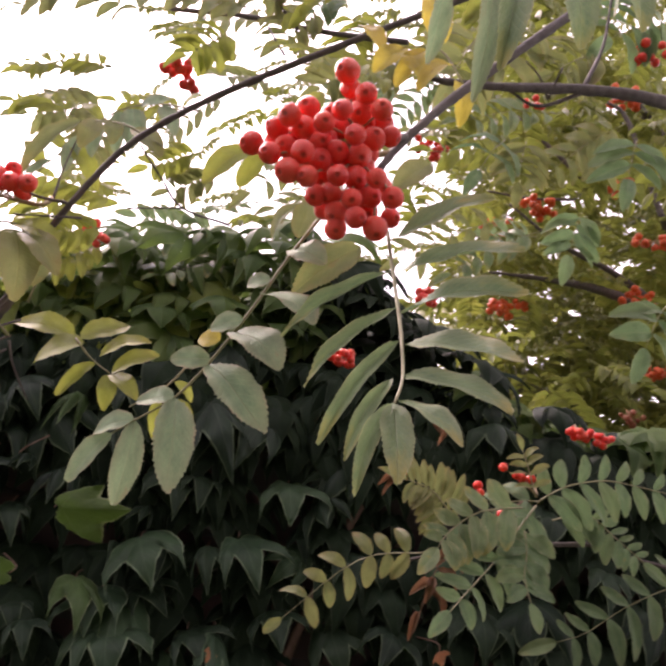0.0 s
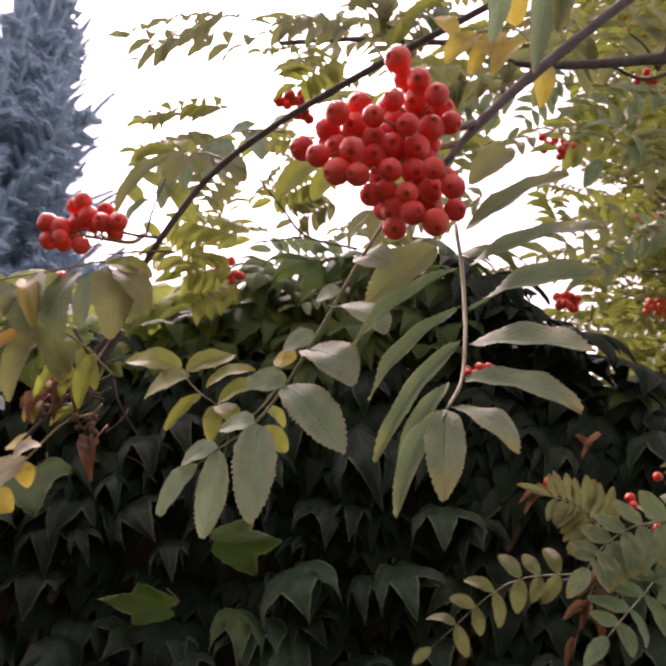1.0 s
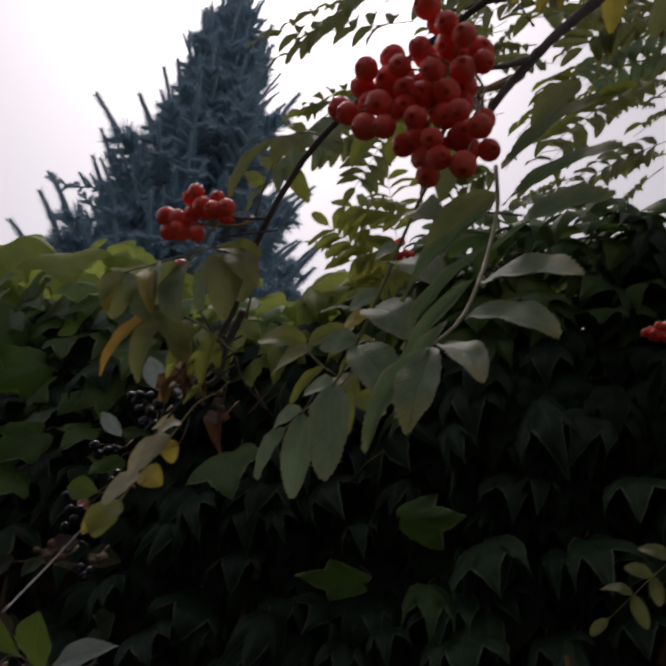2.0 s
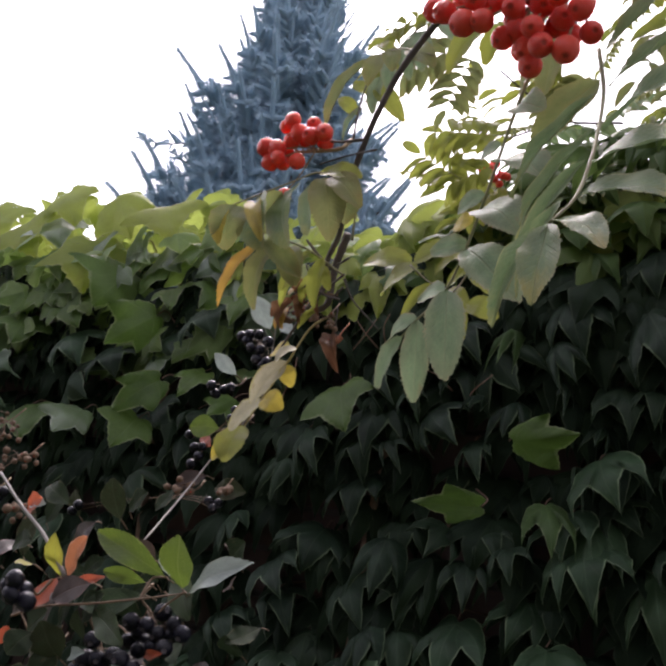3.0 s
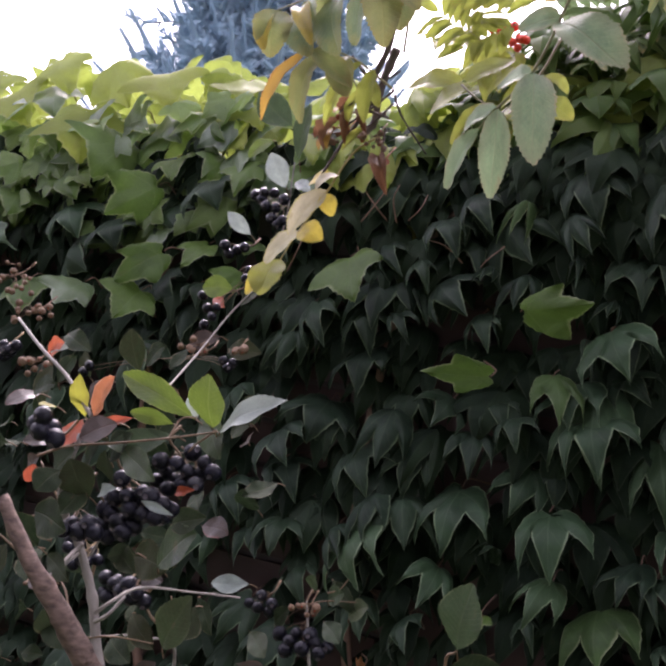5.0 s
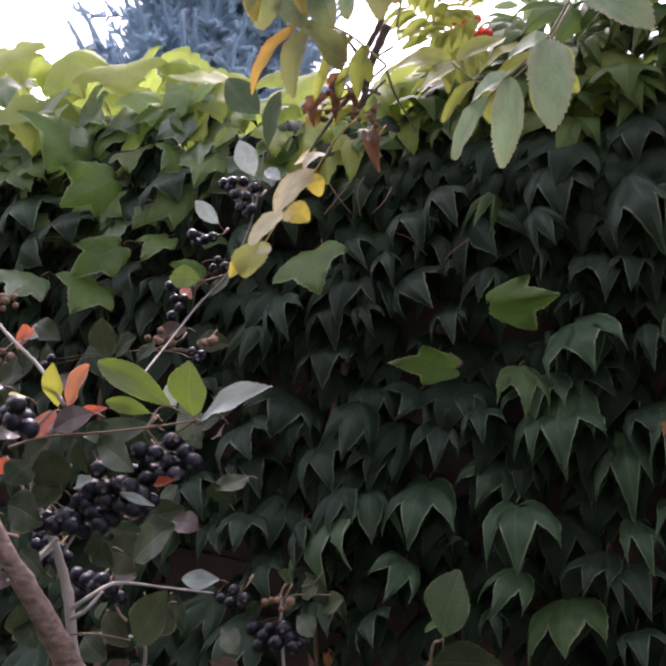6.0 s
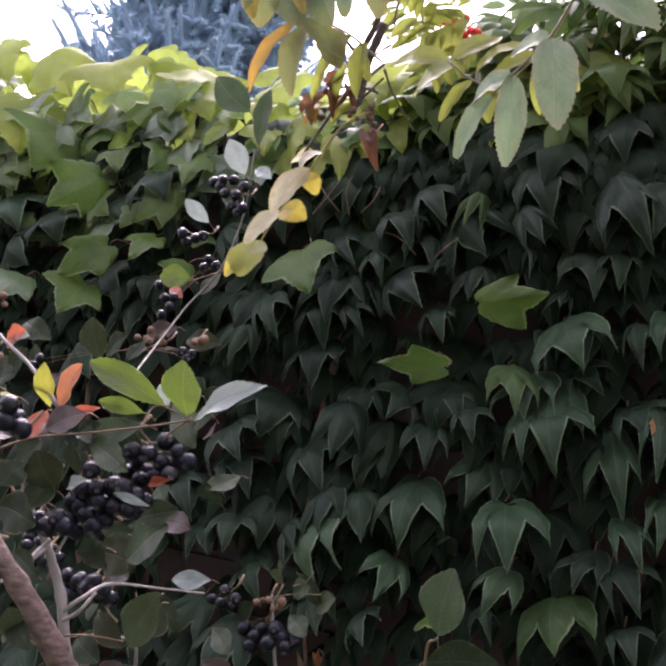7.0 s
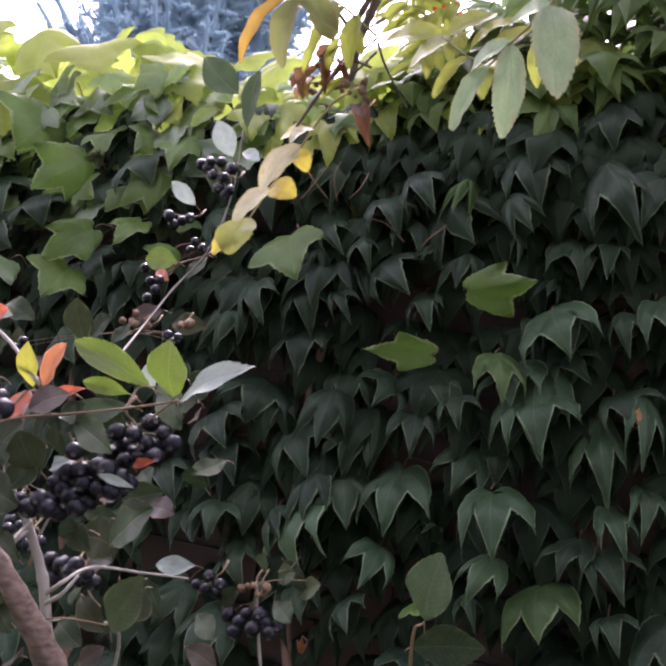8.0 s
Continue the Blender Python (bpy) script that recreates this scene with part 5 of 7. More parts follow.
spray(near, (-0.1477, 0.9000, 2.4566), (-0.2071, 0.9250, 2.4369), (-0.2690, 0.9500, 2.4151), 6, 0.0422, 0.38, "rowan_olive")
spray(near, (-0.0095, 0.9500, 2.4844), (-0.0650, 0.9500, 2.4824), (-0.1214, 0.9500, 2.4804), 6, 0.0478, 0.38, "rowan_olive")
spray(near, (-0.0327, 0.9500, 2.4446), (-0.0534, 0.9500, 2.4210), (-0.0739, 0.9500, 2.3977), 6, 0.0435, 0.38, "rowan_lime")
spray(near, (-0.0888, 1.1000, 2.4273), (-0.1340, 1.1000, 2.4222), (-0.1797, 1.1000, 2.4171), 6, 0.0347, 0.38, "rowan_lime")
spray(near, (-0.0555, 1.1000, 2.3717), (-0.0853, 1.1000, 2.3520), (-0.1151, 1.1000, 2.3324), 7, 0.0333, 0.38, "rowan_lime")
spray(near, (-0.0280, 1.1000, 2.3430), (-0.0548, 1.1000, 2.3240), (-0.0815, 1.1000, 2.3051), 7, 0.0327, 0.38, "rowan_olive")
spray(near, (-0.1398, 1.0000, 2.3319), (-0.1545, 1.0000, 2.2946), (-0.1688, 1.0000, 2.2582), 6, 0.0356, 0.38, "rowan_olive")

# Leaves behind the berry cluster
spray(near, (0.0621, 0.9500, 2.5022), (0.0408, 0.9500, 2.4817), (0.0218, 0.9500, 2.4467), 6, 0.0426, 0.36, "rowan_olive")
spray(near, (0.1229, 0.9500, 2.4254), (0.1011, 0.9500, 2.4173), (0.0810, 0.9500, 2.3955), 6, 0.0406, 0.36, "rowan_olive")
spray(near, (0.1328, 0.9500, 2.5024), (0.1158, 0.9500, 2.4884), (0.1005, 0.9500, 2.4600), 6, 0.0425, 0.36, "rowan_lime")
spray(near, (0.0283, 0.9500, 2.5339), (0.0046, 0.9500, 2.5257), (-0.0167, 0.9500, 2.5020), 6, 0.0440, 0.36, "rowan_olive")
spray(near, (0.0924, 0.9500, 2.5272), (0.0715, 0.9500, 2.5222), (0.0524, 0.9500, 2.5022), 6, 0.0436, 0.36, "rowan_blue")
spray(near, (0.1686, 0.9500, 2.4610), (0.1498, 0.9500, 2.4473), (0.1325, 0.9500, 2.4199), 6, 0.0413, 0.36, "rowan_olive")
spray(near, (0.0809, 0.9500, 2.3617), (0.0664, 0.9500, 2.3511), (0.0539, 0.9500, 2.3274), 6, 0.0392, 0.36, "rowan_lime")

# Leaves of the near tree against the far crown
spray(near, (0.2570, 0.7500, 2.2309), (0.2474, 0.7500, 2.2174), (0.2390, 0.7500, 2.1957), 2, 0.0376, 0.38, "rowan_blue")
spray(near, (0.6115, 1.6000, 2.7381), (0.6019, 1.6000, 2.6961), (0.5941, 1.6000, 2.6361), 4, 0.0796, 0.38, "rowan_blue")
spray(near, (0.3922, 0.8000, 2.3018), (0.3891, 0.8000, 2.2840), (0.3866, 0.8000, 2.2573), 3, 0.0474, 0.38, "rowan_blue")
spray(near, (0.3523, 0.8000, 2.3928), (0.3274, 0.8000, 2.3804), (0.3038, 0.8000, 2.3581), 5, 0.0498, 0.38, "rowan_olive")
spray(near, (0.2772, 0.8000, 2.4089), (0.2649, 0.8000, 2.3838), (0.2540, 0.8000, 2.3492), 4, 0.0493, 0.38, "rowan_olive")
spray(near, (0.4737, 0.9000, 2.1900), (0.4641, 0.9000, 2.1687), (0.4552, 0.9000, 2.1388), 3, 0.0544, 0.38, "rowan_blue")
spray(near, (0.3117, 0.9000, 2.3494), (0.3095, 0.9000, 2.3268), (0.3085, 0.9000, 2.2944), 5, 0.0378, 0.38, "rowan_olive")
spray(near, (0.4094, 0.8000, 2.4698), (0.3837, 0.8000, 2.4482), (0.3593, 0.8000, 2.4163), 5, 0.0530, 0.38, "rowan_blue")
spray(near, (0.1978, 0.6000, 2.1989), (0.1899, 0.6000, 2.1801), (0.1832, 0.6000, 2.1550), 4, 0.0364, 0.38, "rowan_olive")
spray(near, (0.4533, 1.2000, 2.6185), (0.4786, 1.2000, 2.5940), (0.5047, 1.2000, 2.5549), 6, 0.0513, 0.38, "rowan_olive")
spray(near, (0.3150, 1.2000, 2.5578), (0.2874, 1.2000, 2.5697), (0.2618, 1.2000, 2.5666), 6, 0.0527, 0.38, "rowan_lime")

# Main berry cluster
hub = cluster(near, (0.1445, 0.4250, 1.9702), 0.0011, core=(0.1228, 0.4040, 1.9491))
berry(hub, (0.1213, 0.3910, 1.9759), 0.0045)
berry(hub, (0.1236, 0.3971, 1.9736), 0.0045)
berry(hub, (0.1295, 0.3893, 1.9669), 0.0044)
berry(hub, (0.1227, 0.3874, 1.9566), 0.0043)
berry(hub, (0.1294, 0.3957, 1.9636), 0.0044)
berry(hub, (0.1360, 0.3889, 1.9614), 0.0043)
berry(hub, (0.1105, 0.3959, 1.9603), 0.0044)
berry(hub, (0.1055, 0.3886, 1.9507), 0.0042)
berry(hub, (0.1176, 0.3868, 1.9496), 0.0042)
berry(hub, (0.1017, 0.3969, 1.9501), 0.0043)
berry(hub, (0.1107, 0.3952, 1.9515), 0.0043)
berry(hub, (0.1288, 0.3865, 1.9472), 0.0042)
berry(hub, (0.1354, 0.3952, 1.9534), 0.0043)
berry(hub, (0.1412, 0.3964, 1.9567), 0.0044)
berry(hub, (0.0941, 0.3993, 1.9435), 0.0043)
berry(hub, (0.1021, 0.3894, 1.9347), 0.0041)
berry(hub, (0.1061, 0.3960, 1.9429), 0.0043)
berry(hub, (0.1129, 0.3869, 1.9364), 0.0041)
berry(hub, (0.1177, 0.3943, 1.9464), 0.0043)
berry(hub, (0.1239, 0.3940, 1.9440), 0.0042)
berry(hub, (0.1317, 0.3944, 1.9447), 0.0042)
berry(hub, (0.1094, 0.3881, 1.9287), 0.0041)
berry(hub, (0.1161, 0.3871, 1.9277), 0.0040)
berry(hub, (0.1190, 0.3942, 1.9395), 0.0042)
berry(hub, (0.1260, 0.3863, 1.9301), 0.0040)
berry(hub, (0.1322, 0.3947, 1.9360), 0.0042)
berry(hub, (0.1388, 0.3875, 1.9330), 0.0041)
berry(hub, (0.1201, 0.3957, 1.9264), 0.0041)
berry(hub, (0.1247, 0.3953, 1.9279), 0.0041)
berry(hub, (0.1320, 0.3876, 1.9233), 0.0040)
berry(hub, (0.1385, 0.3962, 1.9308), 0.0041)
berry(hub, (0.1454, 0.3896, 1.9284), 0.0040)
berry(hub, (0.1280, 0.3966, 1.9220), 0.0041)
berry(hub, (0.1346, 0.3892, 1.9177), 0.0040)
berry(hub, (0.1466, 0.3992, 1.9262), 0.0041)
berry(hub, (0.1290, 0.3982, 1.9170), 0.0041)
berry(hub, (0.1417, 0.3910, 1.9163), 0.0040)
berry(hub, (0.1314, 0.4032, 1.9644), 0.0045)
berry(hub, (0.1196, 0.4022, 1.9540), 0.0044)
berry(hub, (0.1272, 0.4022, 1.9449), 0.0043)
berry(hub, (0.1344, 0.4028, 1.9459), 0.0043)
berry(hub, (0.1212, 0.4027, 1.9371), 0.0043)
berry(hub, (0.1351, 0.4040, 1.9338), 0.0043)
berry(hub, (0.1079, 0.4034, 1.9525), 0.0044)
berry(hub, (0.1140, 0.4026, 1.9559), 0.0044)
berry(hub, (0.1230, 0.4025, 1.9603), 0.0045)
berry(hub, (0.1349, 0.4028, 1.9521), 0.0044)
berry(hub, (0.1283, 0.4038, 1.9307), 0.0042)
berry(hub, (0.1420, 0.4045, 1.9407), 0.0043)
berry(hub, (0.1387, 0.4052, 1.9303), 0.0043)
berry(hub, (0.1136, 0.4026, 1.9460), 0.0044)
berry(hub, (0.1009, 0.4048, 1.9495), 0.0044)
berry(hub, (0.1371, 0.4042, 1.9672), 0.0045)
berry(hub, (0.1268, 0.4043, 1.9745), 0.0046)
berry(hub, (0.1191, 0.4030, 1.9654), 0.0045)
berry(hub, (0.1098, 0.4033, 1.9430), 0.0044)
berry(hub, (0.1239, 0.4045, 1.9269), 0.0042)

# Small red clusters on the branch
hub = cluster(near, (-0.0171, 0.5350, 1.9690), 0.0009, core=(-0.0433, 0.5370, 1.9703))
berry(hub, (-0.0486, 0.5319, 1.9874), 0.0054)
berry(hub, (-0.0545, 0.5355, 1.9862), 0.0049)
berry(hub, (-0.0436, 0.5334, 1.9799), 0.0056)
berry(hub, (-0.0497, 0.5362, 1.9771), 0.0052)
berry(hub, (-0.0373, 0.5365, 1.9863), 0.0045)
berry(hub, (-0.0335, 0.5298, 1.9754), 0.0050)
berry(hub, (-0.0252, 0.5292, 1.9765), 0.0048)
berry(hub, (-0.0296, 0.5390, 1.9751), 0.0050)
berry(hub, (-0.0634, 0.5321, 1.9725), 0.0050)
berry(hub, (-0.0558, 0.5318, 1.9706), 0.0057)
berry(hub, (-0.0552, 0.5409, 1.9721), 0.0049)
berry(hub, (-0.0609, 0.5346, 1.9644), 0.0053)
berry(hub, (-0.0553, 0.5390, 1.9657), 0.0052)
berry(hub, (-0.0434, 0.5347, 1.9636), 0.0051)
berry(hub, (-0.0411, 0.5367, 1.9765), 0.0041)
berry(hub, (-0.0535, 0.5308, 1.9647), 0.0046)
berry(hub, (-0.0491, 0.5366, 1.9448), 0.0043)
bunch(near, (-0.2356, 1.3300, 2.3475), 12, 0.0228, 0.0067, "berry_red")
bunch(near, (-0.2118, 1.3300, 2.3260), 8, 0.0159, 0.0066, "berry_red")
bunch(near, (-0.1061, 1.0500, 2.4551), 14, 0.0205, 0.0063, "berry_red")
bunch(near, (-0.0848, 1.0500, 2.4306), 8, 0.0112, 0.0062, "berry_red")
bunch(near, (0.2615, 1.1000, 2.2407), 12, 0.0147, 0.0053, "berry_red")
hub = cluster(near, (0.3500, 0.8600, 1.9609), 0.0006, core=(0.3490, 0.8560, 1.9577))
berry(hub, (0.3150, 0.8497, 1.9756), 0.0041)
berry(hub, (0.3276, 0.8512, 1.9712), 0.0041)
berry(hub, (0.3395, 0.8482, 1.9701), 0.0041)
berry(hub, (0.3323, 0.8514, 1.9700), 0.0042)
hub = cluster(near, (0.3091, 0.8500, 1.9484), 0.0006, core=(0.3083, 0.8460, 1.9453))
berry(hub, (0.2931, 0.8407, 1.9530), 0.0040)
berry(hub, (0.2949, 0.8362, 1.9464), 0.0040)
hub = cluster(near, (0.2457, 0.8600, 1.9553), 0.0006, core=(0.2453, 0.8560, 1.9521))
berry(hub, (0.2322, 0.8505, 1.9584), 0.0040)
berry(hub, (0.2375, 0.8481, 1.9613), 0.0040)
berry(hub, (0.2351, 0.8493, 1.9551), 0.0040)
hub = cluster(near, (0.3165, 0.8300, 1.9286), 0.0006, core=(0.3156, 0.8260, 1.9257))
berry(hub, (0.3004, 0.8183, 1.9171), 0.0039)
berry(hub, (0.3044, 0.8215, 1.9144), 0.0039)
berry(hub, (0.3167, 0.8195, 1.9146), 0.0039)
berry(hub, (0.3192, 0.8173, 1.9175), 0.0039)
berry(hub, (0.3101, 0.8204, 1.9284), 0.0039)
bunch(near, (0.1741, 1.1000, 2.1365), 14, 0.0171, 0.0050, "berry_red")
bunch(near, (0.1736, 1.2500, 2.1940), 14, 0.0205, 0.0057, "berry_red")
bunch(near, (0.2760, 1.2000, 2.2786), 10, 0.0158, 0.0056, "berry_red")
bunch(near, (0.4322, 1.0000, 2.0723), 10, 0.0142, 0.0043, "berry_red")
bunch(near, (0.4534, 1.0000, 2.0698), 10, 0.0143, 0.0043, "berry_red")
bunch(near, (0.4889, 1.0000, 2.1017), 10, 0.0146, 0.0044, "dry_red")
bunch(near, (0.2310, 1.1000, 2.4557), 14, 0.0233, 0.0052, "berry_red")
bunch(near, (0.4035, 0.8000, 2.4074), 14, 0.0212, 0.0047, "berry_red")
bunch(near, (0.2412, 0.6000, 2.1536), 6, 0.0090, 0.0024, "berry_red")
bunch(far, (0.8158, 2.0000, 3.1047), 22, 0.0496, 0.0106, "berry_orange")
bunch(far, (0.5330, 2.0000, 2.8982), 22, 0.0459, 0.0098, "berry_orange")
bunch(far, (0.9376, 2.0000, 2.9630), 22, 0.0488, 0.0105, "berry_orange")
bunch(far, (0.6332, 2.0000, 2.9927), 22, 0.0473, 0.0101, "berry_orange")
bunch(far, (0.7542, 2.0000, 3.1615), 22, 0.0499, 0.0107, "berry_orange")
bunch(far, (0.9024, 2.0000, 2.7967), 22, 0.0469, 0.0101, "berry_orange")
bunch(far, (0.9713, 2.0000, 2.6081), 22, 0.0458, 0.0098, "berry_orange")
bunch(far, (0.5838, 2.0000, 2.6964), 22, 0.0441, 0.0095, "berry_orange")
bunch(far, (0.4728, 2.0000, 3.4963), 22, 0.0531, 0.0114, "berry_orange")
bunch(far, (0.8437, 2.0000, 3.3945), 22, 0.0533, 0.0114, "berry_orange")
bunch(aronia, (-0.4734, 0.7400, 1.8210), 16, 0.0308, 0.0040, "dry_brown")
bunch(aronia, (-0.4351, 0.7400, 1.7911), 14, 0.0255, 0.0043, "dry_brown")
bunch(aronia, (-0.4887, 0.7600, 1.7557), 10, 0.0226, 0.0054, "berry_black")
bunch(aronia, (-0.4462, 0.7600, 1.7438), 8, 0.0174, 0.0048, "dry_brown")
bunch(aronia, (-0.3819, 0.9200, 1.7928), 10, 0.0189, 0.0047, "dry_brown")
bunch(aronia, (-0.3308, 0.9200, 1.7933), 8, 0.0137, 0.0050, "dry_brown")
bunch(aronia, (-0.2178, 0.9500, 1.5518), 8, 0.0172, 0.0047, "dry_brown")
bunch(near, (-0.0283, 0.5800, 1.8754), 6, 0.0072, 0.0022, "dry_red")
bunch(near, (-0.0609, 0.5700, 1.8850), 10, 0.0099, 0.0020, "dry_brown")
bunch(near, (-0.0267, 0.5600, 1.8806), 10, 0.0112, 0.0022, "dry_brown")
bunch(near, (-0.0488, 0.5700, 1.8900), 12, 0.0122, 0.0022, "dry_red")

# Branches of the near rowan
branch(near, [(0.2642, 0.5000, 2.2434), (0.1927, 0.5000, 2.1495), (0.1265, 0.5050, 2.0949), (0.0896, 0.5100, 2.0679), (0.0478, 0.5200, 2.0388), (0.0162, 0.5300, 2.0105), (-0.0051, 0.5400, 1.9759), (-0.0195, 0.5550, 1.9520), (-0.0272, 0.5650, 1.9321), (-0.0352, 0.5700, 1.9185), (-0.0376, 0.5750, 1.9044)], 0.0019, 0.0015, "rowan_bark")
branch(near, [(-0.0376, 0.5750, 1.9044), (-0.0580, 0.5900, 1.8920), (-0.0777, 0.6000, 1.8703)], 0.0014, 0.0007, "rowan_bark")
branch(near, [(-0.0062, 0.5400, 1.9757), (-0.0227, 0.5380, 1.9750), (-0.0390, 0.5350, 1.9788)], 0.0009, 0.0005, "rowan_bark")
branch(near, [(0.2583, 0.5000, 2.1689), (0.2030, 0.4600, 2.0741), (0.1665, 0.4400, 2.0140), (0.1551, 0.4300, 1.9908), (0.1460, 0.4250, 1.9728), (0.1402, 0.4200, 1.9569), (0.1335, 0.4200, 1.9413)], 0.0025, 0.0011, "rowan_bark")
branch(near, [(0.1483, 0.4250, 1.9787), (0.1430, 0.4150, 1.9688), (0.1361, 0.4100, 1.9644)], 0.0014, 0.0007, "rowan_bark")
branch(near, [(0.8240, 0.9000, 2.4177), (0.5275, 0.7500, 2.3036), (0.3386, 0.6200, 2.1949), (0.2681, 0.5800, 2.1553), (0.2101, 0.5500, 2.1180), (0.1700, 0.5300, 2.0957), (0.1575, 0.5300, 2.0981)], 0.0059, 0.0010, "rowan_bark")
branch(near, [(0.2681, 0.5800, 2.1543), (0.2367, 0.5700, 2.1264), (0.2150, 0.5600, 2.1241)], 0.0015, 0.0007, "rowan_bark")
branch(near, [(0.2665, 0.5800, 2.1573), (0.2833, 0.6000, 2.2124), (0.2864, 0.6000, 2.2555)], 0.0015, 0.0009, "rowan_bark")
branch(near, [(0.2415, 0.5700, 2.1326), (0.2319, 0.5600, 2.1401), (0.2206, 0.5500, 2.1401)], 0.0008, 0.0005, "rowan_bark")
branch(near, [(0.2415, 0.5700, 2.1326), (0.2427, 0.5600, 2.1398), (0.2429, 0.5500, 2.1416)], 0.0008, 0.0005, "rowan_bark")
branch(near, [(0.1659, 0.9000, 2.4418), (0.0681, 0.9500, 2.4729), (-0.0268, 1.0000, 2.5134), (-0.1396, 1.0500, 2.5404)], 0.0033, 0.0030, "rowan_bark")
branch(near, [(0.0387, 0.9500, 2.4675), (-0.0021, 0.9500, 2.5144), (-0.0409, 0.9500, 2.5707)], 0.0020, 0.0016, "rowan_bark")
branch(near, [(0.0379, 0.9000, 2.3873), (0.0039, 0.9500, 2.4639)], 0.0013, 0.0012, "rowan_bark")
branch(near, [(-0.1162, 1.0500, 2.4730), (-0.1357, 1.0800, 2.4542)], 0.0013, 0.0010, "rowan_bark")
branch(near, [(-0.1070, 1.0000, 2.3001), (-0.0839, 1.0500, 2.2913), (-0.0592, 1.1000, 2.2850), (-0.0106, 1.2000, 2.3282)], 0.0011, 0.0016, "rowan_bark")
branch(near, [(-0.1246, 1.1000, 2.2682), (-0.0592, 1.1000, 2.2850)], 0.0012, 0.0009, "rowan_bark")
branch(near, [(-0.0201, 0.5650, 1.9079), (-0.0351, 0.5700, 1.9000), (-0.0502, 0.5700, 1.8900)], 0.0007, 0.0004, "rowan_bark")
branch(near, [(-0.0195, 0.5650, 1.9005), (-0.0362, 0.5700, 1.8899), (-0.0611, 0.5700, 1.8863)], 0.0006, 0.0004, "rowan_bark")
branch(near, [(-0.0234, 0.5700, 1.8948), (-0.0318, 0.5600, 1.8966), (-0.0394, 0.5550, 1.9100)], 0.0007, 0.0004, "rowan_bark")
branch(near, [(-0.0268, 0.5750, 1.8914), (-0.0283, 0.5780, 1.8823), (-0.0290, 0.5800, 1.8766)], 0.0007, 0.0004, "rowan_bark")
branch(near, [(-0.0156, 0.5600, 1.9159), (-0.0307, 0.5600, 1.9065), (-0.0480, 0.5600, 1.8944)], 0.0006, 0.0004, "rowan_bark")
branch(near, [(-0.0197, 0.5650, 1.9054), (-0.0153, 0.5700, 1.8947), (-0.0123, 0.6000, 1.8861)], 0.0007, 0.0004, "rowan_bark")
branch(near, [(0.0025, 0.5400, 1.9692), (-0.0104, 0.5300, 1.9614), (-0.0284, 0.5350, 1.9607)], 0.0006, 0.0004, "rowan_bark")
branch(near, [(-0.0160, 0.5450, 1.9793), (-0.0183, 0.5500, 2.0001), (-0.0195, 0.5600, 2.0351)], 0.0007, 0.0004, "rowan_bark")

branch(near, [(-0.0274, 0.5750, 1.9361), (-0.0358, 0.5820, 1.9227), (-0.0394, 0.5860, 1.9115), (-0.0426, 0.5900, 1.8988), (-0.0522, 0.5920, 1.8943), (-0.0595, 0.5900, 1.8962)], 0.0024, 0.0014, "rowan_bark")
branch(near, [(-0.0380, 0.5840, 1.9171), (-0.0440, 0.5750, 1.9227), (-0.0512, 0.5700, 1.9311)], 0.0013, 0.0007, "rowan_bark")

# Branches of the rowan behind the wall
branch(far, [(1.3488, 2.2000, 2.8643), (0.9681, 2.1000, 2.8327), (0.8120, 2.0500, 2.8213), (0.6861, 2.0000, 2.7912), (0.5263, 2.0000, 2.7756)], 0.0186, 0.0029, "rowan_bark")
branch(far, [(0.9668, 2.1000, 2.8571), (0.8525, 2.0500, 2.8802), (0.6866, 2.0000, 2.9000), (0.5450, 1.9500, 2.9469)], 0.0104, 0.0030, "rowan_bark")
branch(far, [(0.9217, 1.9000, 2.9418), (0.8101, 1.9000, 3.2278), (0.7504, 1.9000, 3.2786)], 0.0074, 0.0039, "rowan_bark")
branch(far, [(0.7301, 2.0000, 3.0369), (0.6092, 2.0000, 3.0082), (0.4980, 2.0000, 3.0025)], 0.0038, 0.0025, "rowan_bark")
branch(far, [(0.7344, 2.0000, 3.1064), (0.5432, 2.0000, 3.2509), (0.3521, 2.0000, 3.3783)], 0.0064, 0.0033, "rowan_bark")

# Aronia bush: leaves
aronia_leaf((-0.1581, 0.6630, 1.7151), (-0.1024, 0.6490, 1.7426), 0.0185, "aronia_pale")
aronia_leaf((-0.3156, 0.9380, 1.9743), (-0.3328, 0.9240, 2.0082), 0.0238, "aronia_pale")
aronia_leaf((-0.3499, 0.9380, 1.9210), (-0.3748, 0.9240, 1.9416), 0.0165, "aronia_pale")
aronia_leaf((-0.2969, 0.9680, 1.5562), (-0.3345, 0.9540, 1.5511), 0.0201, "aronia_pale")
aronia_leaf((-0.2984, 0.9280, 2.0017), (-0.2858, 0.9140, 2.0568), 0.0208, "aronia_mid")
aronia_leaf((-0.3288, 0.9500, 2.0486), (-0.3644, 0.9300, 2.0811), 0.034, "aronia_mid")
aronia_leaf((-0.3049, 0.9380, 1.9800), (-0.2754, 0.9240, 1.9664), 0.0134, "aronia_pale")
aronia_leaf((-0.1927, 0.6380, 1.6624), (-0.1554, 0.6240, 1.6608), 0.0055, "aronia_pale")
aronia_leaf((-0.2289, 0.6380, 1.6600), (-0.2042, 0.6240, 1.6691), 0.0086, "aronia_pale")
aronia_leaf((-0.1967, 0.6880, 1.7209), (-0.1941, 0.6740, 1.7376), 0.0108, "aronia_pale")
aronia_leaf((-0.3310, 0.6680, 1.7538), (-0.2988, 0.6540, 1.7575), 0.0099, "aronia_pale")
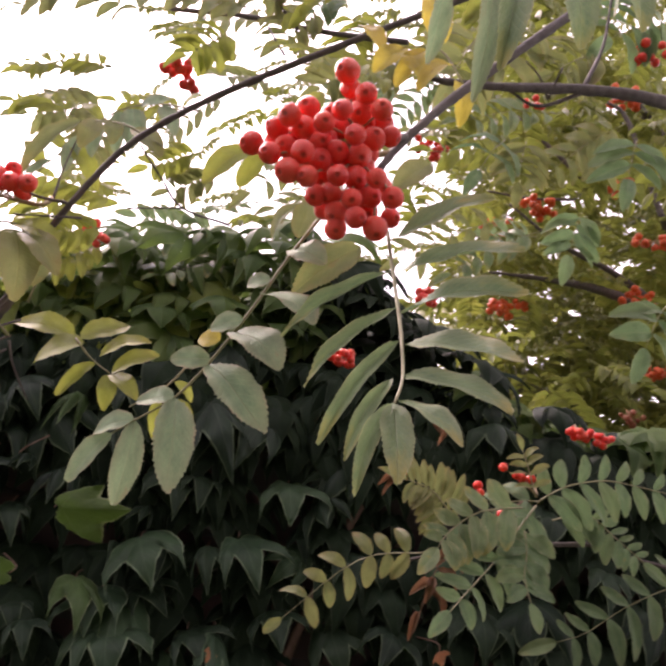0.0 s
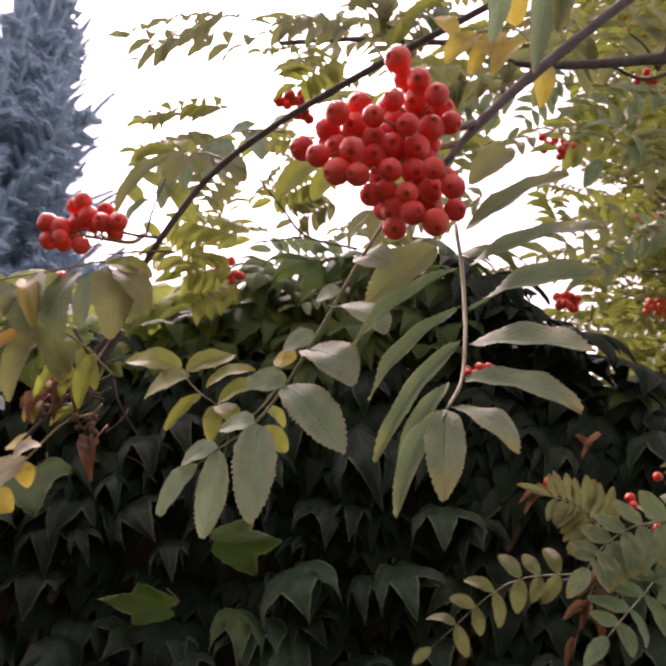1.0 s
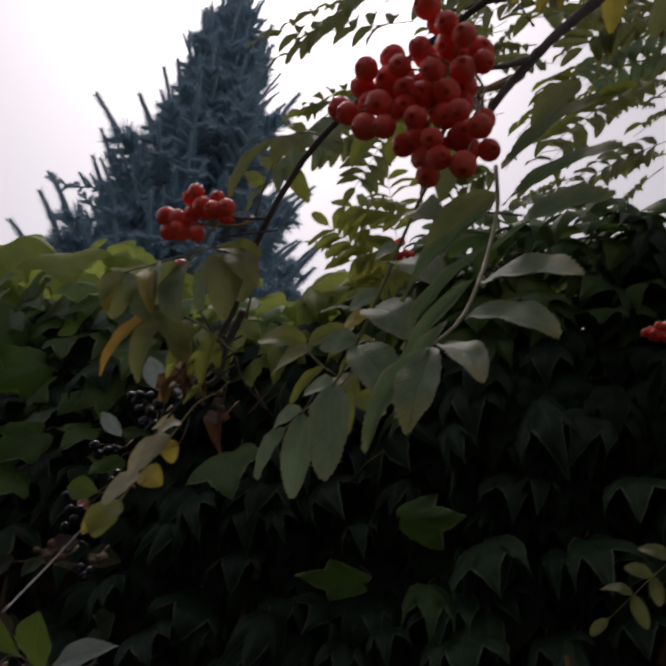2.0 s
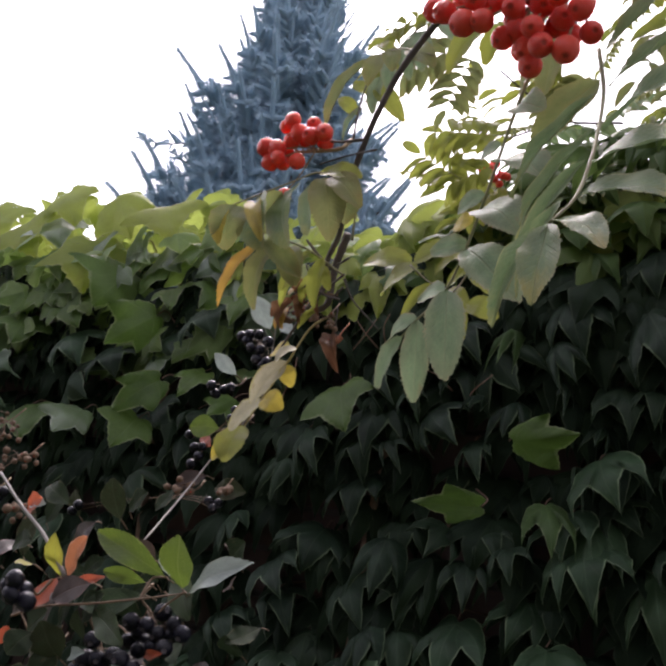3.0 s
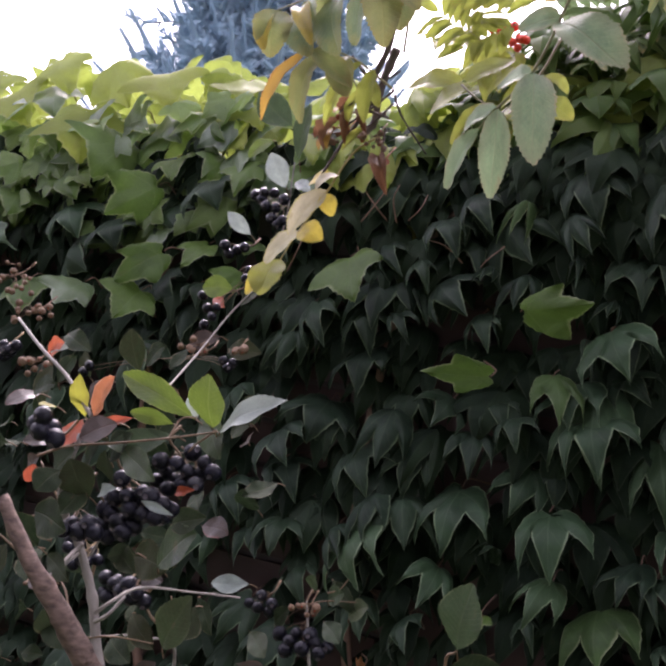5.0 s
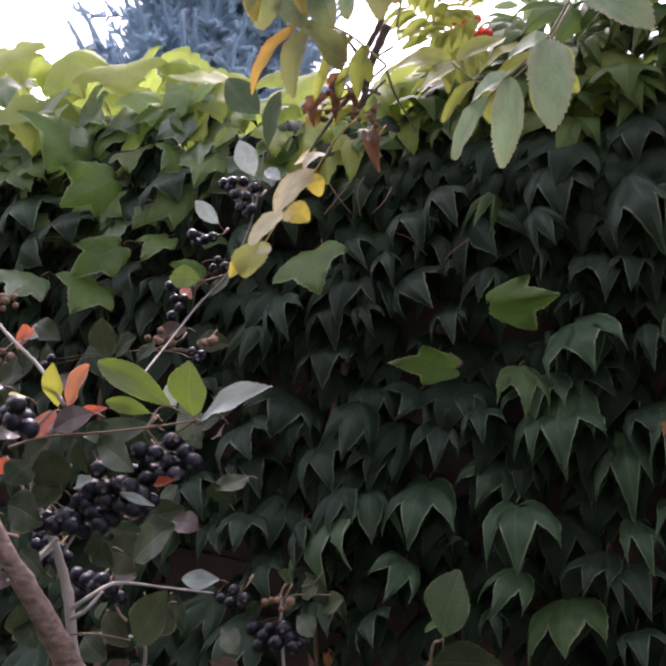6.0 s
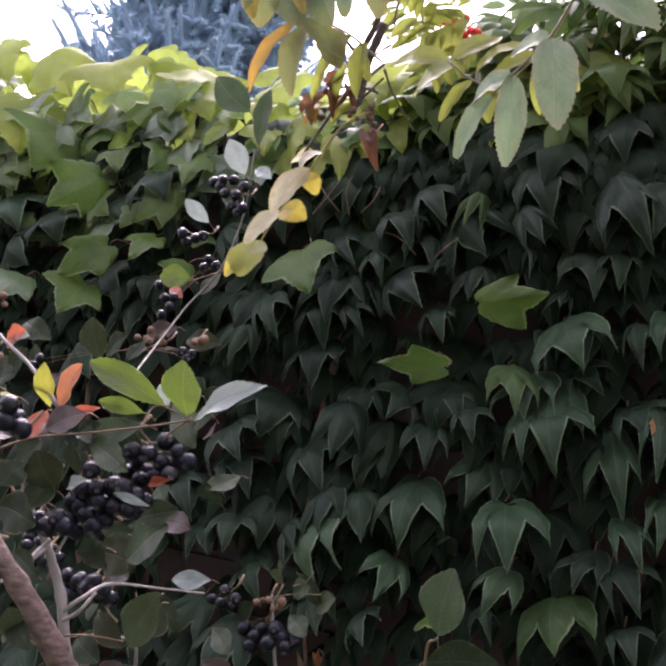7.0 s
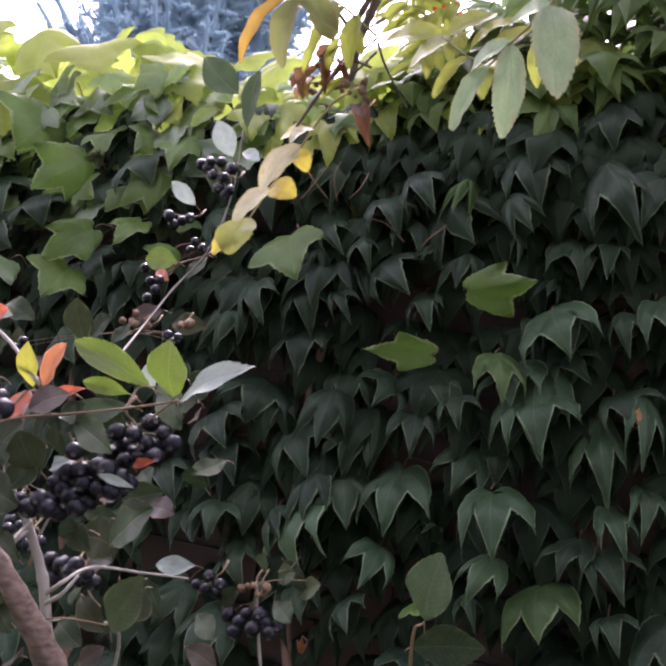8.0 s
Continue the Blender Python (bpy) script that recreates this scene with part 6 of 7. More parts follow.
aronia_leaf((-0.1625, 0.6600, 1.7171), (-0.1626, 0.6460, 1.7521), 0.0357, "aronia_lime")
aronia_leaf((-0.1834, 0.6680, 1.7208), (-0.2423, 0.6540, 1.7447), 0.0195, "aronia_lime")
aronia_leaf((-0.2011, 0.6680, 1.7152), (-0.2295, 0.6540, 1.7187), 0.0113, "aronia_lime")
aronia_leaf((-0.3606, 0.9380, 1.8603), (-0.3903, 0.9240, 1.8567), 0.0265, "aronia_lime")
aronia_leaf((-0.3890, 1.0080, 2.0554), (-0.4105, 0.9940, 2.0294), 0.0205, "aronia_lime")
aronia_leaf((-0.2640, 0.6480, 1.7100), (-0.2630, 0.6340, 1.7394), 0.0164, "aronia_yellow")
aronia_leaf((-0.2924, 0.6480, 1.7134), (-0.2963, 0.6340, 1.7131), 0.0126, "aronia_yellow")
aronia_leaf((-0.2558, 0.6480, 1.7098), (-0.2323, 0.6340, 1.7413), 0.0149, "aronia_orange")
aronia_leaf((-0.2657, 0.6480, 1.7077), (-0.2691, 0.6340, 1.6862), 0.0183, "aronia_red")
aronia_leaf((-0.2288, 0.6580, 1.7145), (-0.2481, 0.6440, 1.7067), 0.0078, "aronia_red")
aronia_leaf((-0.3318, 0.6680, 1.7489), (-0.3037, 0.6540, 1.7617), 0.0158, "aronia_red")
aronia_leaf((-0.2747, 0.6280, 1.6640), (-0.2769, 0.6140, 1.6689), 0.0121, "aronia_red")
aronia_leaf((-0.3987, 0.9580, 1.8507), (-0.3712, 0.9440, 1.8402), 0.0121, "aronia_red")
aronia_leaf((-0.1816, 0.6580, 1.6701), (-0.1571, 0.6440, 1.6765), 0.0062, "aronia_red")
aronia_leaf((-0.2284, 0.6430, 1.7099), (-0.2477, 0.6290, 1.6958), 0.0206, "aronia_purple")
aronia_leaf((-0.2281, 0.7080, 1.7283), (-0.2396, 0.6940, 1.7411), 0.0159, "aronia_purple")
aronia_leaf((-0.3663, 0.9380, 1.8073), (-0.3942, 0.9240, 1.7935), 0.0200, "aronia_purple")
aronia_leaf((-0.1932, 0.6580, 1.7075), (-0.2345, 0.6440, 1.6939), 0.0181, "aronia_mid")
aronia_leaf((-0.2268, 0.6480, 1.6923), (-0.1819, 0.6340, 1.6779), 0.0183, "aronia_mid")
aronia_leaf((-0.2228, 0.7080, 1.6080), (-0.1839, 0.6940, 1.6415), 0.0307, "aronia_mid")
aronia_leaf((-0.2635, 0.7880, 1.5265), (-0.2335, 0.7740, 1.5779), 0.0313, "aronia_mid")
aronia_leaf((-0.1861, 0.6780, 1.7272), (-0.1547, 0.6640, 1.6976), 0.0202, "aronia_mid")
aronia_leaf((-0.0046, 0.7580, 1.5966), (0.0046, 0.7440, 1.6440), 0.0319, "aronia_mid")
aronia_leaf((-0.0136, 0.7680, 1.5762), (0.0381, 0.7540, 1.5896), 0.0262, "aronia_green")
aronia_leaf((-0.2819, 0.9580, 1.5128), (-0.2517, 0.9440, 1.4975), 0.0222, "aronia_mid")
aronia_leaf((-0.2050, 0.9680, 1.5604), (-0.1826, 0.9540, 1.5744), 0.0197, "aronia_mid")
aronia_leaf((-0.1803, 0.9680, 1.5494), (-0.1551, 0.9540, 1.5682), 0.0212, "aronia_mid")
aronia_leaf((-0.2062, 0.9680, 1.5399), (-0.1795, 0.9540, 1.5278), 0.0198, "aronia_mid")
aronia_leaf((-0.2250, 0.9680, 1.5687), (-0.2160, 0.9540, 1.5840), 0.0156, "aronia_mid")
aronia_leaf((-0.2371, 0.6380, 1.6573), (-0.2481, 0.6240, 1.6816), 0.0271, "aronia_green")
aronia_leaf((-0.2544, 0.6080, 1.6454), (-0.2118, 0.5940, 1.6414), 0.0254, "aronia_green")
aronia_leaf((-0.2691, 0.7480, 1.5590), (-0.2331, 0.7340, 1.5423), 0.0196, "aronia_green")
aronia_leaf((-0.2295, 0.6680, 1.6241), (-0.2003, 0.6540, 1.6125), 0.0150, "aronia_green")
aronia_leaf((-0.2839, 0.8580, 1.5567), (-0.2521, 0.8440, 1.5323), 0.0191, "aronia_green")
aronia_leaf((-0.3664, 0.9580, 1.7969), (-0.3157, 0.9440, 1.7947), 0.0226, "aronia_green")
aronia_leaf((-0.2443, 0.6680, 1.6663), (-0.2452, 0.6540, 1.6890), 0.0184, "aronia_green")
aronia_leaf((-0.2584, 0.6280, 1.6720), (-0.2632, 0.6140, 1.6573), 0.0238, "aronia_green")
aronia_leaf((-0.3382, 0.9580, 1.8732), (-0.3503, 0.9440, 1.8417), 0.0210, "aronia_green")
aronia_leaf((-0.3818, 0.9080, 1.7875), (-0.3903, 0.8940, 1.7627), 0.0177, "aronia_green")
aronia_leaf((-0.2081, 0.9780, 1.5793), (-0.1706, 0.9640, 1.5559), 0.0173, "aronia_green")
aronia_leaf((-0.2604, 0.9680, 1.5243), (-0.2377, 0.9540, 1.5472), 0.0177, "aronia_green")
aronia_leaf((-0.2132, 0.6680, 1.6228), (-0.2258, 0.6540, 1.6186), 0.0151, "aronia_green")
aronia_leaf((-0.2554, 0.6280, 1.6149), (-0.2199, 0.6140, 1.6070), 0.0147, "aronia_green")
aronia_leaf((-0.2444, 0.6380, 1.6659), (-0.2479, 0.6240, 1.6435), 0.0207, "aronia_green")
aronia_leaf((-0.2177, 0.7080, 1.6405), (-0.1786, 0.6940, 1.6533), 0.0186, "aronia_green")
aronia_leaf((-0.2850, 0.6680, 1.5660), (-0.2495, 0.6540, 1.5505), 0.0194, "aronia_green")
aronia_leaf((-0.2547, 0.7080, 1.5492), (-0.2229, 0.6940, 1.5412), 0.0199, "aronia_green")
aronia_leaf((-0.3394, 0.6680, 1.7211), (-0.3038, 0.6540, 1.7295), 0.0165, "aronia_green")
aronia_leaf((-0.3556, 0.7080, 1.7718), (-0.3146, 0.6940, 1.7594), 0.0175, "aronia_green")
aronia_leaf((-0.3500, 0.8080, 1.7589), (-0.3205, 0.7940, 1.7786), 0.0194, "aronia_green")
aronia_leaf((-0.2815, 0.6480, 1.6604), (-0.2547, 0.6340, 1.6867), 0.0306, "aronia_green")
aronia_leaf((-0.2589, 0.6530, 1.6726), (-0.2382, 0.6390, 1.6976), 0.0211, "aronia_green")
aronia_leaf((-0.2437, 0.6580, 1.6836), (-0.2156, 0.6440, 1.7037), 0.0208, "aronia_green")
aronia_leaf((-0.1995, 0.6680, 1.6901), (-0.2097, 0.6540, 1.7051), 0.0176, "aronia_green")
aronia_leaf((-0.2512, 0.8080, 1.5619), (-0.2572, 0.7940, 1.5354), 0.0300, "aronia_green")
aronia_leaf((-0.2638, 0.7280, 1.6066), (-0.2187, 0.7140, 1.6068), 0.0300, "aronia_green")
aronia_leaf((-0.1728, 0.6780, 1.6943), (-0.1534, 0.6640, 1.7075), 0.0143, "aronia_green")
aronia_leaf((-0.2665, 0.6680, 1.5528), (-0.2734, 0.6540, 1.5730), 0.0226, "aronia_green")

# Aronia bush: berries
hub = cluster(aronia, (-0.2037, 0.6700, 1.7041), 0.0008, "aronia_stalk", (-0.1884, 0.6720, 1.6851))
black_berry(hub, (-0.1790, 0.6656, 1.6985), 0.0061)
black_berry(hub, (-0.1836, 0.6561, 1.6897), 0.0060)
black_berry(hub, (-0.1958, 0.6544, 1.6896), 0.0061)
black_berry(hub, (-0.1745, 0.6578, 1.6855), 0.0060)
black_berry(hub, (-0.1920, 0.6687, 1.6765), 0.0062)
black_berry(hub, (-0.1715, 0.6695, 1.6843), 0.0061)
black_berry(hub, (-0.1584, 0.6634, 1.6880), 0.0059)
black_berry(hub, (-0.2067, 0.6681, 1.6743), 0.0063)
black_berry(hub, (-0.1987, 0.6669, 1.6817), 0.0062)
black_berry(hub, (-0.1775, 0.6576, 1.6762), 0.0060)
black_berry(hub, (-0.1626, 0.6518, 1.6784), 0.0059)
black_berry(hub, (-0.1664, 0.6631, 1.6932), 0.0060)
black_berry(hub, (-0.1908, 0.6612, 1.6715), 0.0061)
hub = cluster(aronia, (-0.2382, 0.6600, 1.6844), 0.0008, "aronia_stalk", (-0.2178, 0.6620, 1.6542))
black_berry(hub, (-0.1999, 0.6472, 1.6667), 0.0063)
black_berry(hub, (-0.2181, 0.6445, 1.6736), 0.0064)
black_berry(hub, (-0.2233, 0.6481, 1.6603), 0.0065)
black_berry(hub, (-0.2320, 0.6494, 1.6505), 0.0066)
black_berry(hub, (-0.2071, 0.6454, 1.6546), 0.0064)
black_berry(hub, (-0.2155, 0.6458, 1.6442), 0.0065)
black_berry(hub, (-0.2318, 0.6492, 1.6394), 0.0066)
black_berry(hub, (-0.2103, 0.6572, 1.6475), 0.0065)
black_berry(hub, (-0.1964, 0.6517, 1.6582), 0.0064)
black_berry(hub, (-0.1806, 0.6457, 1.6627), 0.0062)
black_berry(hub, (-0.1957, 0.6456, 1.6530), 0.0063)
black_berry(hub, (-0.2249, 0.6491, 1.6481), 0.0065)
black_berry(hub, (-0.2103, 0.6441, 1.6629), 0.0064)
black_berry(hub, (-0.1907, 0.6440, 1.6660), 0.0062)
black_berry(hub, (-0.2057, 0.6503, 1.6430), 0.0064)
black_berry(hub, (-0.2067, 0.6417, 1.6391), 0.0064)
black_berry(hub, (-0.2254, 0.6497, 1.6327), 0.0066)
black_berry(hub, (-0.1870, 0.6472, 1.6530), 0.0063)
black_berry(hub, (-0.1856, 0.6542, 1.6544), 0.0063)
black_berry(hub, (-0.2092, 0.6549, 1.6589), 0.0065)
black_berry(hub, (-0.2321, 0.6538, 1.6552), 0.0066)
black_berry(hub, (-0.1798, 0.6538, 1.6595), 0.0063)
hub = cluster(aronia, (-0.2454, 0.6400, 1.6630), 0.0008, "aronia_stalk", (-0.2521, 0.6420, 1.6365))
black_berry(hub, (-0.2246, 0.6275, 1.6424), 0.0064)
black_berry(hub, (-0.2437, 0.6334, 1.6379), 0.0065)
black_berry(hub, (-0.2531, 0.6268, 1.6365), 0.0066)
black_berry(hub, (-0.2667, 0.6315, 1.6332), 0.0067)
black_berry(hub, (-0.2308, 0.6265, 1.6355), 0.0064)
black_berry(hub, (-0.2196, 0.6289, 1.6374), 0.0063)
black_berry(hub, (-0.2400, 0.6212, 1.6355), 0.0064)
hub = cluster(aronia, (-0.2625, 0.6300, 1.6967), 0.0008, "aronia_stalk", (-0.2634, 0.6120, 1.7022))
black_berry(hub, (-0.2503, 0.5949, 1.7079), 0.0068)
black_berry(hub, (-0.2545, 0.6094, 1.7005), 0.0070)
black_berry(hub, (-0.2504, 0.5946, 1.6980), 0.0068)
black_berry(hub, (-0.2451, 0.6038, 1.6945), 0.0068)
black_berry(hub, (-0.2635, 0.6030, 1.7016), 0.0070)
hub = cluster(aronia, (-0.3062, 0.9400, 1.9529), 0.0008, "aronia_stalk", (-0.3323, 0.9420, 1.9591))
black_berry(hub, (-0.3490, 0.9345, 1.9642), 0.0060)
black_berry(hub, (-0.3360, 0.9295, 1.9655), 0.0059)
black_berry(hub, (-0.3246, 0.9319, 1.9661), 0.0059)
black_berry(hub, (-0.3043, 0.9213, 1.9560), 0.0058)
black_berry(hub, (-0.3257, 0.9215, 1.9488), 0.0058)
black_berry(hub, (-0.3143, 0.9240, 1.9476), 0.0058)
black_berry(hub, (-0.3167, 0.9230, 1.9359), 0.0058)
black_berry(hub, (-0.3032, 0.9220, 1.9337), 0.0057)
black_berry(hub, (-0.3077, 0.9226, 1.9292), 0.0058)
black_berry(hub, (-0.3382, 0.9311, 1.9586), 0.0059)
hub = cluster(aronia, (-0.3449, 0.9400, 1.9101), 0.0008, "aronia_stalk", (-0.3713, 0.9420, 1.9089))
black_berry(hub, (-0.3707, 0.9238, 1.9046), 0.0059)
black_berry(hub, (-0.3642, 0.9390, 1.9035), 0.0060)
black_berry(hub, (-0.3517, 0.9336, 1.9053), 0.0059)
black_berry(hub, (-0.3685, 0.9308, 1.8973), 0.0060)
hub = cluster(aronia, (-0.3271, 0.9400, 1.8697), 0.0008, "aronia_stalk", (-0.3733, 0.9420, 1.8547))
black_berry(hub, (-0.3412, 0.9341, 1.8811), 0.0054)
black_berry(hub, (-0.3252, 0.9253, 1.8730), 0.0053)
black_berry(hub, (-0.3475, 0.9385, 1.8727), 0.0054)
black_berry(hub, (-0.3981, 0.9368, 1.8498), 0.0056)
black_berry(hub, (-0.3868, 0.9345, 1.8362), 0.0055)
black_berry(hub, (-0.3753, 0.9296, 1.8269), 0.0055)
black_berry(hub, (-0.3891, 0.9368, 1.8181), 0.0055)
black_berry(hub, (-0.3756, 0.9349, 1.8380), 0.0055)
hub = cluster(aronia, (-0.3687, 0.9300, 1.7922), 0.0008, "aronia_stalk", (-0.4204, 0.9320, 1.7721))
black_berry(hub, (-0.3464, 0.9232, 1.7808), 0.0057)
black_berry(hub, (-0.3381, 0.9283, 1.7796), 0.0057)
black_berry(hub, (-0.3396, 0.9227, 1.7739), 0.0057)
black_berry(hub, (-0.5222, 0.9173, 1.7552), 0.0064)
black_berry(hub, (-0.5328, 0.9211, 1.7475), 0.0065)
hub = cluster(aronia, (-0.2620, 0.9600, 1.5581), 0.0008, "aronia_stalk", (-0.2754, 0.9620, 1.5452))
black_berry(hub, (-0.2668, 0.9439, 1.5547), 0.0061)
black_berry(hub, (-0.2538, 0.9438, 1.5492), 0.0061)
black_berry(hub, (-0.2750, 0.9545, 1.5395), 0.0062)
black_berry(hub, (-0.2858, 0.9557, 1.5413), 0.0063)
black_berry(hub, (-0.2652, 0.9594, 1.5368), 0.0062)
hub = cluster(aronia, (-0.2238, 0.9600, 1.5575), 0.0008, "aronia_stalk", (-0.2226, 0.9620, 1.5198))
black_berry(hub, (-0.2465, 0.9570, 1.5207), 0.0075)
black_berry(hub, (-0.2308, 0.9509, 1.5170), 0.0074)
black_berry(hub, (-0.2122, 0.9418, 1.5166), 0.0073)
black_berry(hub, (-0.2037, 0.9498, 1.5231), 0.0073)
black_berry(hub, (-0.1938, 0.9586, 1.5200), 0.0073)
black_berry(hub, (-0.2277, 0.9558, 1.5249), 0.0074)
black_berry(hub, (-0.2093, 0.9497, 1.5298), 0.0073)
black_berry(hub, (-0.2331, 0.9491, 1.5088), 0.0074)
black_berry(hub, (-0.1954, 0.9444, 1.5160), 0.0072)
hub = cluster(aronia, (-0.2694, 0.7500, 1.5911), 0.0008, "aronia_stalk", (-0.2681, 0.7420, 1.5779))
black_berry(hub, (-0.2597, 0.7235, 1.5858), 0.0061)
black_berry(hub, (-0.2475, 0.7215, 1.5823), 0.0061)
black_berry(hub, (-0.2523, 0.7378, 1.5733), 0.0062)
black_berry(hub, (-0.2623, 0.7328, 1.5734), 0.0062)
black_berry(hub, (-0.2639, 0.7229, 1.5804), 0.0062)

# Aronia bush: stems
branch(aronia, [(-0.1447, 0.7400, 1.2914), (-0.1740, 0.6600, 1.4839), (-0.1745, 0.6000, 1.5599), (-0.1820, 0.5700, 1.6002), (-0.1986, 0.5500, 1.6340), (-0.2141, 0.5400, 1.6624)], 0.0104, 0.0033, "aronia_bark")
branch(aronia, [(-0.1859, 0.6600, 1.4934), (-0.2208, 0.6600, 1.5457), (-0.2335, 0.6550, 1.5894), (-0.2487, 0.6500, 1.6208), (-0.2652, 0.6400, 1.6543), (-0.2572, 0.6400, 1.6981)], 0.0041, 0.0020, "aronia_grey")
branch(aronia, [(-0.2309, 0.6550, 1.5776), (-0.2206, 0.6600, 1.5887), (-0.2277, 0.7000, 1.5930), (-0.2525, 0.8000, 1.5746), (-0.2649, 0.9000, 1.5570)], 0.0015, 0.0009, "aronia_grey")
branch(aronia, [(-0.2512, 0.6400, 1.7117), (-0.2855, 0.6450, 1.7362), (-0.3221, 0.6500, 1.7548), (-0.3621, 0.6600, 1.7757)], 0.0015, 0.0011, "aronia_grey")
branch(aronia, [(-0.2273, 0.6550, 1.5743), (-0.2130, 0.6500, 1.5834), (-0.2097, 0.6600, 1.5950)], 0.0015, 0.0010, "aronia_grey")
branch(aronia, [(-0.2316, 0.6550, 1.5625), (-0.2123, 0.6600, 1.5673), (-0.2093, 0.7000, 1.5576)], 0.0007, 0.0005, "aronia_stalk")
branch(aronia, [(-0.2380, 0.6500, 1.6166), (-0.2319, 0.6500, 1.6288), (-0.2268, 0.6550, 1.6350)], 0.0010, 0.0007, "aronia_grey")
branch(aronia, [(-0.2365, 0.6200, 1.6110), (-0.2441, 0.6400, 1.6189), (-0.2409, 0.6450, 1.6247)], 0.0014, 0.0012, "aronia_grey")
branch(aronia, [(-0.2722, 0.8000, 1.5672), (-0.2644, 0.8000, 1.5499), (-0.2507, 0.7800, 1.5324)], 0.0006, 0.0006, "aronia_stalk")
branch(aronia, [(-0.2407, 0.9600, 1.5459), (-0.2059, 0.9600, 1.5611), (-0.1709, 0.9600, 1.5682)], 0.0007, 0.0005, "aronia_stalk")
branch(aronia, [(-0.2027, 0.9600, 1.5698), (-0.1901, 0.9600, 1.5763), (-0.1829, 0.9600, 1.5878)], 0.0007, 0.0005, "aronia_stalk")
branch(aronia, [(-0.1559, 0.6550, 1.7162), (-0.1732, 0.6600, 1.7046), (-0.1786, 0.6600, 1.6983)], 0.0008, 0.0006, "aronia_stalk")
branch(aronia, [(-0.1897, 0.6500, 1.7046), (-0.1895, 0.6600, 1.7194), (-0.1767, 0.6600, 1.7224)], 0.0008, 0.0006, "aronia_stalk")
branch(aronia, [(-0.2472, 0.6500, 1.6177), (-0.2392, 0.6200, 1.6079), (-0.2361, 0.6000, 1.6026)], 0.0012, 0.0008, "aronia_grey")
branch(aronia, [(-0.2838, 0.6300, 1.6783), (-0.2615, 0.6350, 1.6887), (-0.2248, 0.6400, 1.6966), (-0.1867, 0.6500, 1.7064), (-0.1542, 0.6550, 1.7156)], 0.0010, 0.0006, "aronia_stalk")
branch(aronia, [(-0.2796, 0.7500, 1.7368), (-0.3485, 0.8800, 1.7818), (-0.3549, 0.9300, 1.8294), (-0.3279, 0.9400, 1.8742), (-0.3106, 0.9400, 1.9344), (-0.2982, 0.9200, 1.9964)], 0.0010, 0.0007, "aronia_grey")
branch(aronia, [(-0.4202, 1.0000, 1.2683), (-0.3260, 0.9000, 1.4803), (-0.3290, 0.8500, 1.5109), (-0.2982, 0.7500, 1.5338)], 0.0021, 0.0008, "aronia_grey")
branch(aronia, [(-0.0174, 0.8500, 1.4253), (-0.0111, 0.7600, 1.5755), (-0.0025, 0.7500, 1.5983)], 0.0016, 0.0007, "aronia_stalk")
branch(aronia, [(-0.1828, 1.0500, 1.2206), (-0.2107, 0.9700, 1.4783), (-0.2238, 0.9600, 1.5575)], 0.0023, 0.0010, "aronia_grey")

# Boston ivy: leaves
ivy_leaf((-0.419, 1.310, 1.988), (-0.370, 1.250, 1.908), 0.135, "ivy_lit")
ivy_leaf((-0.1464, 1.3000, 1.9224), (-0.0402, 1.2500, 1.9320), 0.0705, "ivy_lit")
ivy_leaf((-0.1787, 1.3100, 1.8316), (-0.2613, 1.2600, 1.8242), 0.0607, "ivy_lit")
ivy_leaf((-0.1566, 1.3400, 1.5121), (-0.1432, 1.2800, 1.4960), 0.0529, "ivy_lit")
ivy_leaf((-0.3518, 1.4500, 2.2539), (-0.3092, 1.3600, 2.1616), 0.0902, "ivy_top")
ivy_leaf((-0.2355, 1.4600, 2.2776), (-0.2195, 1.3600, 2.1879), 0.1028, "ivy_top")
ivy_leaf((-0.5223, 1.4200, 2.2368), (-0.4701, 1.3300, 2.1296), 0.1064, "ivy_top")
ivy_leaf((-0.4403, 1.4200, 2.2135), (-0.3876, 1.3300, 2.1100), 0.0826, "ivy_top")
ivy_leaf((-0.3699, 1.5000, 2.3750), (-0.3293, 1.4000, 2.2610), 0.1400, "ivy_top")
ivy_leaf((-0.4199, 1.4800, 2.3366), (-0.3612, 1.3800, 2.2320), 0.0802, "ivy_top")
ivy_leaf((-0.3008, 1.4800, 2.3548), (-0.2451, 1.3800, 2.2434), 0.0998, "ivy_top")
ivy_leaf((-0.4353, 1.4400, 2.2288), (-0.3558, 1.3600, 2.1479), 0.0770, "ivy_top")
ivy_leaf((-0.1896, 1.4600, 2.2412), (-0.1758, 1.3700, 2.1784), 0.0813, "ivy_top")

# Boston ivy: stalks below the crest
branch(ivy, [(-0.4384, 1.3600, 2.0540), (-0.4108, 1.3400, 2.0724), (-0.3861, 1.3300, 2.0999)], 0.0012, 0.0008, "ivy_petiole")
branch(ivy, [(-0.3920, 1.3600, 2.0588), (-0.4081, 1.3400, 2.0779), (-0.4300, 1.3400, 2.1026)], 0.0012, 0.0009, "ivy_petiole")
branch(ivy, [(-0.3758, 1.3600, 2.0559), (-0.3775, 1.3400, 2.0866), (-0.3662, 1.3300, 2.1069)], 0.0012, 0.0008, "ivy_petiole")
branch(ivy, [(-0.3344, 1.3800, 2.1210), (-0.3388, 1.3600, 2.0805), (-0.3567, 1.3600, 2.0599)], 0.0012, 0.0008, "ivy_petiole")
branch(ivy, [(-0.5570, 1.3600, 1.9690), (-0.5295, 1.3400, 2.0070), (-0.5268, 1.3400, 2.0348)], 0.0013, 0.0009, "ivy_petiole")
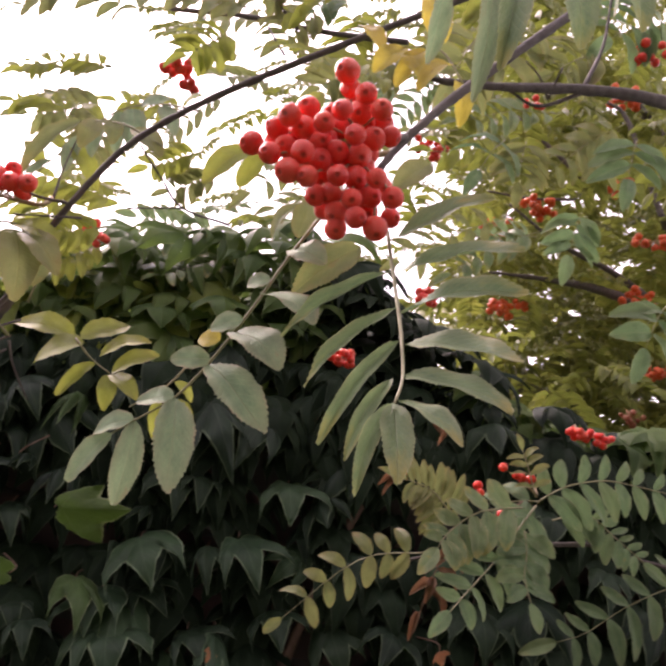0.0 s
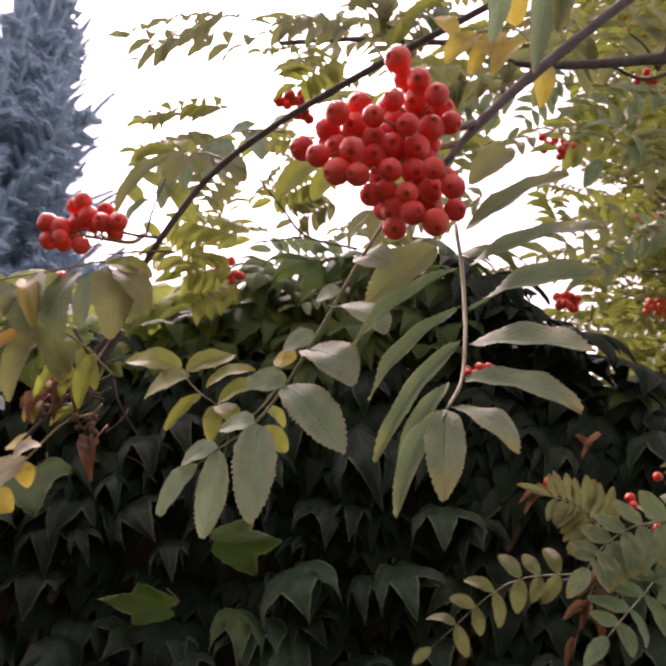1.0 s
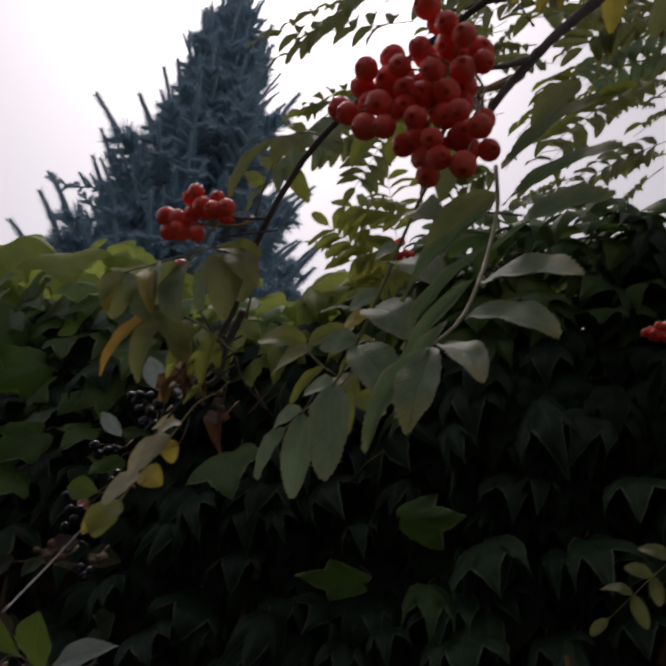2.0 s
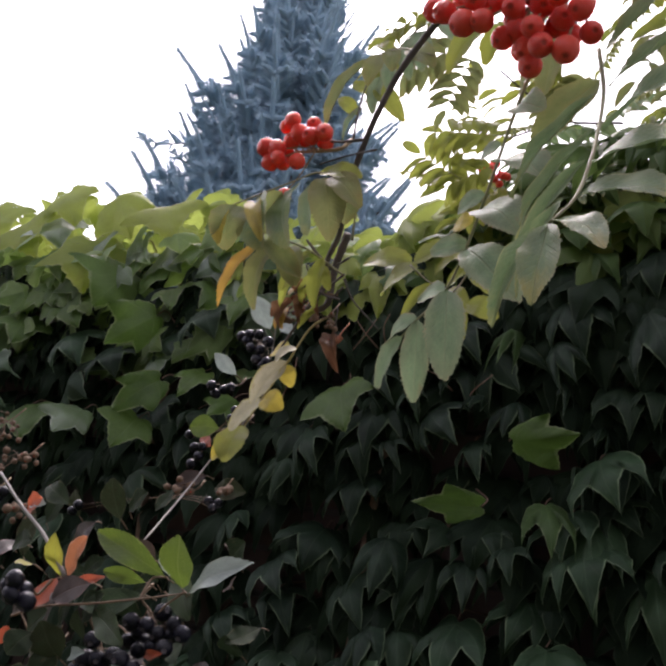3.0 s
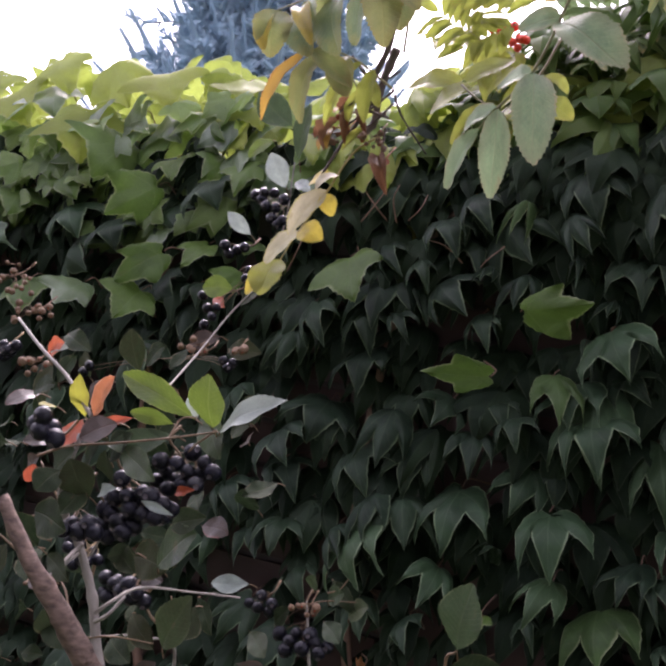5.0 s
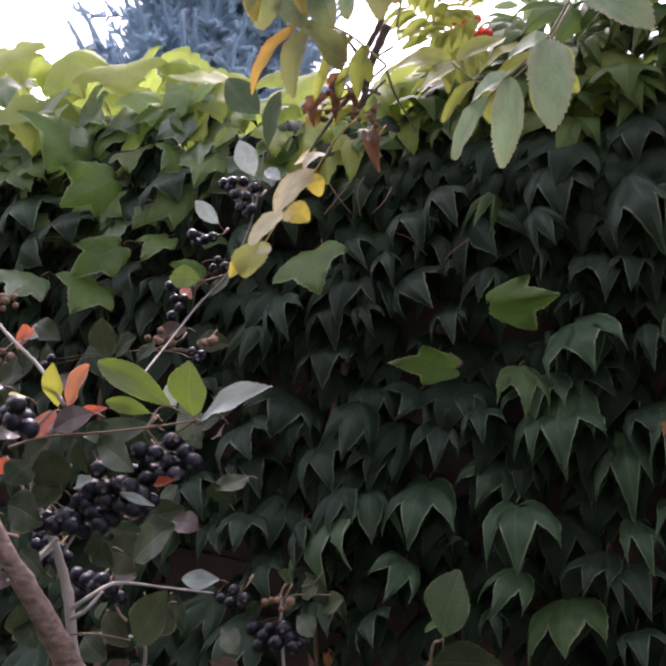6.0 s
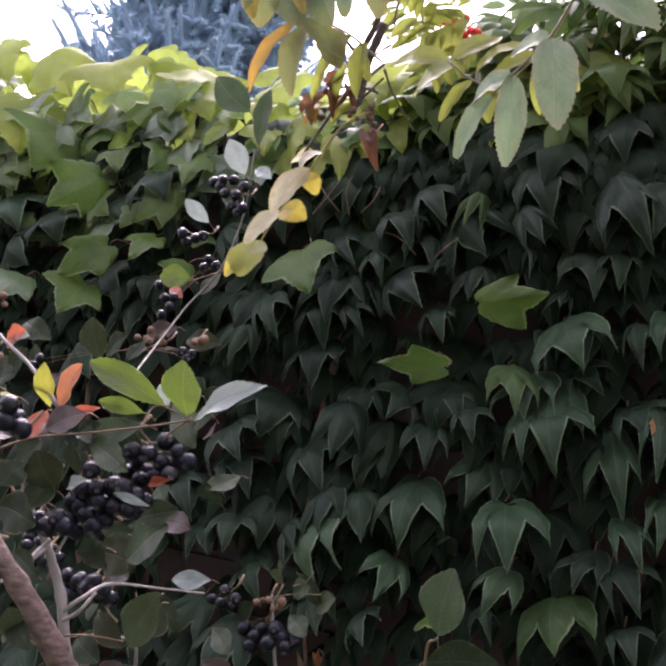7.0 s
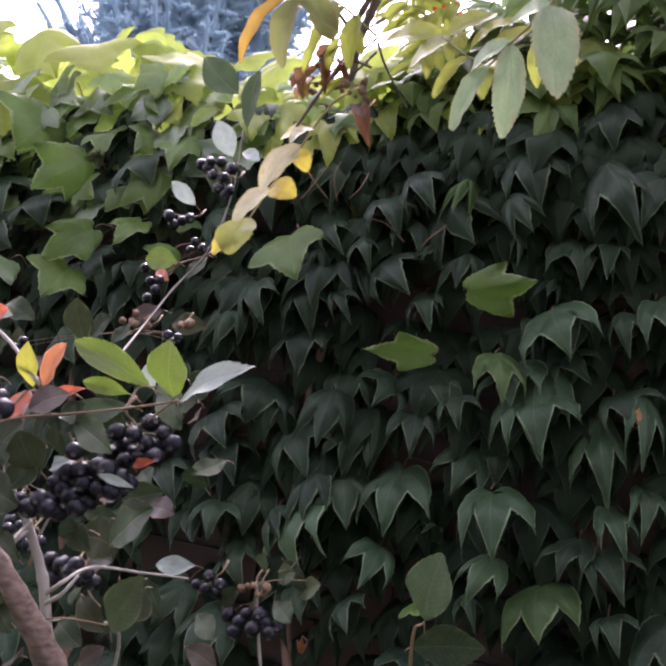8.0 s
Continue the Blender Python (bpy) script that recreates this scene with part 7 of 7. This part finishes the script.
branch(ivy, [(-0.2595, 1.3600, 1.9980), (-0.2859, 1.3500, 2.0200), (-0.3140, 1.3500, 2.0286)], 0.0012, 0.0008, "ivy_petiole")
branch(ivy, [(-0.2366, 1.3600, 1.9736), (-0.2209, 1.3400, 1.9948), (-0.1901, 1.3300, 2.0186)], 0.0012, 0.0008, "ivy_petiole")
ivy_leaf((0.0946, 1.3300, 1.7975), (0.0912, 1.3000, 1.7766), 0.0192, "ivy_orange")
ivy_leaf((-0.3253, 1.3600, 1.3928), (-0.3177, 1.3400, 1.4203), 0.0193, "ivy_orange")
ivy_leaf((0.3892, 1.3400, 1.8472), (0.3858, 1.3000, 1.8277), 0.0275, "ivy_orange")

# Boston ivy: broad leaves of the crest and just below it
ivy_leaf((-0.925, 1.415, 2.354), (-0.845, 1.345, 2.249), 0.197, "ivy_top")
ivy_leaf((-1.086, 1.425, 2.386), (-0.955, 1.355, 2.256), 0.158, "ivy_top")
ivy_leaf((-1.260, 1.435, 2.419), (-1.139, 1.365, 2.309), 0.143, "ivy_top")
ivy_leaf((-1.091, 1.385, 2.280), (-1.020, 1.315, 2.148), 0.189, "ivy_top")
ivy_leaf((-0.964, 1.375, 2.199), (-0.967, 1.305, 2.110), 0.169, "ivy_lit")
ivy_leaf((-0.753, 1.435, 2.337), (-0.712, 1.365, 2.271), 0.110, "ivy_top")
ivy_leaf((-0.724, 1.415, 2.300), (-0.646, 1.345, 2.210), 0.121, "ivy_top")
ivy_leaf((-1.228, 1.425, 2.344), (-1.153, 1.355, 2.255), 0.143, "ivy_skylit")
ivy_leaf((-0.711, 1.395, 2.202), (-0.660, 1.325, 2.125), 0.100, "ivy_skylit")
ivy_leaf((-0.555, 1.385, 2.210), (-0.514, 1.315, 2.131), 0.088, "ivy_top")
ivy_leaf((-0.547, 1.375, 2.146), (-0.506, 1.305, 2.081), 0.094, "ivy_skylit")
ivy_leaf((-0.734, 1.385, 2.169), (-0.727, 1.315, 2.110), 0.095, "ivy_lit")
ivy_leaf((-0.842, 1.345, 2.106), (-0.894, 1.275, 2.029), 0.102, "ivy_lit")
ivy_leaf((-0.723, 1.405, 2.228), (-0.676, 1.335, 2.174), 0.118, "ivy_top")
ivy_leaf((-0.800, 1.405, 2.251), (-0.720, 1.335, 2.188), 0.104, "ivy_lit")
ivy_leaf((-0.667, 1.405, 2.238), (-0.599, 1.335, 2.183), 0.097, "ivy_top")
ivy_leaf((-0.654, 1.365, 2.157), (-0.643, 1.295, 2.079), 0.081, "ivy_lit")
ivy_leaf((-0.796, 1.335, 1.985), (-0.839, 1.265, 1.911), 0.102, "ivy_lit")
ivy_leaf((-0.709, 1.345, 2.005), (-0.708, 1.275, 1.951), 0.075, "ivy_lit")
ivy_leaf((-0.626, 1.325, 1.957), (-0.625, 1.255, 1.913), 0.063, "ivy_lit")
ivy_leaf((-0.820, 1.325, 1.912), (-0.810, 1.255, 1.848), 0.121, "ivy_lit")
ivy_leaf((-0.953, 1.325, 1.918), (-0.950, 1.255, 1.864), 0.104, "ivy_skylit")
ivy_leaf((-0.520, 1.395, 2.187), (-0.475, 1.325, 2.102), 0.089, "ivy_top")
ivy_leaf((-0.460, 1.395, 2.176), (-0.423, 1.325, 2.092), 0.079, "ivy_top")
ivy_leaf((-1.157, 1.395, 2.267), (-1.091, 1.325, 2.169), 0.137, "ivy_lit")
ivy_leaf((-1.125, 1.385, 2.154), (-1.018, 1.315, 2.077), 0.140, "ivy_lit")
ivy_leaf((-0.915, 1.425, 2.273), (-0.826, 1.355, 2.197), 0.120, "ivy_skylit")
ivy_leaf((-0.988, 1.425, 2.279), (-0.896, 1.355, 2.209), 0.097, "ivy_skylit")
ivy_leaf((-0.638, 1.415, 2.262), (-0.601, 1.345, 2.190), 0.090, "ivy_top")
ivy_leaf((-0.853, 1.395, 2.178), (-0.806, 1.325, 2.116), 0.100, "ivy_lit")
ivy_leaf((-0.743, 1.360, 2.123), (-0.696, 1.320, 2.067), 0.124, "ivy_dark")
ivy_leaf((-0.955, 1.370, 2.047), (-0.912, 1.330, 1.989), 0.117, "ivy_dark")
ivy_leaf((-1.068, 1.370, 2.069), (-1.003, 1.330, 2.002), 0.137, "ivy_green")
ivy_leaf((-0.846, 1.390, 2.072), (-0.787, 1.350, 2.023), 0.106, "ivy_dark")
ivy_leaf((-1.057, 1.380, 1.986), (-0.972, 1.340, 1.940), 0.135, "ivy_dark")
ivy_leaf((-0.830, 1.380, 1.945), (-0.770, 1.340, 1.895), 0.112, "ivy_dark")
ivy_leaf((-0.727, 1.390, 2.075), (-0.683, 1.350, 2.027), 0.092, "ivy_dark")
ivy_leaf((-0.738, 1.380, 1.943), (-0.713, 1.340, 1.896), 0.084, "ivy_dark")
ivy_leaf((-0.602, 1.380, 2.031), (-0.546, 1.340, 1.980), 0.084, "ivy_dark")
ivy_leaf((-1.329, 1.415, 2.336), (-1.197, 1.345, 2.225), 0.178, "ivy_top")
ivy_leaf((-1.343, 1.405, 2.202), (-1.262, 1.335, 2.105), 0.181, "ivy_skylit")
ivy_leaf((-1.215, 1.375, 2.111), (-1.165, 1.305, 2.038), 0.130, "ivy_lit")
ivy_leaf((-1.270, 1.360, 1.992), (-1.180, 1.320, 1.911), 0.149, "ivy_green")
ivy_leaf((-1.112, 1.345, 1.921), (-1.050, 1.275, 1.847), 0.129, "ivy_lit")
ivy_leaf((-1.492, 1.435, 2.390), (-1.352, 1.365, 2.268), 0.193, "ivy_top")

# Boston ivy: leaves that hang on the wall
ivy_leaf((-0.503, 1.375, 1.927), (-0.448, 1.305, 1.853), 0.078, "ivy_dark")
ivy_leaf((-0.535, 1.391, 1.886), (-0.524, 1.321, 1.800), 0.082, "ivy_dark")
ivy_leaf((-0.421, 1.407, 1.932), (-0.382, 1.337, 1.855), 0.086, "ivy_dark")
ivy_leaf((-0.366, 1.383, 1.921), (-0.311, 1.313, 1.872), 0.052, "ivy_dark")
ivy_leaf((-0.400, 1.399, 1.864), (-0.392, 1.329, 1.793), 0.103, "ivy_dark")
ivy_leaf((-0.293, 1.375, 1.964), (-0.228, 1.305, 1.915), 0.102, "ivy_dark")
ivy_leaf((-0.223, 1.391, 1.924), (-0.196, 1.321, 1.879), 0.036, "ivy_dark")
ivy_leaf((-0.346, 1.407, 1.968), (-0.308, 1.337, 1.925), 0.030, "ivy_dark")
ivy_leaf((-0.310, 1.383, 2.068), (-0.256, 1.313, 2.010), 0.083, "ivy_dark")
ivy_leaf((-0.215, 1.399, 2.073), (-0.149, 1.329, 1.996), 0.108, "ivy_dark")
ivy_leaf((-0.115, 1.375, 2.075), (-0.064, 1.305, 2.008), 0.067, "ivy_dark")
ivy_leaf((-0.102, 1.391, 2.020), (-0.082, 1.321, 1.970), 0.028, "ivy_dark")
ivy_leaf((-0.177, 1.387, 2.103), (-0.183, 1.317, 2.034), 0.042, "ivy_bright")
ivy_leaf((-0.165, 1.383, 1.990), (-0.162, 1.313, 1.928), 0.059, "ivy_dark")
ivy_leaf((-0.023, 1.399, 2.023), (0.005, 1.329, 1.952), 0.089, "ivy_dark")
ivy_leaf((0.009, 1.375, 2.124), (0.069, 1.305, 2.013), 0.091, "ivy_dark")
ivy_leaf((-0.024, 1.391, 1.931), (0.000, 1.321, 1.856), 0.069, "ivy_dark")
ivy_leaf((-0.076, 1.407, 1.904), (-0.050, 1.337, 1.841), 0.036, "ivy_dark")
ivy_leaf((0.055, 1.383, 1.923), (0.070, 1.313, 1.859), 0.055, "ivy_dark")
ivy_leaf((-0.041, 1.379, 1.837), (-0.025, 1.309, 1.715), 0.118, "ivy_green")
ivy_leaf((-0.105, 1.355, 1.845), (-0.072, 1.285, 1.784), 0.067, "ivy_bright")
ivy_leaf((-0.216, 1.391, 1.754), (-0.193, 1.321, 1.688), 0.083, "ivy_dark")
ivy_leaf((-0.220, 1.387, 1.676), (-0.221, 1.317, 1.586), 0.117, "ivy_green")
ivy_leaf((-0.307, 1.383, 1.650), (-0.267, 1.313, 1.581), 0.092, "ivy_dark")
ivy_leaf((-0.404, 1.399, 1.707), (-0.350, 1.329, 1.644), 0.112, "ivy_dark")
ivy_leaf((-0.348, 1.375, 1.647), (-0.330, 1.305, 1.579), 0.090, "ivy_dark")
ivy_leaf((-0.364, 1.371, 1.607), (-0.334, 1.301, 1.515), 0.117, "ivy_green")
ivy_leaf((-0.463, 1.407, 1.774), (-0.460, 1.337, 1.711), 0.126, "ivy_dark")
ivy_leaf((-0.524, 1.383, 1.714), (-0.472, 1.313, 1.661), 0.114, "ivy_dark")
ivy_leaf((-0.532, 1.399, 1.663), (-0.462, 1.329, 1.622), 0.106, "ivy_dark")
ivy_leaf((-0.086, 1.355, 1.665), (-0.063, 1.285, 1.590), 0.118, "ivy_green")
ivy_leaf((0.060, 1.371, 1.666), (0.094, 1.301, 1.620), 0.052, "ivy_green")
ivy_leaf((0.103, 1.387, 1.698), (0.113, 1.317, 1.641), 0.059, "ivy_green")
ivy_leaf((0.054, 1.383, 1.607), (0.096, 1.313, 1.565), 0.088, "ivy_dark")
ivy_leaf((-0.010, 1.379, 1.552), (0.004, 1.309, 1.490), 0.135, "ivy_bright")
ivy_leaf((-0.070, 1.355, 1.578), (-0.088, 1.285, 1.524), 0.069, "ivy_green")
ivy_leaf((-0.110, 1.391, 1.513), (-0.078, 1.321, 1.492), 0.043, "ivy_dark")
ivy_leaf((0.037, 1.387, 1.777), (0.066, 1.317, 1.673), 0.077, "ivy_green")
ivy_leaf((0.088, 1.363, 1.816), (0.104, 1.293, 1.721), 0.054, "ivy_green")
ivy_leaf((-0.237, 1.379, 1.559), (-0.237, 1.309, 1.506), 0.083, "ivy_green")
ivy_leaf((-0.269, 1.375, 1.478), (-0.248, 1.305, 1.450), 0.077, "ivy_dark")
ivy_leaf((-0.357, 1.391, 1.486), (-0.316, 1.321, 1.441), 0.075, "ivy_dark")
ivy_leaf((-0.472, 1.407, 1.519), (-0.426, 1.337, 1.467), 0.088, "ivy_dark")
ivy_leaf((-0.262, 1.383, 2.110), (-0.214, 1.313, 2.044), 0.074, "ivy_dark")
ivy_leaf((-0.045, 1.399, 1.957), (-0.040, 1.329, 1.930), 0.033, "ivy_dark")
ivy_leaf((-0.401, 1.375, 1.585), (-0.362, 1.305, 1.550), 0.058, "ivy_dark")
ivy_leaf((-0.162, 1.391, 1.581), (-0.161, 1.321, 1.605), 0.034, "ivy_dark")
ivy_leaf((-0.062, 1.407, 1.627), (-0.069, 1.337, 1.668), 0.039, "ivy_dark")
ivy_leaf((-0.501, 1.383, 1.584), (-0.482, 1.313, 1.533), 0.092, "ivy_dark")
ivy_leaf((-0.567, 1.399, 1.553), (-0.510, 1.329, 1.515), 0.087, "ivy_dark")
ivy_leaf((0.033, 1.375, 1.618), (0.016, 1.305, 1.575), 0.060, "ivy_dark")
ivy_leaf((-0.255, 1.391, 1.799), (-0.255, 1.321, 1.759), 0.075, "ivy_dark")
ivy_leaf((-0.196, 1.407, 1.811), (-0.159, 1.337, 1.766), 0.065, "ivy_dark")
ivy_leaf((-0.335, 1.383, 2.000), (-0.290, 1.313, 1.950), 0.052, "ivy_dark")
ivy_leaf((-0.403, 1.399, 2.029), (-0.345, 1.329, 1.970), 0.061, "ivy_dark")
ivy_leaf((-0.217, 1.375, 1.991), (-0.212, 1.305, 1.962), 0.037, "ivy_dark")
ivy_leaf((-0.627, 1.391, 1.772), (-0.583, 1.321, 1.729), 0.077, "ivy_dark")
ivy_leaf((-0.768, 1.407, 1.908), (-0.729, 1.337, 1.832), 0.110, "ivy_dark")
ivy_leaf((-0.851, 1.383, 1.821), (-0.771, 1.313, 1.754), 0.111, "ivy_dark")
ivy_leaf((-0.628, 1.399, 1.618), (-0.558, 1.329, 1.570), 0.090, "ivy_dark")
ivy_leaf((0.078, 1.375, 1.530), (0.095, 1.305, 1.505), 0.070, "ivy_dark")
ivy_leaf((-0.172, 1.391, 1.427), (-0.154, 1.321, 1.401), 0.089, "ivy_dark")
ivy_leaf((-0.007, 1.407, 1.441), (0.002, 1.337, 1.405), 0.096, "ivy_dark")
ivy_leaf((-0.036, 1.355, 1.913), (-0.000, 1.285, 1.853), 0.104, "ivy_green")
ivy_leaf((-0.070, 1.371, 1.840), (-0.069, 1.301, 1.781), 0.089, "ivy_green")
ivy_leaf((-0.019, 1.407, 1.853), (0.028, 1.337, 1.820), 0.088, "ivy_dark")
ivy_leaf((0.093, 1.363, 1.942), (0.136, 1.293, 1.878), 0.104, "ivy_green")
ivy_leaf((0.146, 1.379, 2.035), (0.159, 1.309, 1.971), 0.109, "ivy_green")
ivy_leaf((-0.046, 1.355, 1.797), (-0.022, 1.285, 1.729), 0.122, "ivy_green")
ivy_leaf((0.091, 1.391, 2.114), (0.068, 1.321, 2.023), 0.105, "ivy_dark")
ivy_leaf((-0.273, 1.407, 2.040), (-0.220, 1.337, 1.976), 0.072, "ivy_dark")
ivy_leaf((-0.224, 1.383, 1.929), (-0.195, 1.313, 1.876), 0.060, "ivy_dark")
ivy_leaf((0.022, 1.399, 2.028), (0.033, 1.329, 1.971), 0.063, "ivy_dark")
ivy_leaf((0.054, 1.375, 1.812), (0.089, 1.305, 1.775), 0.090, "ivy_dark")
ivy_leaf((0.161, 1.391, 1.857), (0.180, 1.321, 1.809), 0.093, "ivy_dark")
ivy_leaf((0.252, 1.407, 1.960), (0.272, 1.337, 1.903), 0.098, "ivy_dark")
ivy_leaf((0.333, 1.383, 1.868), (0.312, 1.313, 1.813), 0.093, "ivy_dark")
ivy_leaf((0.430, 1.399, 2.192), (0.437, 1.329, 2.129), 0.080, "ivy_dark")
ivy_leaf((-0.158, 1.375, 1.786), (-0.132, 1.305, 1.742), 0.067, "ivy_dark")
ivy_leaf((0.201, 1.391, 2.021), (0.209, 1.321, 1.974), 0.069, "ivy_dark")
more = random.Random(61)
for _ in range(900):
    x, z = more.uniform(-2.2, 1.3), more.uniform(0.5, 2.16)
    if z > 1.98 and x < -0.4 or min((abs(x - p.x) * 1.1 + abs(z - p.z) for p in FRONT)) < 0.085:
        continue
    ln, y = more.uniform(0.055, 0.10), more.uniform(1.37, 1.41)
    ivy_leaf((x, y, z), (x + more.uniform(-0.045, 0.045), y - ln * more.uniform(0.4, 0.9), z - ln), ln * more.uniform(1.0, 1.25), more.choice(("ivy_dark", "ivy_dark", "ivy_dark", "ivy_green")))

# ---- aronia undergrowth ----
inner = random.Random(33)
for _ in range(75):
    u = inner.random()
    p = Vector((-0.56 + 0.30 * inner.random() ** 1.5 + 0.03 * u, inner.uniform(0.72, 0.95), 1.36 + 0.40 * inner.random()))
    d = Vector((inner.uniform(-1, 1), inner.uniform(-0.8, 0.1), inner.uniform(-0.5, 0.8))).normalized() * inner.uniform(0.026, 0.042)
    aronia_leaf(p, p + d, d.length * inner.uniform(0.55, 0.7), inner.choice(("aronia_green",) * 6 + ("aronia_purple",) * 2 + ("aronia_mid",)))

for _ in range(14):
    p = Vector((inner.uniform(-0.50, -0.28), inner.uniform(0.74, 0.92), inner.uniform(1.44, 1.66)))
    q = p + Vector((inner.uniform(-0.05, 0.05), inner.uniform(-0.03, 0.03), inner.uniform(0.015, 0.05)))
    branch(aronia, [p, p.lerp(q, 0.5) + Vector((inner.uniform(-0.01, 0.01), 0, inner.uniform(-0.012, 0.012))), q], 0.0017, 0.0008, "aronia_stalk")
bunch(aronia, (-0.289, 0.755, 1.577), 8, 0.024, 0.0062, "berry_black")
bunch(aronia, (-0.345, 0.765, 1.592), 9, 0.024, 0.0060, "berry_black")

# ---- ivy undergrowth ----
def ivy_fill(name, count, mat, spot, seed, broad=False, singles=0):
    """Leaves behind the front ones: the nearest as parts, the rest as one mesh."""
    r = random.Random(seed)
    kinds = [ivy_blade(90 + s, (0.0, 0.8, 1.0), broad) for s in range(6)]
    meshes = [make_mesh("ivy_leaf", v, f, ["ivy_top" if "top" in mat else "ivy_skylit" if "shoulder" in mat else "ivy_dark"], u, q) for v, f, u, q in kinds]
    V, Fc, U, Rm = [], [], [], []
    for _ in range(count):
        b, q, w, nrm = spot(r)
        m = orient(b, q, w, nrm)
        k = r.randrange(6)
        if singles and -1.1 < b.x < 0.6 and b.z > 1.45:
            part("ivy_leaf", meshes[k], ivy, m)
            singles -= 1
            continue
        v, f, u, rr = kinds[k]
        o = len(V)
        V += [m @ Vector(p) for p in v]
        Fc += [tuple(i + o for i in p) for p in f]
        U += u
        Rm += rr
    ob = part(name, make_mesh(name, V, Fc, [mat], U, Rm), ivy)
    tagged(ob, kind="stuff")


def on_wall(r):
    x, z = r.uniform(-2.4, 1.7), 0.3 + 1.95 * r.random() ** 0.62
    y = 1.43 + r.uniform(-0.035, 0.015)
    ln = r.uniform(0.05, 0.09)
    out = r.uniform(0.2, 0.8)
    return Vector((x, y, z)), Vector((x + r.uniform(-0.03, 0.03), y - ln * out, z - ln)), ln * r.uniform(1.0, 1.4), (r.uniform(-0.3, 0.3), -1, r.uniform(0.2, 1.0))


def on_top(r):
    x = r.uniform(-2.6, 0.02)
    y = r.uniform(1.42, 1.68)
    z = 2.10 + (0.235 + 0.07 * min(1.0, max(0.0, -0.55 - x) * 2.0)) * r.random() ** 0.42 + 0.02 * math.sin(5.3 * x)
    ln = r.uniform(0.06, 0.10)
    a = r.uniform(-2.7, -0.4)
    return Vector((x, y, z)), Vector((x + 0.8 * ln * math.cos(a), y + 0.25 * ln * math.sin(a), z - ln * r.uniform(0.35, 0.95))), ln * r.uniform(1.0, 1.3), (-0.5 * x + r.uniform(-0.4, 0.4), -1.0, r.uniform(-0.4, 0.3))


# Depth between the front leaves is darkened by this layer's leaf colour.
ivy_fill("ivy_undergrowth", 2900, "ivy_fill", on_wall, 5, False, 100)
def on_mound(r, x0=-0.42, x1=0.16):
    x = r.uniform(x0, x1)
    y = r.uniform(1.42, 1.80)
    z = 2.12 + (0.36 + 0.05 * math.sin(7 * x)) * math.sqrt(r.random()) * min(1.0, (x + 0.5) * 3.0) * max(0.42, min(1.0, 1.0 - (x - 0.08) * 1.6))
    ln = r.uniform(0.06, 0.11)
    a = r.uniform(-2.6, -0.5)
    return Vector((x, y, z)), Vector((x + ln * math.cos(a), y + 0.7 * ln * math.sin(a), z - ln * r.uniform(0.3, 0.9))), ln * r.uniform(1.0, 1.35), (r.uniform(-0.5, 0.5), -0.8, 0.8)


def on_shoulder(r):
    x, z = r.uniform(-2.2, -0.45), 2.01 + 0.27 * r.random() ** 0.7
    y = 1.41 + r.uniform(-0.06, 0.03)
    ln = r.uniform(0.045, 0.08)
    return Vector((x, y, z)), Vector((x + r.uniform(-0.07, 0.07), y - ln * r.uniform(0.1, 0.6), z - ln * r.uniform(0.4, 1.0))), ln * r.uniform(1.05, 1.4), (r.uniform(-0.5, 0.5), -1.0, r.uniform(-0.2, 0.6))


# Crest and shoulder get their brightness from the lit leaf colours.
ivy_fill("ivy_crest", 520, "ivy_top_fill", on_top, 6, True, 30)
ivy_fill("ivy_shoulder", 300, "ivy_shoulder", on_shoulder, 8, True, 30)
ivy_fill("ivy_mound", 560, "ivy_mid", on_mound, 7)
# Same mound in the near-black leaf colour, which stands for its shade.
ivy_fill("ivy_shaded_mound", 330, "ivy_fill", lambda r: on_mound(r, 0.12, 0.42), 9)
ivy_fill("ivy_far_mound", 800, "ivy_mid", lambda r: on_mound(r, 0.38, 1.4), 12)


def on_edge(r):
    x, z = r.uniform(-0.45, 1.3), r.uniform(2.09, 2.19)
    ln = r.uniform(0.06, 0.09)
    return Vector((x, 1.405, z)), Vector((x + r.uniform(-0.03, 0.03), 1.405 - ln * r.uniform(0.2, 0.6), z - ln)), ln * r.uniform(1.1, 1.4), (r.uniform(-0.3, 0.3), -1, 0.4)


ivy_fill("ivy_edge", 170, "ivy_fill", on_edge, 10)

# ---- bricks ----
BRICKS = []
for s in range(5):
    v, f = box_data(-0.107, 0.107, -0.006, 0.05, -0.032, 0.032, 0.0018, s)
    BRICKS.append(make_mesh("brick", v, f, ["brick"], smooth=False))
rest_v, rest_f = [], []
for row in range(29):
    z = 0.037 + row * 0.075
    for k in range(-14, 12):
        x = k * 0.225 + (0.1125 if row % 2 else 0.0)
        if z > WALL_TOP - 0.034:
            continue
        if -1.5 < x < 1.0 and z > 1.05:
            part("brick", BRICKS[(row * 7 + k * 3) % 5], wall, Matrix.Translation((x, WALL_Y, z)))
        else:
            bv, bf = box_data(x - 0.107, x + 0.107, WALL_Y - 0.006, WALL_Y + 0.05, z - 0.032, z + 0.032, 0.0018, row * 50 + k)
            o = len(rest_v)
            rest_v += bv
            rest_f += [tuple(i + o for i in q) for q in bf]
tagged(part("brickwork", make_mesh("brickwork", rest_v, rest_f, ["brick"], smooth=False), wall), kind="stuff")
